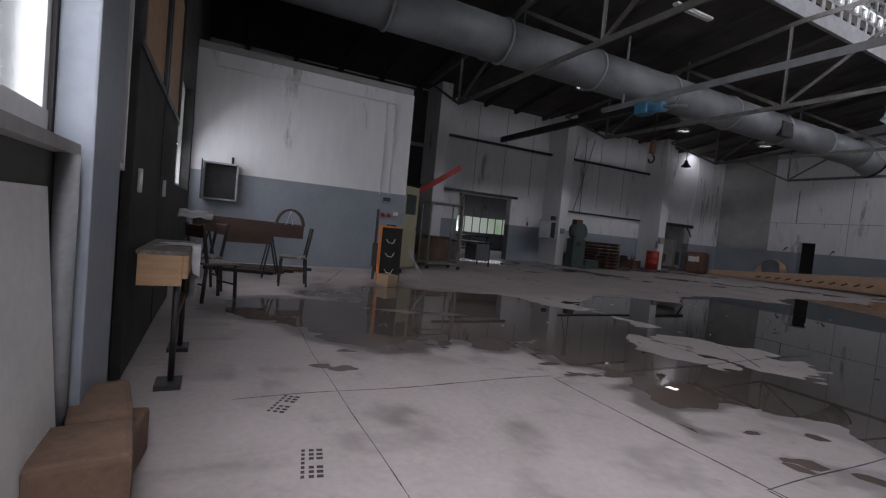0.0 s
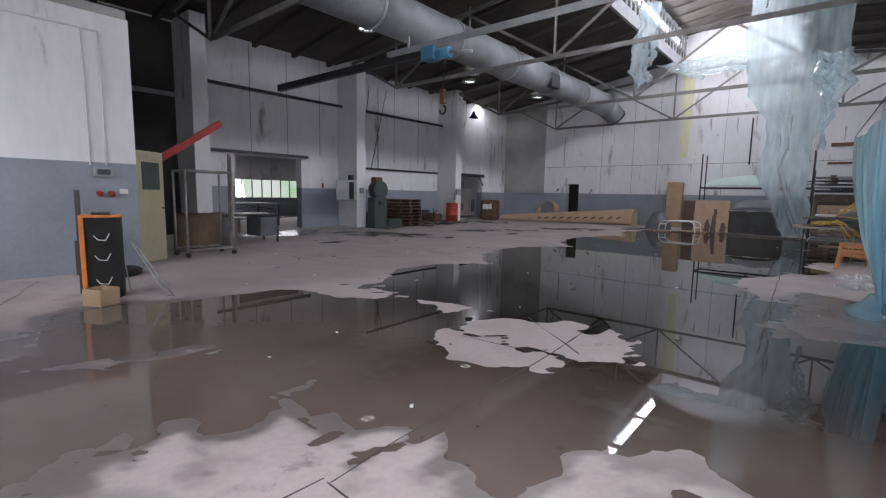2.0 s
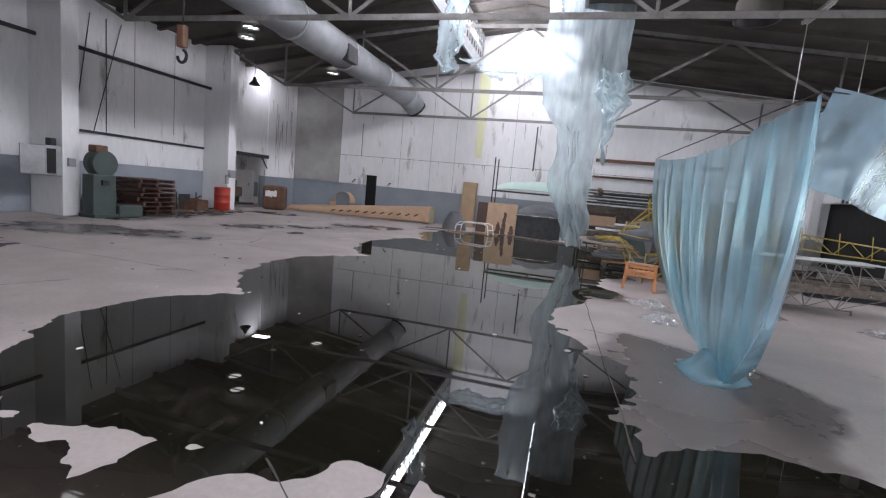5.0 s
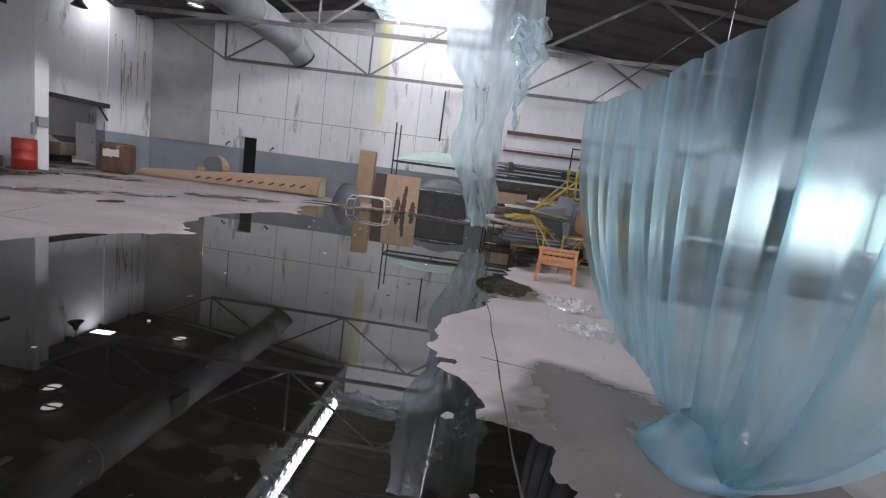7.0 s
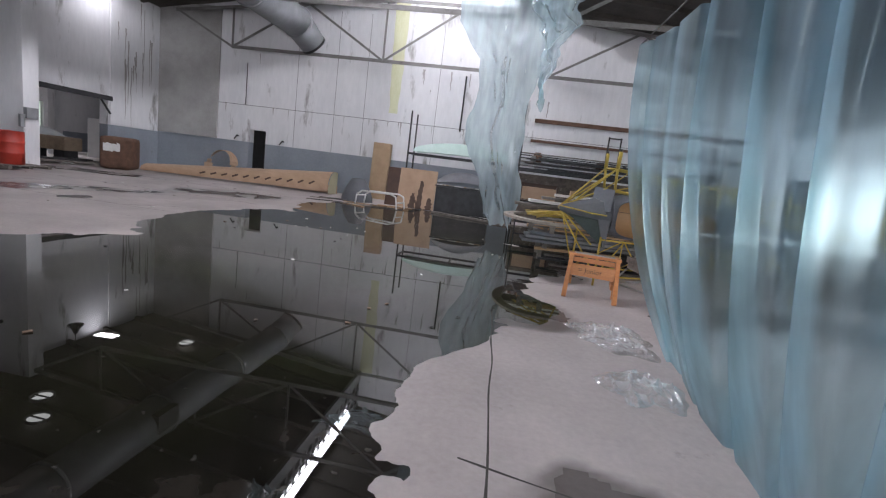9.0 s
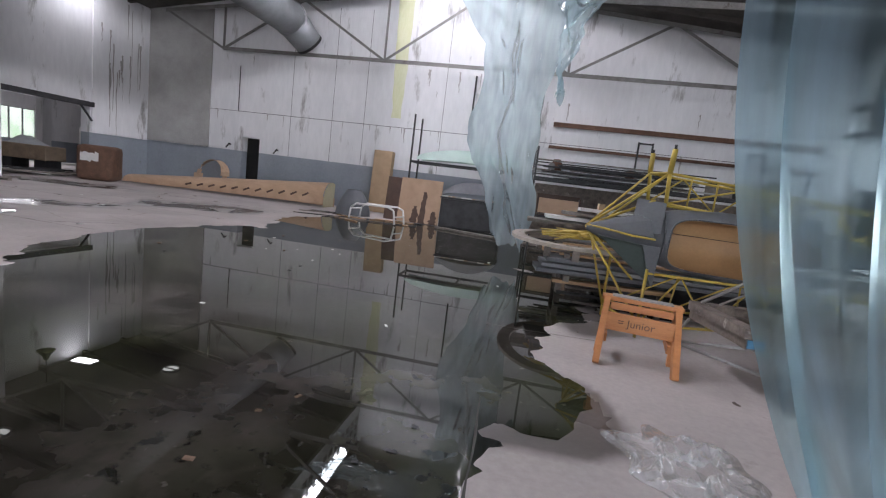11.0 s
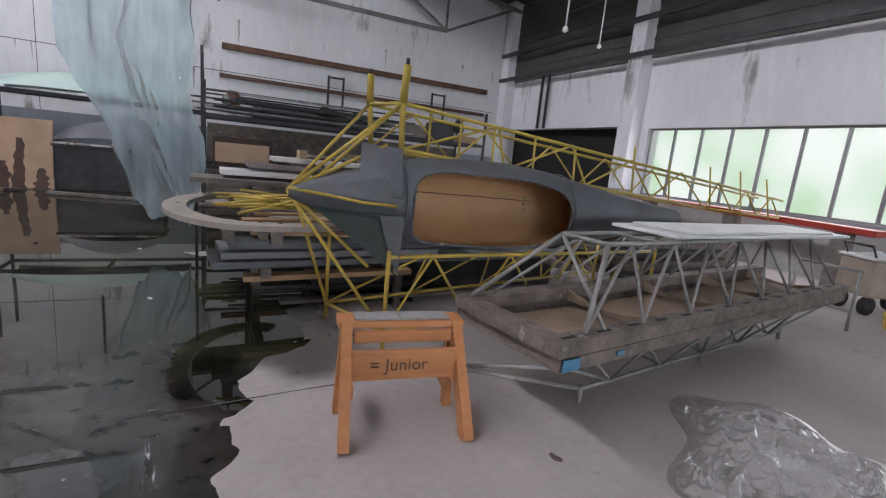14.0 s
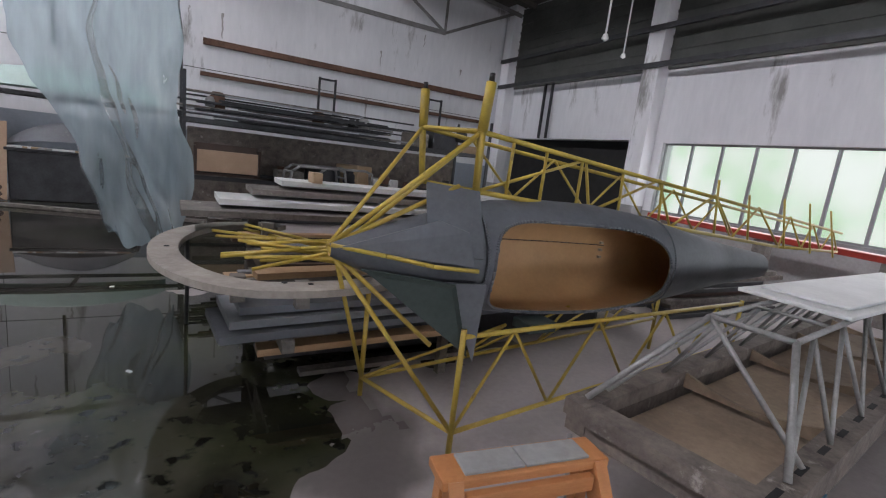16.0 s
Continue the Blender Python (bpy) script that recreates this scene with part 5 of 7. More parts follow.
crate = thing("black_crate", pose(-2.95, 26.5, 0), "long black crate with clutter on its lid", "crate")
part("body", B(-0.92, 0.92, -0.35, 0.35, 0, 0.85, bevel=0.015), M_DSTEEL, crate)
part("lid", B(-0.95, 0.95, -0.38, 0.38, 0.853, 0.9, bevel=0.01), M_DSTEEL, crate)
bm = grid(bmesh.new(), 20, 10, lambda u, v: Vector((-1.0 + 2.0 * u, 26.3 + 0.7 * v, 0.905 + 0.5 * math.sin(math.pi * u) ** 0.6 * math.sin(math.pi * (0.1 + 0.8 * v)))))
ob = link("cockpit_cover", bm, M_HULL)
ob.location = (-3.0, 0, 0)
tagged(ob, "curved dark grey shell lying on a crate", "shell")
rnd = random.Random(11)
for k in range(8):
    a = rnd.uniform(-0.3, 0.3)
    ob = link("scrap", B(-0.16, 0.16, -0.06, 0.06, 0, 0.03, bevel=0.006), (M_WHITEP, M_CARD, M_SILVER)[k % 3])
    ob.matrix_world = pose(-3.7 + 0.2 * k, 26.18, 0.902, 0, 0, 40 * a)
    tagged(ob, "small pale scrap lying on the crate", "scrap", "scraps on the crate")


def rack(name, x0, x1, y0, y1, h, shelves, label):
    t = thing(name, pose(0, 0, 0), label, "shelf rack")
    for x in (x0, x1):
        for y in (y0, y1):
            part("post", bar(bmesh.new(), (x, y, 0), (x, y, h), 0.05, 0.05), M_DSTEEL, t)
    for z in shelves:
        for y in (y0, y1):
            part("rail", bar(bmesh.new(), (x0, y, z), (x1, y, z), 0.045, 0.07), M_DSTEEL, t)
        for x in (x0, (x0 + x1) / 2, x1):
            part("arm", bar(bmesh.new(), (x, y0, z), (x, y1, z), 0.045, 0.06), M_DSTEEL, t)
    return t


rack("storage_rack", -5.15, -1.32, 26.95, 27.9, 3.3, (1.85,), "dark steel rack standing against the far wall")
rack("storage_rack", -1.25, 4.9, 24.7, 26.2, 2.5, (0.75, 1.72), "dark steel rack loaded with profiles and parts")
# pale canopy shell on the rack
bm = grid(bmesh.new(), 24, 12, lambda u, v: Vector((-5.0 + 3.4 * u, 27.05 + 0.75 * v, 1.89 + (0.2 + 0.3 * math.sin(math.pi * u) ** 0.7) * math.sin(math.pi * (0.06 + 0.88 * v)))))
tagged(link("canopy_shell", bm, M_PALEGRN), "pale green translucent shell lying on a rack", "shell")
rnd = random.Random(5)
for k in range(44):
    x0, y, lv = -1.5 + rnd.random() * 1.2, 24.75 + rnd.random() * 1.3, k // 13
    plank("metal_profile", (x0, y, 1.79 + 0.05 * lv + 0.012 * k / 2), (x0 + 2.2 + 1.8 * rnd.random(), y + rnd.uniform(-0.15, 0.15), 1.79 + 0.05 * lv + 0.012 * k / 2), 0.05 + 0.06 * rnd.random(), 0.03, (M_DSTEEL, M_DSTEEL, M_OLD, M_DSTEEL, M_STEEL)[k % 5],
          "long dark profile lying on the rack", "profiles on the rack")
for k in range(7):
    x = 0.2 + 0.68 * k
    ob = link("rack_part", B(-0.25, 0.25, -0.3, 0.3, 0, 0.18 + 0.12 * (k % 3), bevel=0.03), (M_OLD, M_DSTEEL, M_CARD, M_WHITEP)[k % 4])
    ob.matrix_world = pose(x + 0.4, 25.4, 1.762 if k > 3 else 0.792, 0, 0, 17 * k)
    tagged(ob, "old machine part lying on the rack", "spare part", "parts on the rack")


def crate_box(x, y, z):
    t = thing("wooden_box", pose(x, y, z), "brown plywood box with a pale front panel", "box")
    part("back", B(-0.55, 0.55, 0.0, 0.03, 0, 0.55), M_BROWN, t)
    part("front", B(-0.5, 0.5, -0.412, -0.385, 0.06, 0.44, bevel=0.005), M_PLY, t)
    part("side", B(-0.55, -0.52, -0.38, -0.002, 0, 0.5), M_BROWN, t)
    part("side", B(0.52, 0.55, -0.38, -0.002, 0, 0.5), M_BROWN, t)
    part("bottom", B(-0.515, 0.515, -0.36, -0.002, 0, 0.03), M_BROWN, t)


crate_box(-0.55, 25.3, 0.79)


def tube_frame(x, y, z, s, material, label, rz=0):
    t = thing("tubular_frame", pose(x, y, z, 0, 0, rz), label, "seat frame", "tubular seat frames")
    for sy in (-0.25, 0.25):
        bm = bmesh.new()
        pts = [(-0.7 * s, sy, 0.02), (-0.66 * s, sy, 0.28 * s), (-0.5 * s, sy, 0.4 * s), (0.45 * s, sy, 0.42 * s), (0.62 * s, sy, 0.36 * s), (0.68 * s, sy, 0.02)]
        chain(bm, pts, 0.025, 8)
        part("side_tube", bm, material, t)
    for x0, z0 in ((-0.66, 0.26), (-0.2, 0.41), (0.45, 0.42), (0.66, 0.2)):
        part("cross_tube", T((x0 * s, -0.25, z0 * s), (x0 * s, 0.25, z0 * s), 0.02, 8), material, t)


tube_frame(-5.4, 24.95, 0.0, 1.1, M_WHITEP, "white bent-tube seat frame lying on the floor", -15)
tube_frame(1.0, 24.8, 0.79, 0.8, M_SILVER, "bare bent-tube seat frame lying on a rack", 5)
tube_frame(1.7, 25.1, 0.79, 0.8, M_SILVER, "bare bent-tube seat frame lying on a rack", -12)
bm = grid(bmesh.new(), 18, 10, lambda u, v: Vector((0.55 * math.cos(2 * math.pi * u) * (1 - 0.6 * v), 0.4 * math.sin(2 * math.pi * u) * (1 - 0.6 * v), 0.01 + 0.75 * v ** 0.6)))
ob = link("seat_shell", bm, M_HULL)
ob.location = (-6.5, 25.9, 0)
tagged(ob, "grey moulded seat shell standing on the floor", "seat")
rnd = random.Random(21)
for k in range(14):
    x, y = rnd.uniform(-8.2, -4.8), rnd.uniform(24.2, 25.9)
    a = rnd.uniform(-0.5, 0.5)
    plank("floor_strip", (x, y, 0.014), (x + rnd.uniform(0.5, 1.4), y + a, 0.014), 0.05, 0.022, (M_OLD, M_DSTEEL, M_WOOD)[k % 3], "loose strip of wood lying on the wet floor", "strips on the floor")
plank("kerb_strip", (-3.8, 25.4, 0.03), (-0.9, 24.4, 0.03), 0.1, 0.06, M_OLD, "long pale strip lying along the puddle")

# clutter on and under the loaded rack
rnd = random.Random(17)
for k in range(16):
    x, y = rnd.uniform(-1.0, 4.6), rnd.uniform(24.85, 25.9)
    t = thing("engine_part", pose(x, y, 0.79 if k % 2 else 1.99, 0, 0, rnd.uniform(0, 180)), "dark greasy cylinder part lying on the rack", "spare part", "cylinder parts")
    r = rnd.uniform(0.06, 0.14)
    part("barrel_body", lathe(bmesh.new(), [(0, 0), (r, 0), (r, r * 1.6), (r * 0.7, r * 1.8), (r * 0.7, r * 2.2), (0, r * 2.2)], 14), (M_DSTEEL, M_RUST, M_SILVER)[k % 3], t)
    part("flange_ring", lathe(bmesh.new(), [(r, r * 0.5), (r * 1.2, r * 0.5), (r * 1.2, r * 0.65), (r, r * 0.65)], 14), M_DSTEEL, t)
for k in range(12):
    x0, y = rnd.uniform(-1.3, 0.4), rnd.uniform(24.3, 25.8)
    plank("loose_tube", (x0, y, 0.03 + 0.05 * k / 2), (x0 + rnd.uniform(2.5, 4.5), y + rnd.uniform(-0.2, 0.2), 0.03 + 0.05 * k / 2), 0.06, 0.045, (M_DSTEEL, M_RUST, M_OLD)[k % 3], "dark tube in a heap under the rack", "tubes under the rack")
# added dark sheet: gives the gap behind the rack its shade by colour
structure("wall_shadow_board", B(-1.2, 4.9, 26.25, 26.29, 0.0, 1.62), M_JIG, "dark board added for the shaded clutter and wall behind the rack")

# wooden bars and pipes on the far wall
for z, x0, x1, h in ((3.6, -0.9, 6.95, 0.14), (2.88, -0.95, 6.9, 0.09)):
    tagged(link("wall_batten", bar(bmesh.new(), (x0, FAR - 0.06, z), (x1, FAR - 0.06, z), 0.1, h), M_RUST), "rough wooden batten fixed along the far wall", "batten", "wall battens")
for x0 in (1.8, 5.0):
    t = thing("wall_bracket", pose(x0, FAR, 2.2), "dark steel ladder bracket on the far wall", "bracket", "wall brackets")
    for dx in (0, 0.42):
        part("upright", bar(bmesh.new(), (dx, -0.1, 0), (dx, -0.1, 1.1), 0.05, 0.05), M_DSTEEL, t)
    for z in (0.15, 1.05):
        part("rung", bar(bmesh.new(), (0, -0.16, z), (0.42, -0.16, z), 0.03, 0.05), M_DSTEEL, t)
tagged(link("wall_pipe", T((-3.6, FAR - 0.05, 2.9), (-3.6, FAR - 0.05, 4.9), 0.03), M_DSTEEL), "dark pipe on the far wall", "pipe")
tagged(link("wall_pipe", T((-12.3, FAR - 0.04, 3.0), (-12.3, FAR - 0.04, 4.6), 0.015), M_DSTEEL), "thin conduit on the far wall", "pipe")
for x in (-15.6, -10.2, -8.6, -7.4, -4.6):
    tagged(link("wall_seam", B(x - 0.006, x + 0.006, FAR - 0.004, FAR - 0.001, 1.56, 6.8), M_DARK), "joint between wall panels", "wall joint", kind="structure")
tagged(link("wall_seam", B(-16.1, 7.3, FAR - 0.006, FAR - 0.001, 2.985, 3.0), M_DARK), "joint between wall panels", "wall joint", kind="structure")
# green-yellow streak where rain runs down
bm = grid(bmesh.new(), 6, 40, lambda u, v: Vector((-6.25 + (u - 0.5) * (0.55 - 0.2 * v) + 0.06 * noise.noise((v * 6, u, 1)), FAR - 0.008, 7.3 - 4.0 * v)))
tagged(link("algae_streak", bm, M_ALGAE), "yellow-green algae streak down the white wall", "stain", kind="structure")
M_GRIME = mat("wall_grime", (0.27, 0.26, 0.25), (0.42, 0.41, 0.40), 0.9, scale=3, fine=30, stretch=(1, 1, 0.2))
rnd = random.Random(61)


def drip_mark(axis, a, z, w, h, seed):
    """A ragged vertical run of dirt on the far wall (axis y) or the side wall (axis x), tapering downwards."""
    def f(u, v):
        side = (u - 0.5) * w * (1 - 0.75 * v) * (1 + 0.7 * noise.noise((v * 7, seed, u * 2)))
        along = a + side + 0.03 * noise.noise((v * 4, seed, 9.0))
        return Vector((along, FAR - 0.0075, z - h * v)) if axis == "y" else Vector((LEFT + 0.045, along, z - h * v))
    tagged(link("drip_mark", grid(bmesh.new(), 3, 18, f), M_GRIME), "dark run of dirt down the white wall", "stain", "drip marks", "structure")


for k in range(26):
    drip_mark("y", rnd.uniform(-13.3, 6.6), rnd.choice((2.98, 2.98, 5.0, 4.3)), rnd.uniform(0.02, 0.07), rnd.uniform(0.15, 0.7), 1.3 * k)
for k in range(16):
    drip_mark("x", rnd.uniform(26.1, 28.2), rnd.uniform(3.4, 6.2), rnd.uniform(0.02, 0.08), rnd.uniform(0.5, 2.8), 2.1 * k + 40)
for x, z in ((-12.55, 1.75), (-10.6, 1.72)):
    t = thing("wall_tap", pose(x, FAR, z), "small dark tap on the far wall", "tap", "wall taps")
    part("pipe", T((0, -0.02, 0), (0, -0.14, 0.02), 0.03), M_DSTEEL, t)
    part("spout", T((0, -0.13, 0.02), (-0.1, -0.16, -0.14), 0.025), M_DSTEEL, t)


# ---- duct along the roof ----
def duct():
    t = thing("air_duct", pose(0, 0, 0), "long grey galvanised air duct under the roof", "air duct")
    y = 2.9
    while y < 25.5:
        part("duct_section", T((-9.6, y, 5.85), (-9.6, y + 2.96, 5.85), 0.52, 28), M_DUCT, t)
        bm = lathe(bmesh.new(), [(0.52, -0.03), (0.56, -0.03), (0.56, 0.03), (0.52, 0.03)], 28, pose(-9.6, y + 2.98, 5.85, 90, 0, 0))
        part("flange", bm, M_STEEL, t)
        y += 3.0
    part("end_bend", T((-9.6, 26.9, 5.85), (-9.3, 27.6, 5.35), 0.52, 28, 0.46), M_DUCT, t)
    part("end_mouth", T((-9.3, 27.6, 5.35), (-9.27, 27.66, 5.3), 0.47, 28), M_BLACK, t)
    for y in (20.2,):
        part("side_outlet", B(-9.5, -9.05, y, y + 0.7, 5.45, 5.95, bevel=0.02), M_DSTEEL, t)
    for y in (3.3, 9.4, 15.7, 22.2):
        part("hanger", bar(bmesh.new(), (-9.6, y + 0.1, 6.37), (-9.6, y + 0.1, roof_z(-9.6)), 0.06, 0.01), M_STEEL, t)


duct()


def roof_vent(x, y):
    t = thing("roof_vent", pose(x, y, 0), "dark round ventilation hood under the roof", "roof vent")
    z = roof_z(x)
    bm = lathe(bmesh.new(), [(0.42, 5.78), (0.44, 5.74), (0.36, 5.74), (0.36, 5.95), (0.02, 5.98)], 28)
    part("mouth", bm, M_DSTEEL, t)
    part("hood", lathe(bmesh.new(), [(0.44, 5.76), (0.42, 6.1), (0.3, 6.3), (0.3, z)], 28), M_ROOF, t)


roof_vent(1.5, 17.9)


def strip_lamp(x, y, deg):
    z = roof_z(x) - 0.55
    t = thing("strip_lamp", pose(x, y, z, 0, 0, deg), "unlit twin-tube strip lamp hung from the roof", "strip lamp", "strip lamps")
    part("body", B(-0.07, 0.07, -0.65, 0.65, 0, 0.06, bevel=0.012), M_WHITEP, t)
    for sx in (-0.045, 0.045):
        part("tube", T((sx, -0.6, -0.02), (sx, 0.6, -0.02), 0.015, 8), M_WHITEP, t)
    for y0 in (-0.4, 0.4):
        part("rod", T((0, y0, 0.06), (0, y0, 0.62), 0.008, 5), M_DSTEEL, t)


for x, y in ((-11.3, 10.5), (-7.2, 12.6), (-11.6, 17.5), (3.0, 12.0), (3.0, 19.0), (-7.4, 6.5)):
    strip_lamp(x, y, 0)


def rooflight(x, y):
    """A round glazed hole in the roof slab."""
    z = roof_z(x)
    t = thing("round_rooflight", pose(x, y, z), "small round rooflight with bright milky glass", "rooflight", "round rooflights")
    part("collar", lathe(bmesh.new(), [(0.30, -0.02), (0.30, -0.10), (0.26, -0.10), (0.26, -0.02)], 24), M_STEEL, t)
    part("glass", lathe(bmesh.new(), [(0.0, -0.05), (0.26, -0.05)], 24), M_SKYOUT, t, "bright milky glass")
    part("bar", bar(bmesh.new(), (-0.26, 0, -0.07), (0.26, 0, -0.07), 0.05, 0.02), M_DSTEEL, t)


for x, y in ((-12.6, 10.2), (-12.7, 14.4), (-13.1, 20.7), (-13.2, 26.6), (-13.9, 21.5)):
    rooflight(x, y)


def bell_lamp(x, y, z):
    t = thing("bell_lamp", pose(x, y, z), "black enamel bell lamp hanging from the roof", "pendant lamp")
    part("shade", lathe(bmesh.new(), [(0.24, 0), (0.23, 0.03), (0.10, 0.18), (0.07, 0.3), (0.03, 0.34)], 20), M_DSTEEL, t)
    part("rod", T((0, 0, 0.34), (0, 0, roof_z(x) - z + 0.05), 0.012, 6), M_DSTEEL, t)


bell_lamp(-15.35, 23.9, 5.35)


# ---- light crane ----
def crane():
    t = thing("overhead_crane", pose(0, 0, 0), "light overhead crane with a blue hoist motor", "crane")
    part("bridge", angle_bar(bmesh.new(), (-10.2, 12.95, 5.05), (7.0, 12.95, 5.05), 0.16, 0.03), M_STEEL, t)
    part("end_beam", bar(bmesh.new(), (-15.0, 12.6, 4.75), (-9.0, 13.1, 4.95), 0.14, 0.2), M_DSTEEL, t)
    part("rail", bar(bmesh.new(), (-15.9, 10.1, 4.75), (-15.9, 22.3, 4.75), 0.06, 0.1), M_DSTEEL, t)
    for y in (10.1, 16.1, 22.3):
        part("rail_bracket", bar(bmesh.new(), (-16.19, y + 0.35, 4.7), (-15.85, y + 0.35, 4.7), 0.12, 0.12), M_DSTEEL, t)
    for x in (-9.4, 6.5):
        part("hanger", bar(bmesh.new(), (x, 12.95, 5.05), (x, 12.95, roof_z(x) - 0.05), 0.05, 0.05), M_STEEL, t)
    part("motor", B(-8.75, -8.35, 12.7, 13.05, 4.62, 4.95, bevel=0.04), M_BLUE, t, "blue hoist motor")
    part("drum", T((-8.35, 12.88, 4.74), (-7.95, 12.88, 4.74), 0.13, 18), M_BLUE, t, "blue hoist drum")
    part("limit_arm", T((-7.95, 12.88, 4.74), (-7.35, 12.95, 4.66), 0.04, 10), M_STEEL, t)
    part("rope", T((-8.1, 12.88, 4.65), (-8.15, 12.88, 3.9), 0.012, 6), M_DSTEEL, t)
    part("hook_block", B(-8.22, -8.08, 12.82, 12.94, 3.55, 3.9, bevel=0.03), M_RUST, t, "rusty yellow hook block")
    bm = bmesh.new()
    chain(bm, [(-8.15 + 0.09 * math.sin(a), 12.88, 3.42 + 0.1 * math.cos(a)) for a in (0.2 + 0.5 * k for k in range(10))], 0.025, 8)
    part("hook", bm, M_DSTEEL, t)


crane()

# ---- along the left wall ----
def barrel(x, y, z):
    t = thing("oil_drum", pose(x, y, z), "red steel oil drum on a low pallet", "barrel")
    part("body", lathe(bmesh.new(), [(0.0, 0.0), (0.28, 0.0), (0.29, 0.01), (0.285, 0.28), (0.30, 0.30), (0.285, 0.32), (0.285, 0.57), (0.30, 0.59), (0.285, 0.61), (0.285, 0.86), (0.295, 0.88), (0.275, 0.88), (0.275, 0.865), (0.0, 0.865)], 28), M_RED, t)
    part("bung", T((0.15, 0, 0.865), (0.15, 0, 0.885), 0.035, 12), M_DSTEEL, t)


barrel(-14.75, 21.5, 0.09)


def pallet(name, m, label, w=1.0, d=1.2, material=None):
    t = thing(name, m, label, "pallet", "stacked pallets")
    for k in range(5):
        part("deck_board", B(-w / 2 + k * w / 4.6, -w / 2 + k * w / 4.6 + 0.14, -d / 2, d / 2, 0.09, 0.115), material or M_BROWN, t)
    for y in (-d / 2, -0.05, d / 2 - 0.1):
        part("bearer", B(-w / 2, w / 2, y, y + 0.1, 0, 0.089), material or M_BROWN, t)
    return t


pallet("drum_pallet", pose(-14.75, 21.6, 0, 0, 0, 3), "worn low pallet under a red drum", 0.95, 1.2, M_OLD).scale = (1, 1, 0.75)
for k in range(8):
    pallet("pallet", pose(-15.3 + 0.04 * (k % 3), 18.6 - 0.03 * (k % 2), 0.145 * k, 0, 0, 3 * (k % 3) - 2), "dark brown wooden pallet in a leaning stack", 1.1, 1.35)


def bandsaw():
    t = thing("bandsaw", pose(-14.55, 16.5, 0), "old grey-green workshop bandsaw beside a column", "machine")
    part("body", B(-0.22, 0.2, -0.32, 0.35, 0, 1.2, bevel=0.04), M_GREEN, t)
    part("base", B(-0.3, 0.3, 0.36, 1.12, 0, 0.34, bevel=0.03), M_GREEN, t)
    part("foot", B(-0.3, 0.3, -0.36, 0.355, -0.0, 0.1, bevel=0.02), M_GREEN, t)
    part("wheel_guard", T((-0.18, 0.05, 1.5), (0.18, 0.05, 1.5), 0.36, 28), M_GREEN, t)
    part("motor_cap", B(-0.15, 0.15, -0.2, 0.15, 1.8, 2.0, bevel=0.04), M_RUST, t)
    part("column_arm", bar(bmesh.new(), (-0.25, 0.45, 0.3), (-0.25, 0.1, 2.0), 0.14, 0.14), M_DSTEEL, t)
    part("switch_box", B(0.2, 0.26, -0.1, 0.1, 0.9, 1.05, bevel=0.01), M_DSTEEL, t)


bandsaw()


def wall_cabinet():
    t = thing("switch_cabinet", pose(-15.3, 15.33, 1.08), "open grey steel switch cabinet on the column", "cabinet")
    part("body", B(-0.3, 0.3, 0.1, 0.5, 0, 0.78, bevel=0.01), M_STEEL, t)
    # body is solid; a black plate on its face imitates the shaded inside
    part("interior", B(0.301, 0.304, 0.13, 0.36, 0.05, 0.7), M_BLACK, t, "black plate painted as the dark inside")
    part("door", B(0.28, 0.31, -0.48, 0.09, 0.02, 0.76, bevel=0.006), M_STEEL, t)
    part("terminal", B(0.0, 0.2, 0.3, 0.45, 0.781, 0.98, bevel=0.02), M_DSTEEL, t)


wall_cabinet()
t = thing("socket_box", pose(-14.99, 16.05, 1.35), "small grey socket box on a column", "socket")
part("box", B(0, 0.08, -0.09, 0.09, 0, 0.22, bevel=0.01), M_STEEL, t)
t = thing("socket_box", pose(-14.99, 22.2, 1.35), "small grey socket box on a column", "socket")
part("box", B(0, 0.12, -0.16, 0.16, 0, 0.3, bevel=0.01), M_STEEL, t)
part("box", B(0, 0.08, -0.3, -0.17, -0.25, 0.1, bevel=0.01), M_STEEL, t)
tagged(link("fire_sign", B(LEFT + 0.003, LEFT + 0.008, 15.05, 15.15, 1.55, 1.72), M_RED), "small red sign plate on the wall", "sign")


def tank():
    t = thing("rusty_tank", pose(-15.3, 25.6, 0.0, 0, 0, 28), "rusty rounded steel tank with white paint daubs", "tank")
    part("shell", B(-0.5, 0.5, -0.55, 0.55, 0.0, 1.12, bevel=0.16), M_RUST, t, smooth=True)
    bm = grid(bmesh.new(), 8, 5, lambda u, v: Vector((-0.36 + 0.5 * u + 0.05 * noise.noise((u * 5, v * 5, 7)), -0.554, 0.62 + 0.26 * v + 0.1 * noise.noise((u * 5, v * 5, 2)))))
    part("paint_daub", bm, M_WHITEP, t, "white paint daub")


tank()
for k in range(9):
    plank("floor_scrap", (-15.9 + 0.12 * (k % 4), 19.6 + 0.3 * k, 0.03 + 0.03 * (k % 2)), (-15.2 + 0.1 * (k % 3), 20.4 + 0.32 * k, 0.03), 0.07, 0.05, (M_RUST, M_DSTEEL, M_OLD)[k % 3], "rusty scrap lying along the wall", "scrap along the wall")
t = thing("pipe_stand", pose(-15.6, 20.2, 0), "low rusty pipe stand at the wall", "stand")
for y in (0, 0.9):
    part("leg", T((0, y, 0), (0, y, 0.7), 0.02), M_DSTEEL, t)
part("rail", T((0, 0, 0.45), (0, 0.9, 0.45), 0.02), M_DSTEEL, t)
part("plate", B(-0.02, 0.02, 0.1, 0.6, 0.3, 0.62), M_DSTEEL, t)
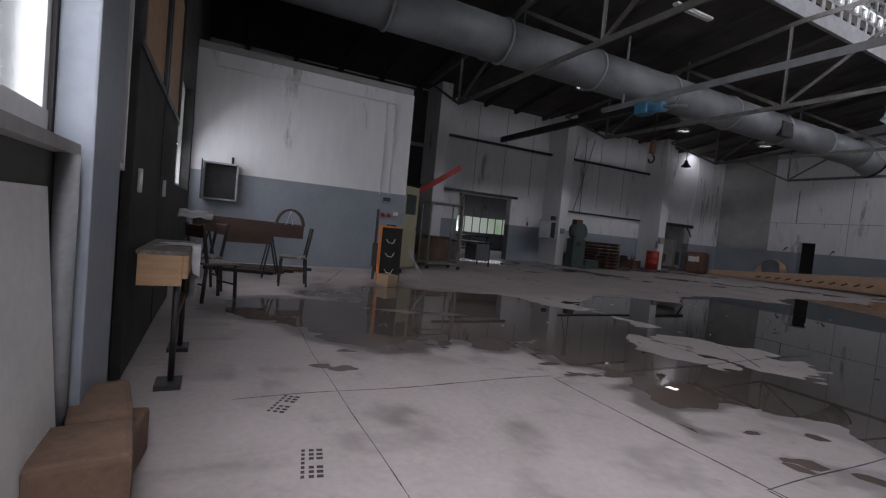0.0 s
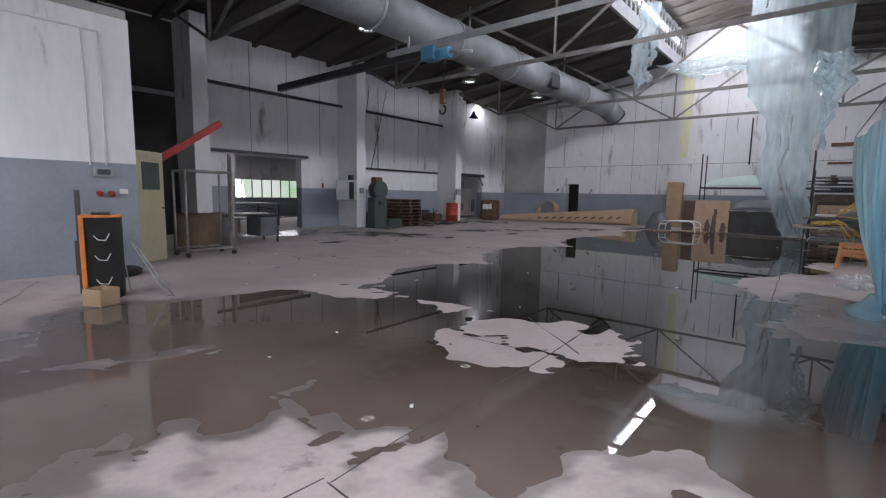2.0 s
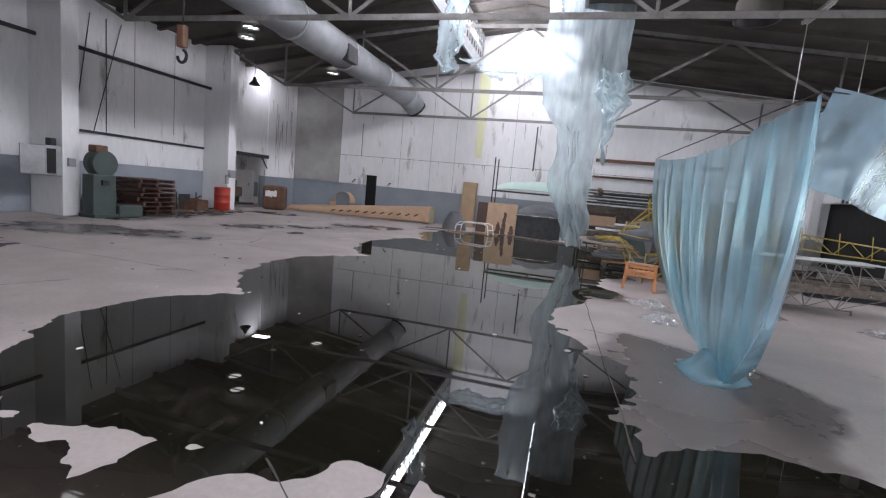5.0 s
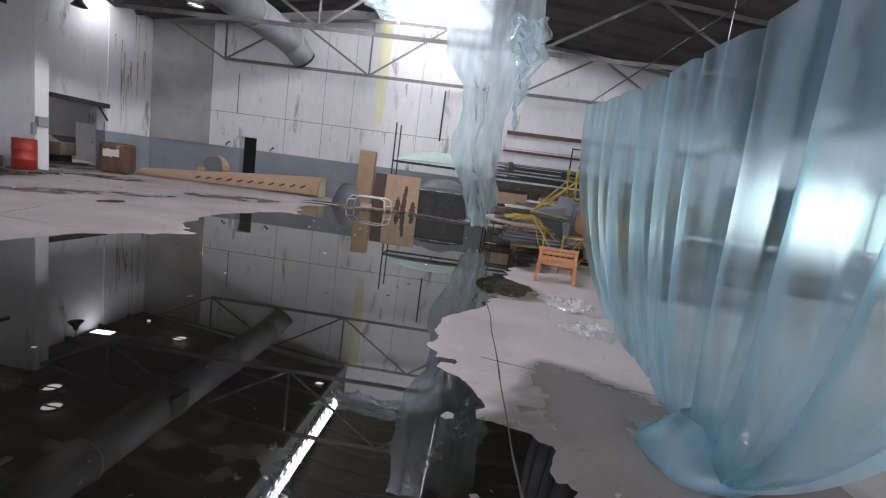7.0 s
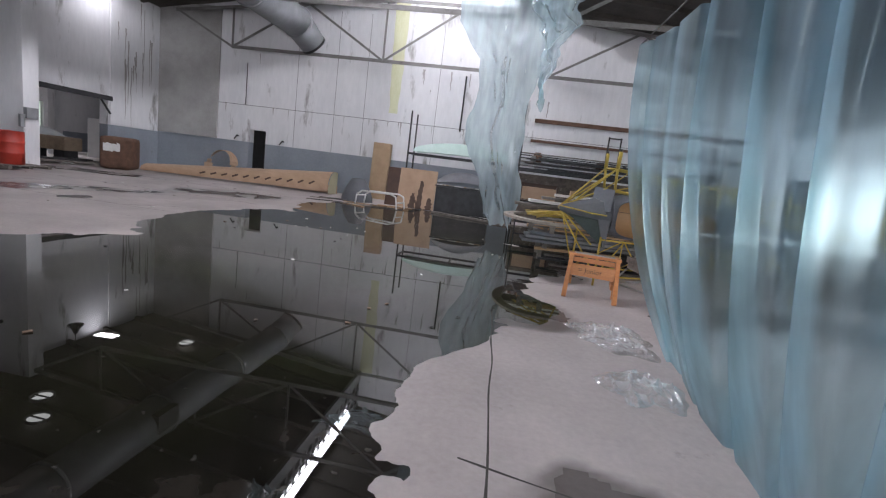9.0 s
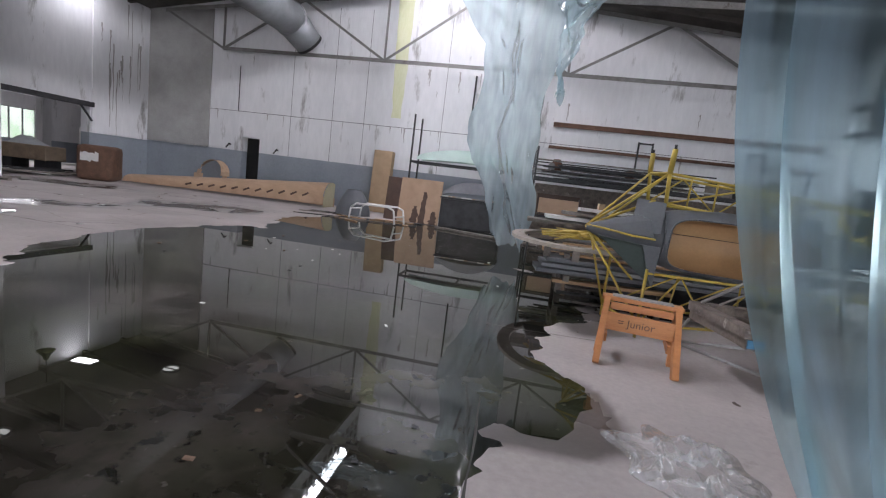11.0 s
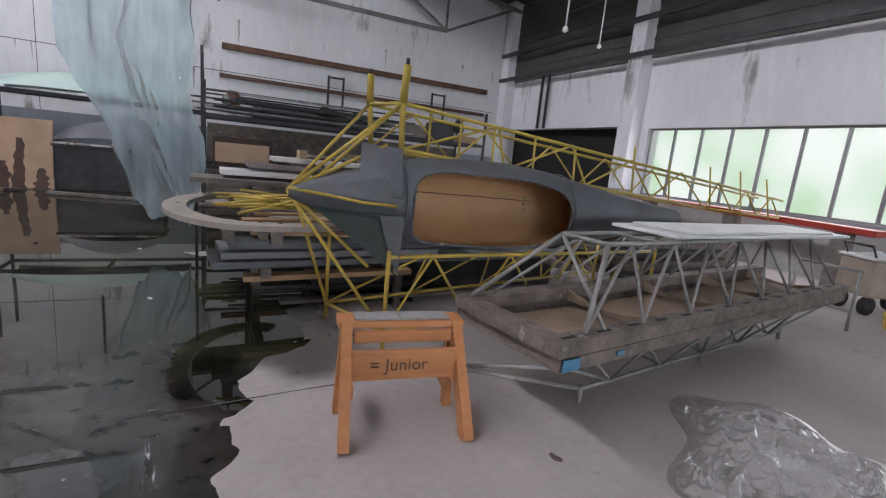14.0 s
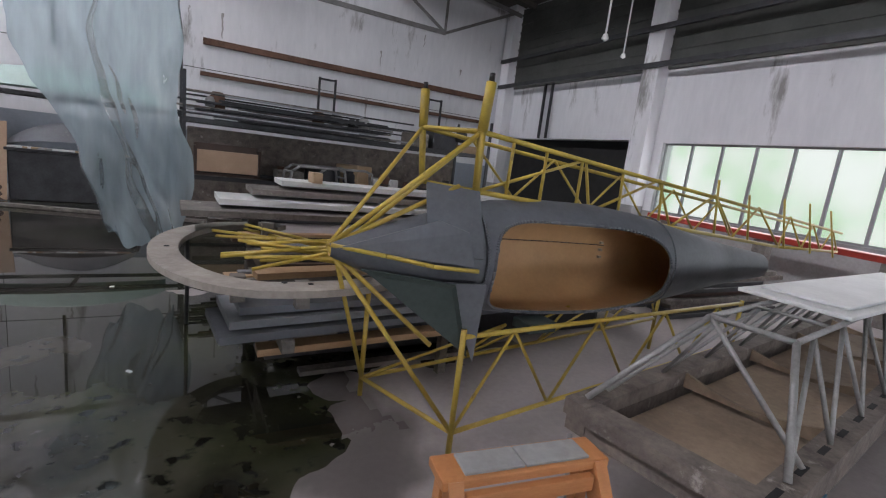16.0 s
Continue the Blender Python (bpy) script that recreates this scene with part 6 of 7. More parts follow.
for y, lean in ((17.0, 0.5), (17.6, 0.9), (18.0, 0.0)):
    tagged(link("conduit", T((LEFT + 0.03, y + lean, 5.9), (LEFT + 0.03, y, 2.45), 0.012, 6), M_DSTEEL), "thin dark conduit on the wall", "conduit", "wall conduits")
tagged(link("wall_rail", bar(bmesh.new(), (LEFT + 0.05, 16.4, 2.42), (LEFT + 0.05, 22.0, 2.42), 0.08, 0.08), M_DSTEEL), "dark steel rail along the wall", "rail")
tagged(link("door_track", bar(bmesh.new(), (LEFT + 0.06, 9.3, 2.68), (LEFT + 0.06, 14.4, 2.68), 0.1, 0.1), M_DSTEEL), "sliding door track above the opening", "rail")
tagged(link("wall_beam", bar(bmesh.new(), (LEFT + 0.12, 8.0, 4.2), (LEFT + 0.12, 10.4, 4.2), 0.12, 0.12), M_STEEL), "steel pipe stub on the wall", "pipe")
for y in (12.2, 13.6, 15.0, 19.0, 20.6):
    tagged(link("wall_seam", B(LEFT + 0.001, LEFT + 0.005, y - 0.008, y + 0.008, 2.75, 6.3), M_DARK), "joint between wall panels", "wall joint", kind="structure")
# things in the store room
t = thing("store_machine", pose(-19.0, 26.3, 0, 0, 0, 10), "brown lathe-like machine under a pale cover", "machine")
part("bed", B(-0.9, 0.9, -0.45, 0.45, 0.35, 0.85, bevel=0.04), M_DUSTY, t)
part("foot", B(-0.8, -0.4, -0.35, 0.35, 0, 0.349, bevel=0.02), M_DSTEEL, t)
part("foot", B(0.4, 0.8, -0.35, 0.35, 0, 0.349, bevel=0.02), M_DSTEEL, t)
part("cover", grid(bmesh.new(), 16, 10, lambda u, v: Vector((-0.7 + 1.1 * u, -0.4 + 0.8 * v, 0.86 + 0.3 * (1 + noise.noise((u * 3, v * 3, 2.0))) * math.sin(math.pi * u) * math.sin(math.pi * v)))), M_CLOTH, t, "crumpled pale cover")
for k, (x, y, h, m) in enumerate(((-20.4, 29.9, 1.75, M_WHITEP), (-19.5, 30.6, 1.7, M_WHITEP), (-18.3, 30.4, 1.45, M_HULL))):
    t = thing("metal_locker", pose(x, y, 0, 0, 0, 20), "tall painted metal locker in the store room", "locker", "store lockers")
    part("body", B(-0.4, 0.4, -0.25, 0.25, 0, h, bevel=0.01), m, t)
    part("door", B(-0.38, 0.38, -0.272, -0.252, 0.04, h - 0.04, bevel=0.006), m, t)
    part("handle", B(0.26, 0.29, -0.29, -0.272, h * 0.5, h * 0.5 + 0.12), M_DSTEEL, t)
rnd = random.Random(44)
for k in range(12):
    x, y, z = rnd.uniform(-18.6, -15.6), rnd.uniform(22.9, 25.0), 0.04 + 0.035 * (k % 4)
    plank("store_board", (x, y, z), (x + rnd.uniform(0.3, 0.9), y + rnd.uniform(0.8, 1.8), z), 0.22, 0.05, (M_WHITEP, M_DSTEEL, M_OLD, M_DSTEEL)[k % 4], "loose board in a heap by the store room", "boards by the store room")
# clutter seen through the wide opening
rnd = random.Random(9)
for k in range(16):
    a, b = Vector((-19.5 + 2 * rnd.random(), 11.8 + 2.6 * rnd.random(), 0.1 + 0.85 * rnd.random())), Vector((rnd.uniform(-0.8, 0.8), rnd.uniform(-1, 1), rnd.uniform(-0.1, 0.1)))
    plank("scrap_bar", a - b, a + b, 0.04, 0.03, (M_DSTEEL, M_RUST, M_STEEL)[k % 3], "bent scrap bar in a heap in the side room", "scrap heap")
t = thing("scrap_table", pose(-18.6, 13.0, 0), "dark steel table under scrap in the side room", "table")
part("top", B(-0.9, 0.9, -1.2, 1.2, 0.86, 0.9), M_DSTEEL, t)
for x in (-0.8, 0.8):
    for y in (-1.1, 1.1):
        part("leg", bar(bmesh.new(), (x, y, 0), (x, y, 0.86), 0.05, 0.05), M_DSTEEL, t)
part("shelf", B(-0.85, 0.85, -1.15, 1.15, 0.3, 0.33), M_DSTEEL, t)


# ---- bay beside the corner room ----
def cream_door():
    t = thing("cream_door", pose(-10.28, 6.93, 0.02, 0, 0, 127), "cream painted wooden door standing ajar", "door")
    part("leaf", B(0, 0.72, -0.02, 0.02, 0, 2.05, bevel=0.006), M_CREAM, t)
    part("glass", B(0.12, 0.6, -0.026, -0.0225, 1.35, 1.85), M_GREEN, t, "dull grey glass pane")
    part("handle", T((0.65, -0.02, 1.0), (0.65, -0.07, 1.0), 0.012), M_DSTEEL, t)


cream_door()


def trolley():
    t = thing("frame_trolley", pose(-10.9, 8.34, 0), "tall silver tubular trolley frame on castors", "trolley")
    for x in (-0.3, 0.3):
        for y in (-0.47, 0.47):
            part("post", T((x, y, 0.1), (x, y, 1.78), 0.025), M_SILVER, t)
            part("castor", T((x - 0.02, y, 0.05), (x + 0.02, y, 0.05), 0.05, 12), M_RUBBER, t)
    for z in (0.15, 1.76):
        for a, b in (((-0.3, -0.47), (0.3, -0.47)), ((-0.3, 0.47), (0.3, 0.47)), ((-0.3, -0.47), (-0.3, 0.47)), ((0.3, -0.47), (0.3, 0.47))):
            part("rail", T((*a, z), (*b, z), 0.024), M_SILVER, t)
    for x, z in ((0.3, 2.1), (0.22, 2.14)):
        part("upright_bar", bar(bmesh.new(), (x, 0.42, 0.12), (x, 0.45, z), 0.05, 0.03), M_OLD, t)


trolley()
bm = bmesh.new()
bar(bm, (-0.0, -0.7, -0.45), (0.0, 0.7, 0.5), 0.1, 0.13)
ob = link("red_beam", bm, M_RED)
ob.location = (-10.9, 8.05, 2.3)
tagged(ob, "red painted steel beam slanting over a trolley", "beam")
tagged(link("beam_post", bar(bmesh.new(), (-11.25, 7.4, 0), (-11.25, 7.4, 1.95), 0.1, 0.1), M_RUST), "rusty post under a red beam", "post")


def desk(x, y):
    t = thing("work_desk", pose(x, y, 0), "dark workshop desk with blue-grey drawer units", "desk")
    part("top", B(-0.4, 0.4, -0.85, 0.85, 0.72, 0.77, bevel=0.008), M_DSTEEL, t)
    for y0 in (-0.8, 0.3):
        d = part("drawer_unit", B(-0.36, 0.36, y0, y0 + 0.5, 0.18, 0.7, bevel=0.01), M_HULL, t)
        for z in (0.22, 0.4, 0.56):
            part("drawer_front", B(0.361, 0.375, y0 + 0.02, y0 + 0.48, z, z + 0.13, bevel=0.004), M_HULL, d)
    for x0 in (-0.36, 0.36):
        for y0 in (-0.8, 0.8):
            part("leg", bar(bmesh.new(), (x0, y0, 0), (x0, y0, 0.72), 0.04, 0.04), M_DSTEEL, t)


desk(-12.6, 10.0)
ob = link("metal_plate", B(-0.3, 0.3, -0.4, 0.4, 0, 0.02, bevel=0.004), M_WHITEP)
ob.matrix_world = pose(-12.6, 10.2, 0.775, 0, 0, 12)
tagged(ob, "pale metal plate lying on a desk", "plate")
bm = grid(bmesh.new(), 16, 8, lambda u, v: Vector((-11.7 + 0.25 * math.sin(math.pi * u), 8.0 + 1.1 * u, 0.02 + 0.85 * v)))
bmesh.ops.solidify(bm, geom=bm.faces[:], thickness=0.03)
tagged(link("curved_shell", bm, M_DUSTY), "brown curved plywood shell behind a trolley", "shell")


# ---- corner room's wall ----
def black_cabinet():
    t = thing("amplifier_cabinet", pose(-7.75, 5.78, 0, 0, 0, 72), "tall orange box with a black open front", "cabinet")
    part("side_panel", B(-0.22, -0.17, -0.17, 0.17, 0.02, 1.02, bevel=0.005), M_ORNG, t, "orange side panel")
    part("top_panel", B(-0.22, 0.2, -0.17, 0.17, 1.021, 1.05, bevel=0.005), M_ORNG, t, "orange top panel")
    part("back_panel", B(-0.168, 0.2, 0.14, 0.17, 0.02, 1.02), M_BLACK, t)
    part("side_panel", B(0.17, 0.2, -0.17, 0.138, 0.02, 1.02), M_BLACK, t)
    part("front_board", B(-0.168, 0.168, -0.15, -0.13, 0.0, 1.02), M_BLACK, t)
    for z in (0.25, 0.55, 0.8):
        bm = bmesh.new()
        chain(bm, [(-0.08, -0.15, z), (-0.04, -0.19, z - 0.05), (0.04, -0.19, z - 0.06), (0.08, -0.15, z + 0.02)], 0.006, 5)
        part("loose_wire", bm, M_WHITEP, t, "loose pale wire")
    part("lid_clutter", B(-0.1, 0.08, -0.1, 0.1, 1.051, 1.08, bevel=0.01), M_DSTEEL, t)


black_cabinet()
t = thing("cardboard_box", pose(-7.3, 5.62, 0.0, 0, 0, 24), "small open cardboard box on the floor", "box")
for x0, x1, y0, y1 in ((-0.14, 0.14, -0.12, -0.11), (-0.14, 0.14, 0.11, 0.12), (-0.14, -0.13, -0.109, 0.109), (0.13, 0.14, -0.109, 0.109)):
    part("side", B(x0, x1, y0, y1, 0, 0.2), M_CARD, t)
part("bottom", B(-0.129, 0.129, -0.109, 0.109, 0.0, 0.01), M_CARD, t)
t = thing("iron_bar", pose(-8.15, 5.62, 0), "dark iron bar leaning by an orange box", "bar")
part("shaft", bar(bmesh.new(), (0, 0, 0), (-0.05, 0.02, 1.35), 0.05, 0.05), M_DSTEEL, t)
part("collar", bar(bmesh.new(), (0, 0, 0.25), (-0.02, 0.005, 0.7), 0.1, 0.08), M_DSTEEL, t)
for a, b in (((-7.95, 6.1, 0.0), (-8.1, 6.05, 0.75)), ((-7.15, 6.36, 0.0), (-7.55, 6.06, 0.7)), ((-7.05, 6.26, 0.01), (-7.5, 6.01, 0.72))):
    a, b = Vector(a), Vector(b)
    ob = link("thin_rod", T((0, 0, 0), b - a, 0.009, 6), M_STEEL)
    ob.location = a
    tagged(ob, "thin metal rod leaning by a box", "rod", "leaning rods")


def tyre(x, y):
    t = thing("old_tyre", pose(x, y, 0.0), "flat black rubber tyre lying at the wall", "tyre")
    part("tread", lathe(bmesh.new(), [(0.17, 0.01), (0.27, 0.0), (0.31, 0.03), (0.31, 0.09), (0.27, 0.12), (0.17, 0.11), (0.17, 0.01)], 28), M_RUBBER, t)


tyre(-9.35, 6.35)


def junction(y, z):
    t = thing("wall_meter", pose(-9.95, y, z), "small grey meter box on the wall", "meter")
    part("case", B(0, 0.09, -0.13, 0.13, 0, 0.15, bevel=0.01), M_STEEL, t)
    part("dial", B(0.091, 0.094, -0.09, 0.09, 0.03, 0.12), M_GREEN, t)


junction(6.36, 1.57)
for y, mt, lb in ((6.3, M_RED, "round red socket on the wall"), (6.46, M_RED, "round red socket on the wall")):
    t = thing("wall_socket", pose(-9.95, y, 1.3), lb, "socket", "red sockets")
    part("plug_face", T((0, 0, 0), (0.08, 0, -0.02), 0.045, 16), mt, t)
    part("plug", T((0.081, 0, -0.02), (0.11, 0, -0.03), 0.024, 12), M_RUST, t)
t = thing("wall_socket", pose(-9.95, 6.64, 1.33), "small white switch on the wall", "switch")
part("plate", B(0, 0.03, -0.06, 0.06, -0.04, 0.04, bevel=0.006), M_WHITEP, t)
for y in (6.2, 6.42):
    tagged(link("wall_conduit", T((-9.935, y, 1.75), (-9.935, y, 3.85), 0.012, 6), M_WHITEP), "white conduit down the partition wall", "conduit", "partition conduits")
tagged(link("wall_conduit", T((-9.935, 2.7, 3.86), (-9.935, 6.42, 3.86), 0.012, 6), M_WHITEP), "white conduit along the partition wall", "conduit", "partition conduits")


def open_box():
    t = thing("wall_cupboard", pose(-9.95, 2.87, 1.24), "shallow open steel cupboard on the wall", "cupboard")
    part("back", B(0.005, 0.02, -0.31, 0.31, 0, 0.73), M_DSTEEL, t)
    for y0, y1, z0, z1 in ((-0.31, 0.31, 0, 0.03), (-0.31, 0.31, 0.7, 0.73), (-0.31, -0.28, 0.03, 0.7), (0.28, 0.31, 0.03, 0.7)):
        part("rim", B(0.021, 0.26, y0, y1, z0, z1), M_STEEL, t)
    part("door", B(0.26, 0.62, -0.335, -0.315, 0, 0.73), M_DSTEEL, t)
    part("bottle", T((0.1, 0.2, 0.731), (0.1, 0.2, 0.87), 0.025, 10), M_BLACK, t)


open_box()


def chair(m, label):
    t = thing("chair", m, label, "chair", "old chairs")
    part("seat", B(-0.2, 0.2, -0.2, 0.2, 0.43, 0.46, bevel=0.01), M_OLD, t, "pale worn seat")
    for x in (-0.18, 0.18):
        part("leg", bar(bmesh.new(), (x, 0.19, 0), (x, 0.17, 0.43), 0.03, 0.03), M_DSTEEL, t)
        part("leg", bar(bmesh.new(), (x, -0.21, 0), (x, -0.18, 0.43), 0.03, 0.03), M_DSTEEL, t)
        part("back_post", bar(bmesh.new(), (x, -0.18, 0.46), (x, -0.25, 0.9), 0.03, 0.03), M_DSTEEL, t)
    part("backrest", B(-0.2, 0.2, -0.25, -0.23, 0.74, 0.88, bevel=0.006), M_BROWN, t)
    for y in (-0.18, 0.17):
        part("stretcher", bar(bmesh.new(), (-0.17, y, 0.2), (0.17, y, 0.2), 0.02, 0.02), M_DSTEEL, t)
    return t


chair(pose(-7.05, 3.95, 0, 0, 0, 175), "old wooden chair with a pale seat")
chair(pose(-5.7, 2.85, 0, 0, 0, 30), "old dark wooden chair beside the window wall")
chair(pose(-6.4, 2.7, 0, 0, 0, 200), "old dark wooden chair beside the window wall")


def fuselage_half():
    t = thing("fuselage_half", pose(-8.0, 0, 0), "brown lacquered half fuselage frame on trestles", "fuselage frame")
    part("side_board", bar(bmesh.new(), (0.2, 2.55, 0.82), (0.2, 4.2, 0.80), 0.05, 0.22), M_BROWN, t)
    part("side_board", bar(bmesh.new(), (-0.2, 2.5, 0.86), (-0.2, 4.2, 0.82), 0.05, 0.2), M_BROWN, t)
    part("floor_board", bar(bmesh.new(), (0, 2.5, 0.72), (0, 4.15, 0.72), 0.36, 0.02), M_BROWN, t)
    part("keel_box", bar(bmesh.new(), (0.05, 3.0, 0.63), (0.05, 3.7, 0.63), 0.3, 0.14), M_BROWN, t)
    bm = bmesh.new()
    for k in range(16):
        a, b = math.pi * k / 16, math.pi * (k + 1) / 16
        bar(bm, (0.2, 3.97 - 0.22 * math.cos(a), 0.9 + 0.27 * math.sin(a)), (0.2, 3.97 - 0.22 * math.cos(b), 0.9 + 0.27 * math.sin(b)), 0.16, 0.035)
    part("arch_former", bm, M_BROWN, t, "arched brown former")
    for y in (3.9, 4.02):
        part("spoke", T((0.2, y, 0.9), (0.2, 3.97, 1.15), 0.007, 6), M_WHITEP, t)
    bm = grid(bmesh.new(), 14, 10, lambda u, v: Vector((-0.35 + 0.7 * u, 2.2 + 0.6 * v, 0.9 + 0.12 * math.sin(math.pi * u) + 0.05 * noise.noise((u * 5, v * 5, 1)))))
    part("cover_cloth", bm, M_DSTEEL, t, "dark cover thrown over the end")
    for y in (2.75, 3.7):
        for x in (-0.25, 0.25):
            part("trestle_leg", T((x, y - 0.12, 0), (x * 0.7, y, 0.72), 0.014), M_DSTEEL, t)
            part("trestle_leg", T((x, y + 0.16, 0), (x * 0.7, y, 0.72), 0.014), M_DSTEEL, t)


fuselage_half()
for k in range(5):
    plank("floor_pipe", (-9.3 + 0.18 * k, 2.7, 0.04), (-8.9 + 0.2 * k, 4.6 - 0.2 * k, 0.04), 0.06, 0.06, (M_DSTEEL, M_RUST)[k % 2], "dark pipe lying on the floor", "pipes on the floor")


# ---- near wall ----
def side_table():
    t = thing("side_table", pose(-3.2, 2.6, 0), "narrow wooden work table against the wall", "table")
    part("top", B(-0.47, 0.47, -0.15, 0.12, 0.80, 0.825, bevel=0.004), M_OLD, t)
    part("apron", B(-0.45, 0.45, 0.085, 0.115, 0.66, 0.799, bevel=0.004), M_WOOD, t)
    part("apron_end", B(-0.47, -0.435, -0.14, 0.084, 0.66, 0.799), M_WOOD, t)
    part("apron_end", B(0.435, 0.47, -0.14, 0.084, 0.62, 0.799), M_WOOD, t)
    for x in (-0.4, 0.4):
        part("leg", T((x, 0.06, 0.03), (x, 0.06, 0.66), 0.018), M_DSTEEL, t)
        part("foot", B(x - 0.09, x + 0.09, -0.02, 0.12, 0, 0.03), M_DSTEEL, t)
    part("shelf_rail", bar(bmesh.new(), (-0.4, 0.06, 0.42), (0.4, 0.06, 0.42), 0.03, 0.05), M_RUST, t)


side_table()
bm = grid(bmesh.new(), 14, 18, lambda u, v: Vector((-3.3 + 0.24 * u + 0.03 * noise.noise((u * 4, v * 4, 3)), 2.54 + min(v, 0.45) * 0.42 + 0.02 * folds(u, v, 9, 2.0), 0.832 + 0.02 * abs(noise.noise((u * 5, v * 5, 1))) - (max(0, v - 0.45) * 0.5 * (1 + 0.35 * math.sin(u * 5))))))
tagged(link("white_rag", bm, M_CLOTH), "white rag hanging over the table edge", "rag")
for x, y, w, d, h, rz in ((-1.38, 2.52, 0.30, 0.26, 0.34, 8), (-1.80, 2.50, 0.40, 0.24, 0.20, -6), (-1.78, 2.49, 0.36, 0.2, 0.13, 10)):
    z = 0.0 if h != 0.13 else 0.202
    ob = link("stone_block", B(-w / 2, w / 2, -d / 2, d / 2, 0, h, bevel=0.02), M_BRICK)
    ob.matrix_world = pose(x, y, z, 0, 0, rz)
    tagged(ob, "rough brown building block on the floor", "block", "building blocks")
ob = link("grey_board", B(-0.55, 0.35, -0.012, 0.012, 0, 1.12, bevel=0.004), M_WHITEP)
ob.matrix_world = pose(-1.98 + 0.98, NEAR + 0.1, 0.004, 4, 0, 0)
tagged(ob, "pale grey board leaning on the near wall", "board")
tagged(link("down_pipe", T((-1.64, NEAR + 0.06, 0.02), (-1.64, NEAR + 0.06, 1.24), 0.035, 14), M_STEEL), "grey painted pipe beside the pilaster", "pipe")


def gate_leaf(x0, x1, label):
    t = thing("gate_leaf", pose(0, NEAR, 0), label, "gate", "gate leaves")
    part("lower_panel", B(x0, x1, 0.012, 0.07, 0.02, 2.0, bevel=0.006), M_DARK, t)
    part("upper_panel", B(x0 + 0.08, x1 - 0.08, 0.03, 0.06, 2.06, 3.3, bevel=0.006), M_WOOD, t, "brown upper panel")
    part("frame_rail", B(x0, x1, 0.012, 0.08, 2.001, 2.055), M_DSTEEL, t)
    for x in (x0, x1 - 0.07):
        part("stile", B(x, x + 0.07, 0.012, 0.085, 2.056, 3.4), M_DSTEEL, t)
    part("handle", B(x1 - 0.18, x1 - 0.16, 0.072, 0.1, 1.15, 1.3, bevel=0.008), M_WHITEP, t, "pale handle")


gate_leaf(-4.3, -2.9, "dark sooty gate leaf with a brown upper panel")
gate_leaf(-5.8, -4.36, "dark sooty gate leaf with a brown upper panel")
t = thing("ladder_frame", pose(-2.4, NEAR + 0.06, 1.25), "tall narrow white frame fixed beside the pilaster", "frame")
for x in (-0.18, 0.12):
    part("stile", bar(bmesh.new(), (x, 0, 0), (x, 0, 2.3), 0.04, 0.03), M_WHITEP, t)
part("rail", bar(bmesh.new(), (-0.16, 0, 0.02), (0.1, 0, 0.02), 0.03, 0.03), M_WHITEP, t)


# ---- window side of the hall ----
def trestle_table(m, w, d, h, label):
    t = thing("steel_table", m, label, "table", "steel tables")
    part("top", B(-w / 2, w / 2, -d / 2, d / 2, h - 0.04, h, bevel=0.006), M_OLD, t)
    for x in (-w / 2 + 0.1, w / 2 - 0.1):
        for s in (-1, 1):
            part("leg", T((x, s * d / 2 * 0.9, 0), (x, s * d / 2 * 0.35, h - 0.04), 0.014), M_DSTEEL, t)
            part("leg", T((x + 0.12, s * d / 2 * 0.9, 0), (x - 0.05, s * d / 2 * 0.35, h - 0.04), 0.014), M_DSTEEL, t)
        part("brace", T((x, -d / 2 * 0.6, h * 0.45), (x, d / 2 * 0.6, h * 0.45), 0.012), M_DSTEEL, t)
    return t


trestle_table(pose(2.0, 11.7, 0, 0, 0, 68), 1.9, 0.6, 0.85, "steel-legged table with a dusty board top")
trestle_table(pose(5.5, 14.95, 0, 0, 0, 78), 1.5, 0.6, 0.75, "steel-legged table with a dusty board top")
t = thing("tool_chest", pose(5.5, 15.0, 0.75, 0, 0, 78), "dark flat steel chest lying on a table", "tool chest")
part("body", B(-0.6, 0.62, -0.24, 0.24, 0, 0.13, bevel=0.012), M_DSTEEL, t)
part("lid", B(-0.61, 0.63, -0.25, 0.25, 0.132, 0.165, bevel=0.008), M_RUST, t)
part("spindle", T((0.42, 0.0, 0.165), (0.42, 0.0, 0.4), 0.02, 10, 0.008), M_DSTEEL, t)
part("rail", T((-0.6, 0.2, 0.26), (0.62, 0.2, 0.26), 0.012), M_DSTEEL, t)
for x in (-0.5, 0.1, 0.55):
    part("rail_post", T((x, 0.2, 0.165), (x, 0.2, 0.26), 0.01), M_DSTEEL, t)
t = thing("hand_truck", pose(5.5, 16.72, 0, 0, 0, 20), "black hand truck with a dark tray on yellow wheels", "hand truck")
for x in (-0.16, 0.16):
    part("post", T((x, -0.05, 0.12), (x * 1.2, 0.1, 0.98), 0.018), M_DSTEEL, t)
    w = part("wheel", lathe(bmesh.new(), [(0.05, -0.02), (0.085, -0.022), (0.085, 0.022), (0.05, 0.02)], 20, pose(x * 1.4, -0.02, 0.085, 90, 0, 90)), M_YELLOW, t)
    part("hub", T((x * 1.4 - 0.028, -0.02, 0.085), (x * 1.4 + 0.028, -0.02, 0.085), 0.05, 14), M_DSTEEL, w, "dark wheel hub")
part("tray", B(-0.36, 0.38, -0.14, 0.22, 0.98, 1.02, bevel=0.012), M_DSTEEL, t)
part("toe_plate", B(-0.25, 0.25, -0.3, 0.0, 0.0, 0.012), M_DSTEEL, t)
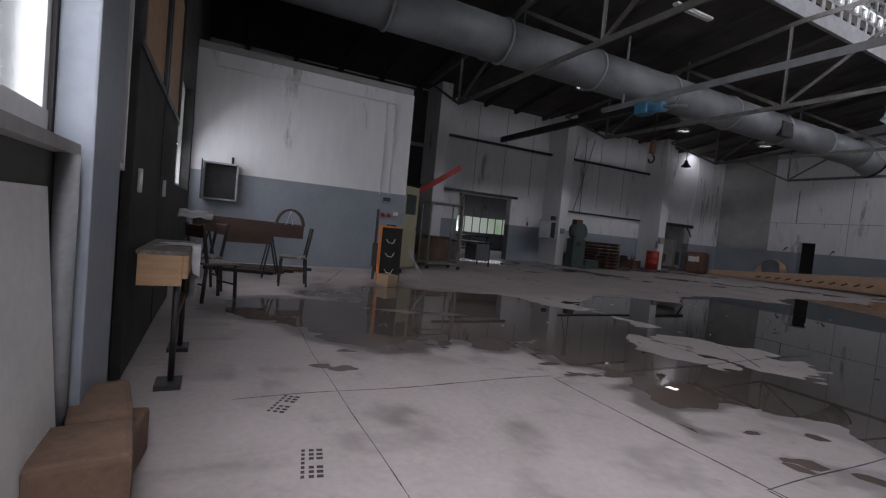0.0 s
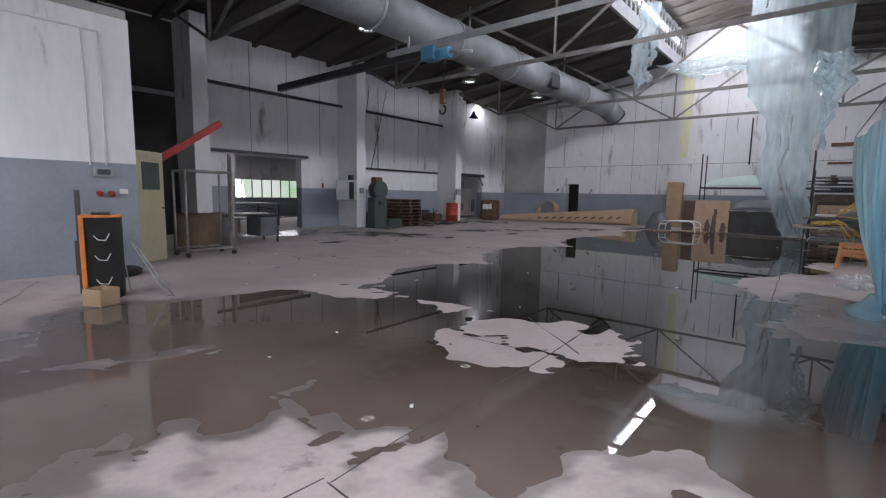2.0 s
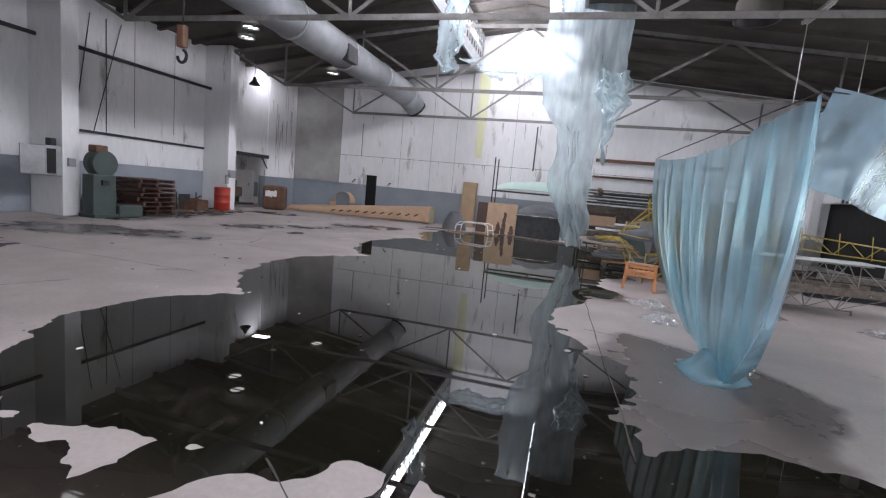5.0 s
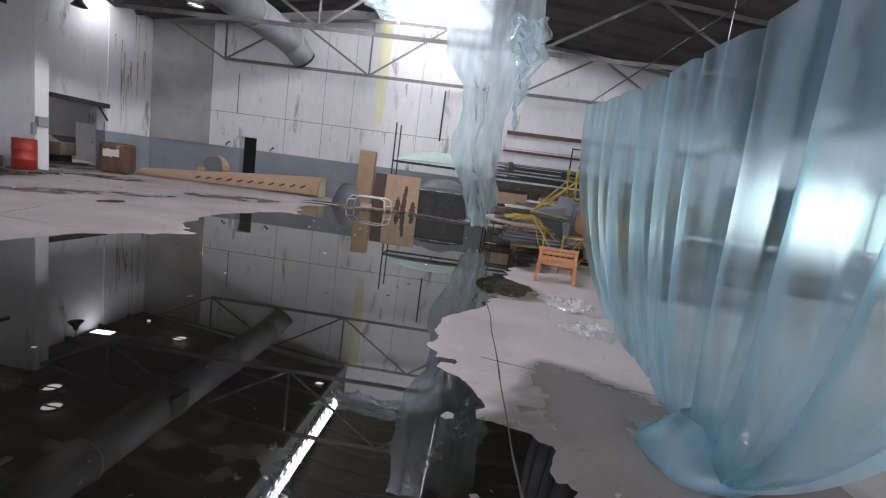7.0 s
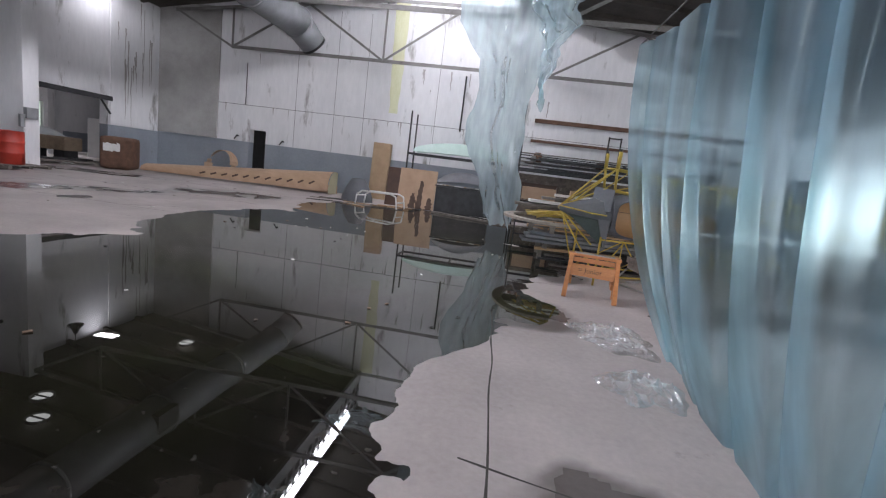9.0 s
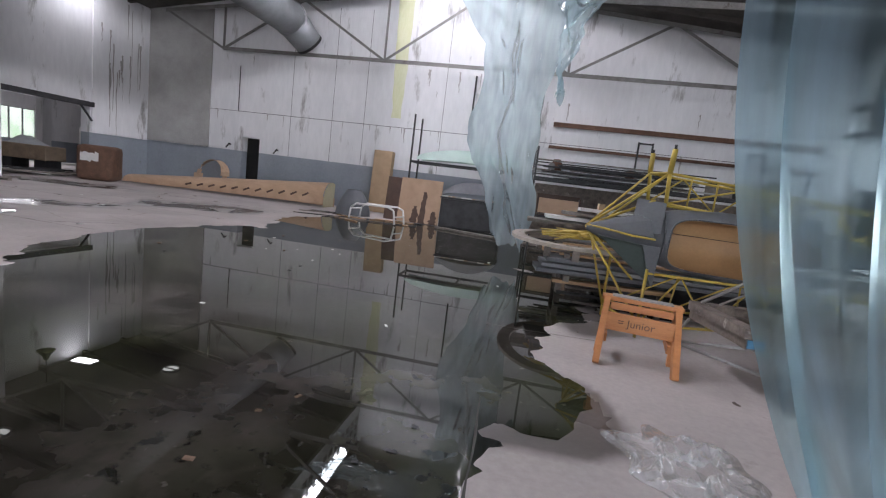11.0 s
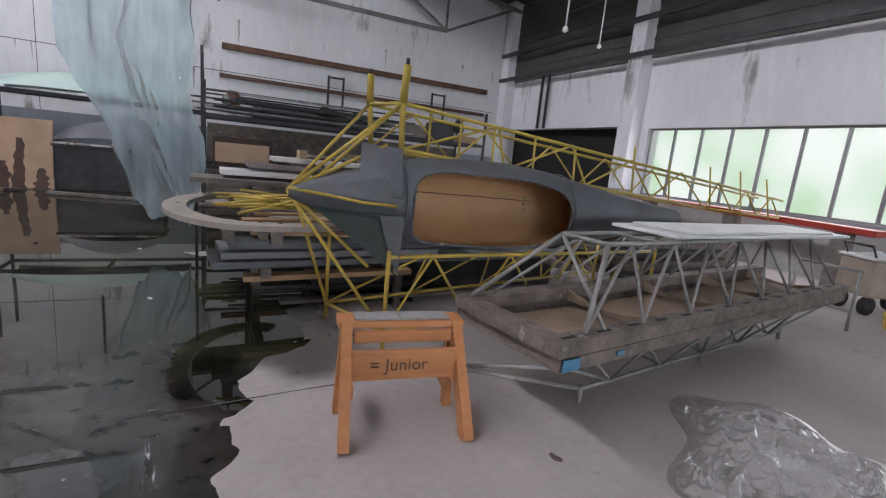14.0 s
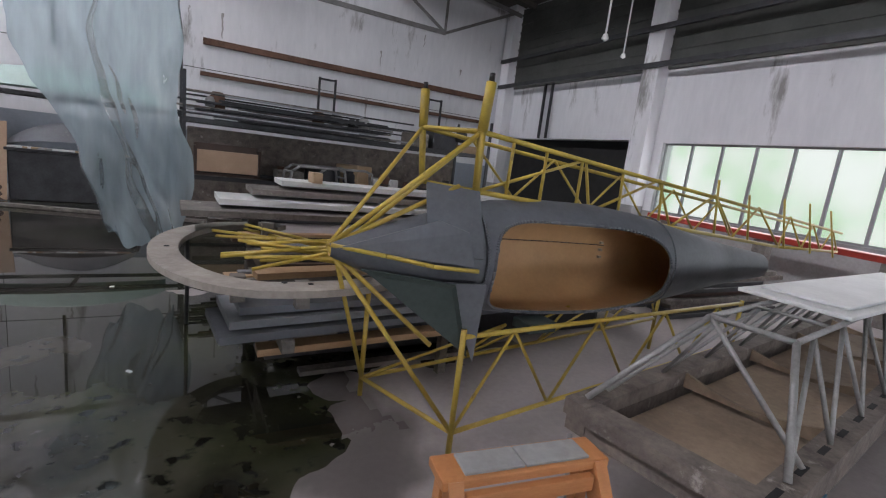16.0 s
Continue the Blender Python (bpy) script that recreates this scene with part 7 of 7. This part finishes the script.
t = thing("pipe_trestle", pose(4.75, 16.85, 0), "low silver pipe trestle standing on the floor", "stand")
for x, y in ((0, -0.06), (0, 0.5)):
    part("leg", T((x, y, 0), (x + 0.04, y + 0.02, 0.62), 0.016), M_SILVER, t)
part("rail", T((0.04, -0.05, 0.62), (0.04, 0.53, 0.62), 0.016), M_SILVER, t)
part("rail", T((0.01, -0.05, 0.2), (0.01, 0.5, 0.2), 0.012), M_SILVER, t)


def cart():
    t = thing("tool_cart", pose(6.2, 17.1, 0, 0, 0, -24), "beige box cart on small rubber wheels", "cart")
    t.scale = (0.74, 0.74, 0.86)
    part("box", B(-0.55, 0.6, -0.3, 0.3, 0.25, 0.76, bevel=0.03), M_BEIGE, t)
    part("rim", B(-0.58, 0.63, -0.33, 0.33, 0.762, 0.80, bevel=0.012), M_WHITEP, t)
    part("rag", grid(bmesh.new(), 12, 8, lambda u, v: Vector((-0.5 + 0.5 * u, -0.25 + 0.45 * v, 0.81 + 0.12 * abs(noise.noise((u * 3, v * 3, 1.0))) * math.sin(math.pi * u) * math.sin(math.pi * v)))), M_CLOTH, t, "crumpled pale rag")
    for x in (-0.45, 0.45):
        for y in (-0.24, 0.24):
            w = part("wheel", lathe(bmesh.new(), [(0.06, -0.03), (0.13, -0.035), (0.13, 0.035), (0.06, 0.03)], 20, pose(x, y, 0.13, 90, 0, 0)), M_RUBBER, t)
            part("hub", T((x, y - 0.04, 0.13), (x, y + 0.04, 0.13), 0.05, 14), M_DSTEEL, w, "dark wheel hub")
    part("handle", T((-0.47, -0.25, 0.75), (-0.6, -0.25, 0.95), 0.015), M_DSTEEL, t)
    part("handle", T((-0.47, 0.25, 0.75), (-0.6, 0.25, 0.95), 0.015), M_DSTEEL, t)
    part("handle", T((-0.6, -0.25, 0.95), (-0.6, 0.25, 0.95), 0.018), M_DSTEEL, t)


cart()
plank("red_wing_strip", (6.9, 17.5, 0.9), (6.9, 21.6, 0.95), 0.3, 0.09, M_RED, "long red painted wing strip under the windows")
for y in (17.9, 19.5, 21.2):
    tagged(link("strip_stand", B(6.8, 7.0, y - 0.1, y + 0.1, 0, 0.85 + (y - 17.5) * 0.012), M_OLD), "wooden stand under a red wing strip", "stand", "strip stands")
# dark timber and scrap heaped between the glider and the windows
rnd = random.Random(29)
for k in range(26):
    x, y, z = rnd.uniform(3.4, 4.0), 18.9 + 0.45 * (k % 3) + rnd.uniform(-0.04, 0.04), 0.032 + 0.061 * (k // 3)
    plank("heap_board", (x, y, z), (x + rnd.uniform(1.6, 2.4), y + rnd.uniform(-0.08, 0.08), z), rnd.uniform(0.2, 0.34), 0.06, (M_DSTEEL, M_JIG, M_BROWN, M_DSTEEL, M_OLD)[k % 5], "dark old board in a heap by the windows", "heaped boards")
# pale wall panels and the dark steelwork above the windows
structure("fascia_right", B(RIGHT - 0.06, RIGHT - 0.002, 2.4, 28.3, 3.98, 6.3), M_FASCIA, "dark corrugated band under the eaves")
bm = bmesh.new()
for k in range(9):
    box(bm, RIGHT - 0.085, RIGHT - 0.061, 2.4, 28.3, 4.1 + 0.25 * k, 4.16 + 0.25 * k)
structure("fascia_rib", bm, M_FASCIA, "ribs of the band under the eaves")
for z in (4.0, 4.75):
    tagged(link("eaves_beam", bar(bmesh.new(), (RIGHT - 0.42, 2.5, z), (RIGHT - 0.42, 28.2, z), 0.08, 0.1), M_DSTEEL), "dark steel beam under the eaves", "beam", "eaves beams")
tagged(link("bar_stand", bar(bmesh.new(), (RIGHT - 0.12, 26.0, 2.5), (RIGHT - 0.12, 26.0, 4.0), 0.06, 0.06), M_DSTEEL), "dark steel upright above the gateway", "bracket")
tagged(link("bar_stand", bar(bmesh.new(), (RIGHT - 0.12, 26.3, 2.5), (RIGHT - 0.12, 26.3, 4.0), 0.06, 0.06), M_DSTEEL), "dark steel upright above the gateway", "bracket")
for x, y, z in ((3.2, 20.0, 3.2), (5.2, 21.5, 3.6)):
    t = thing("hanging_cord", pose(x, y, 0), "thin pale cord hanging from the roof", "cord", "hanging cords")
    part("cord", T((0, 0, z), (0, 0, roof_z(x) - 0.1), 0.012, 5), M_WHITEP, t)
    part("knot", lathe(bmesh.new(), [(0.0, z - 0.05), (0.045, z - 0.02), (0.03, z + 0.03), (0.0, z + 0.05)], 10), M_WHITEP, t)
# canvas hung before the near windows
bm = grid(bmesh.new(), 30, 16, lambda u, v: Vector((7.33 + 0.03 * folds(u, v, 12, 1.0), 11.2 + 4.7 * u, 2.5 - (1.3 - 0.25 * u) * v - 0.1 * math.sin(math.pi * u))))
t = thing("window_canvas", Matrix(), "faded green canvas hung before the windows", "canvas sheet")
part("sheet", bm, M_CANVAS, t)
part("line", T((7.39, 11.1, 2.5), (7.39, 16.9, 2.5), 0.008, 6), M_DSTEEL, t)
# leaves, glass and litter
rnd = random.Random(33)
for k in range(70):
    x, y = rnd.uniform(-7.5, -1.2), rnd.uniform(6.0, 22.0)
    s = rnd.uniform(0.008, 0.026)
    ob = link("litter", B(-s, s, -s * 0.6, s * 0.6, 0, 0.006), (M_WHITEP, M_OLD, M_BRICK, M_WHITEP, M_DSTEEL)[k % 5])
    ob.matrix_world = pose(x, y, -0.001, rnd.uniform(-8, 8), rnd.uniform(-8, 8), rnd.uniform(0, 180))
    tagged(ob, "small flake of litter lying on the wet floor", "litter", "floor litter")
for k in range(60):
    x, y = rnd.uniform(-14.0, -7.6), rnd.uniform(7.0, 25.0)
    s = rnd.uniform(0.012, 0.05)
    ob = link("litter", B(-s, s, -s * 0.4, s * 0.4, 0, 0.008), (M_OLD, M_DSTEEL, M_WHITEP, M_BRICK)[k % 4])
    ob.matrix_world = pose(x, y, 0.001, 0, 0, rnd.uniform(0, 180))
    tagged(ob, "small flake of litter lying on the floor", "litter", "floor litter")


# wet shoe prints and drips on the dry concrete
def shoe_print(x, y, deg, s=1.0):
    t = tagged(new("shoe_print"), "dark wet shoe print on the dry concrete", "stain", "shoe prints", "structure")
    t.matrix_world = pose(x, y, 0.0015, 0, 0, deg)
    for i in range(7):
        for j in range(3 if i != 3 else 1):
            w = 0.016 + 0.006 * ((i * 3 + j) % 3)
            part("tread_mark", B(-0.045 + 0.034 * j, -0.045 + 0.034 * j + w, -0.13 + 0.038 * i, -0.108 + 0.038 * i, 0, 0.001), M_CRACK, t)


shoe_print(-1.68, 3.3, 80)
shoe_print(-2.38, 3.27, 60)


def drip(x, y, r, seed):
    bm = bmesh.new()
    n = 22
    c = bm.verts.new((0, 0, 0.0018))
    ring = [bm.verts.new((r * (0.7 + 0.6 * noise.noise((math.cos(a), math.sin(a), seed))) * math.cos(a), 1.6 * r * (0.7 + 0.6 * noise.noise((math.cos(a), math.sin(a), seed))) * math.sin(a), 0.0012)) for a in (2 * math.pi * i / n for i in range(n))]
    for i in range(n):
        bm.faces.new((c, ring[i], ring[(i + 1) % n]))
    ob = tagged(link("wet_spot", bm, M_WATER), "small wet spot on the concrete", "stain", "wet spots", "structure")
    ob.location = (x, y, 0)


for k, (x, y, r) in enumerate(((-2.95, 3.75, 0.09), (-3.05, 3.62, 0.08), (-3.4, 3.9, 0.07), (0.4, 16.1, 0.03), (-0.6, 15.3, 0.05), (-11.2, 12.0, 0.3), (-10.0, 15.4, 0.22), (-9.4, 18.4, 0.3))):
    drip(x, y, r, 1.7 * k)

rnd = random.Random(83)
for k in range(36):
    x, y, a, n = rnd.uniform(-14.5, -7.8), rnd.uniform(8.5, 24.5), rnd.uniform(0, 3.1), rnd.uniform(0.3, 1.3)
    bm = grid(bmesh.new(), 10, 1, lambda u, v: Vector(((u - 0.5) * n, (v - 0.5) * 0.035 * (0.3 + abs(noise.noise((u * 6, k, 1.0)))) + 0.06 * noise.noise((u * 2, k, 4.0)), 0.0014)))
    ob = tagged(link("floor_scuff", bm, M_SKID if k % 3 else M_CRACK), "worn scrape on the concrete floor", "stain", "floor scuffs", "structure")
    ob.matrix_world = pose(x, y, 0, 0, 0, math.degrees(a))
# scrap along the side wall
rnd = random.Random(71)
for k in range(34):
    y = rnd.uniform(16.6, 22.0)
    x = rnd.uniform(-15.9, -14.5)
    a = rnd.uniform(-0.5, 0.5)
    z = 0.02 + 0.02 * (k % 3)
    plank("scrap_piece", (x, y, z), (x + a, y + rnd.uniform(0.2, 0.8), z), rnd.uniform(0.03, 0.12), 0.035, (M_DSTEEL, M_RUST, M_BROWN, M_OLD)[k % 4], "dark scrap piece lying along the side wall", "scrap along the wall")
for k, (x, y, w, h, m) in enumerate(((-15.6, 17.35, 0.3, 0.55, M_DSTEEL), (-15.5, 20.9, 0.35, 0.42, M_RUST), (-15.7, 11.0, 0.3, 0.5, M_BROWN), (-15.6, 19.5, 0.4, 0.6, M_DSTEEL))):
    t = thing("scrap_bin", pose(x, y, 0, 0, 0, 11 * k), "dark rusty open bin standing along the wall", "bin", "scrap bins")
    part("bin_floor", B(-w, w, -w, w, 0, 0.02), m, t)
    for a, b, c, d in ((-w, w, -w, -w + 0.02), (-w, w, w - 0.02, w), (-w, -w + 0.02, -w + 0.021, w - 0.021), (w - 0.02, w, -w + 0.021, w - 0.021)):
        part("bin_side", B(a, b, c, d, 0.021, h), m, t)
    part("bin_scrap", bar(bmesh.new(), (-0.1, -w * 0.8, h * 0.5), (0.1, w * 0.8, h + 0.15), 0.06, 0.04), M_RUST, t)
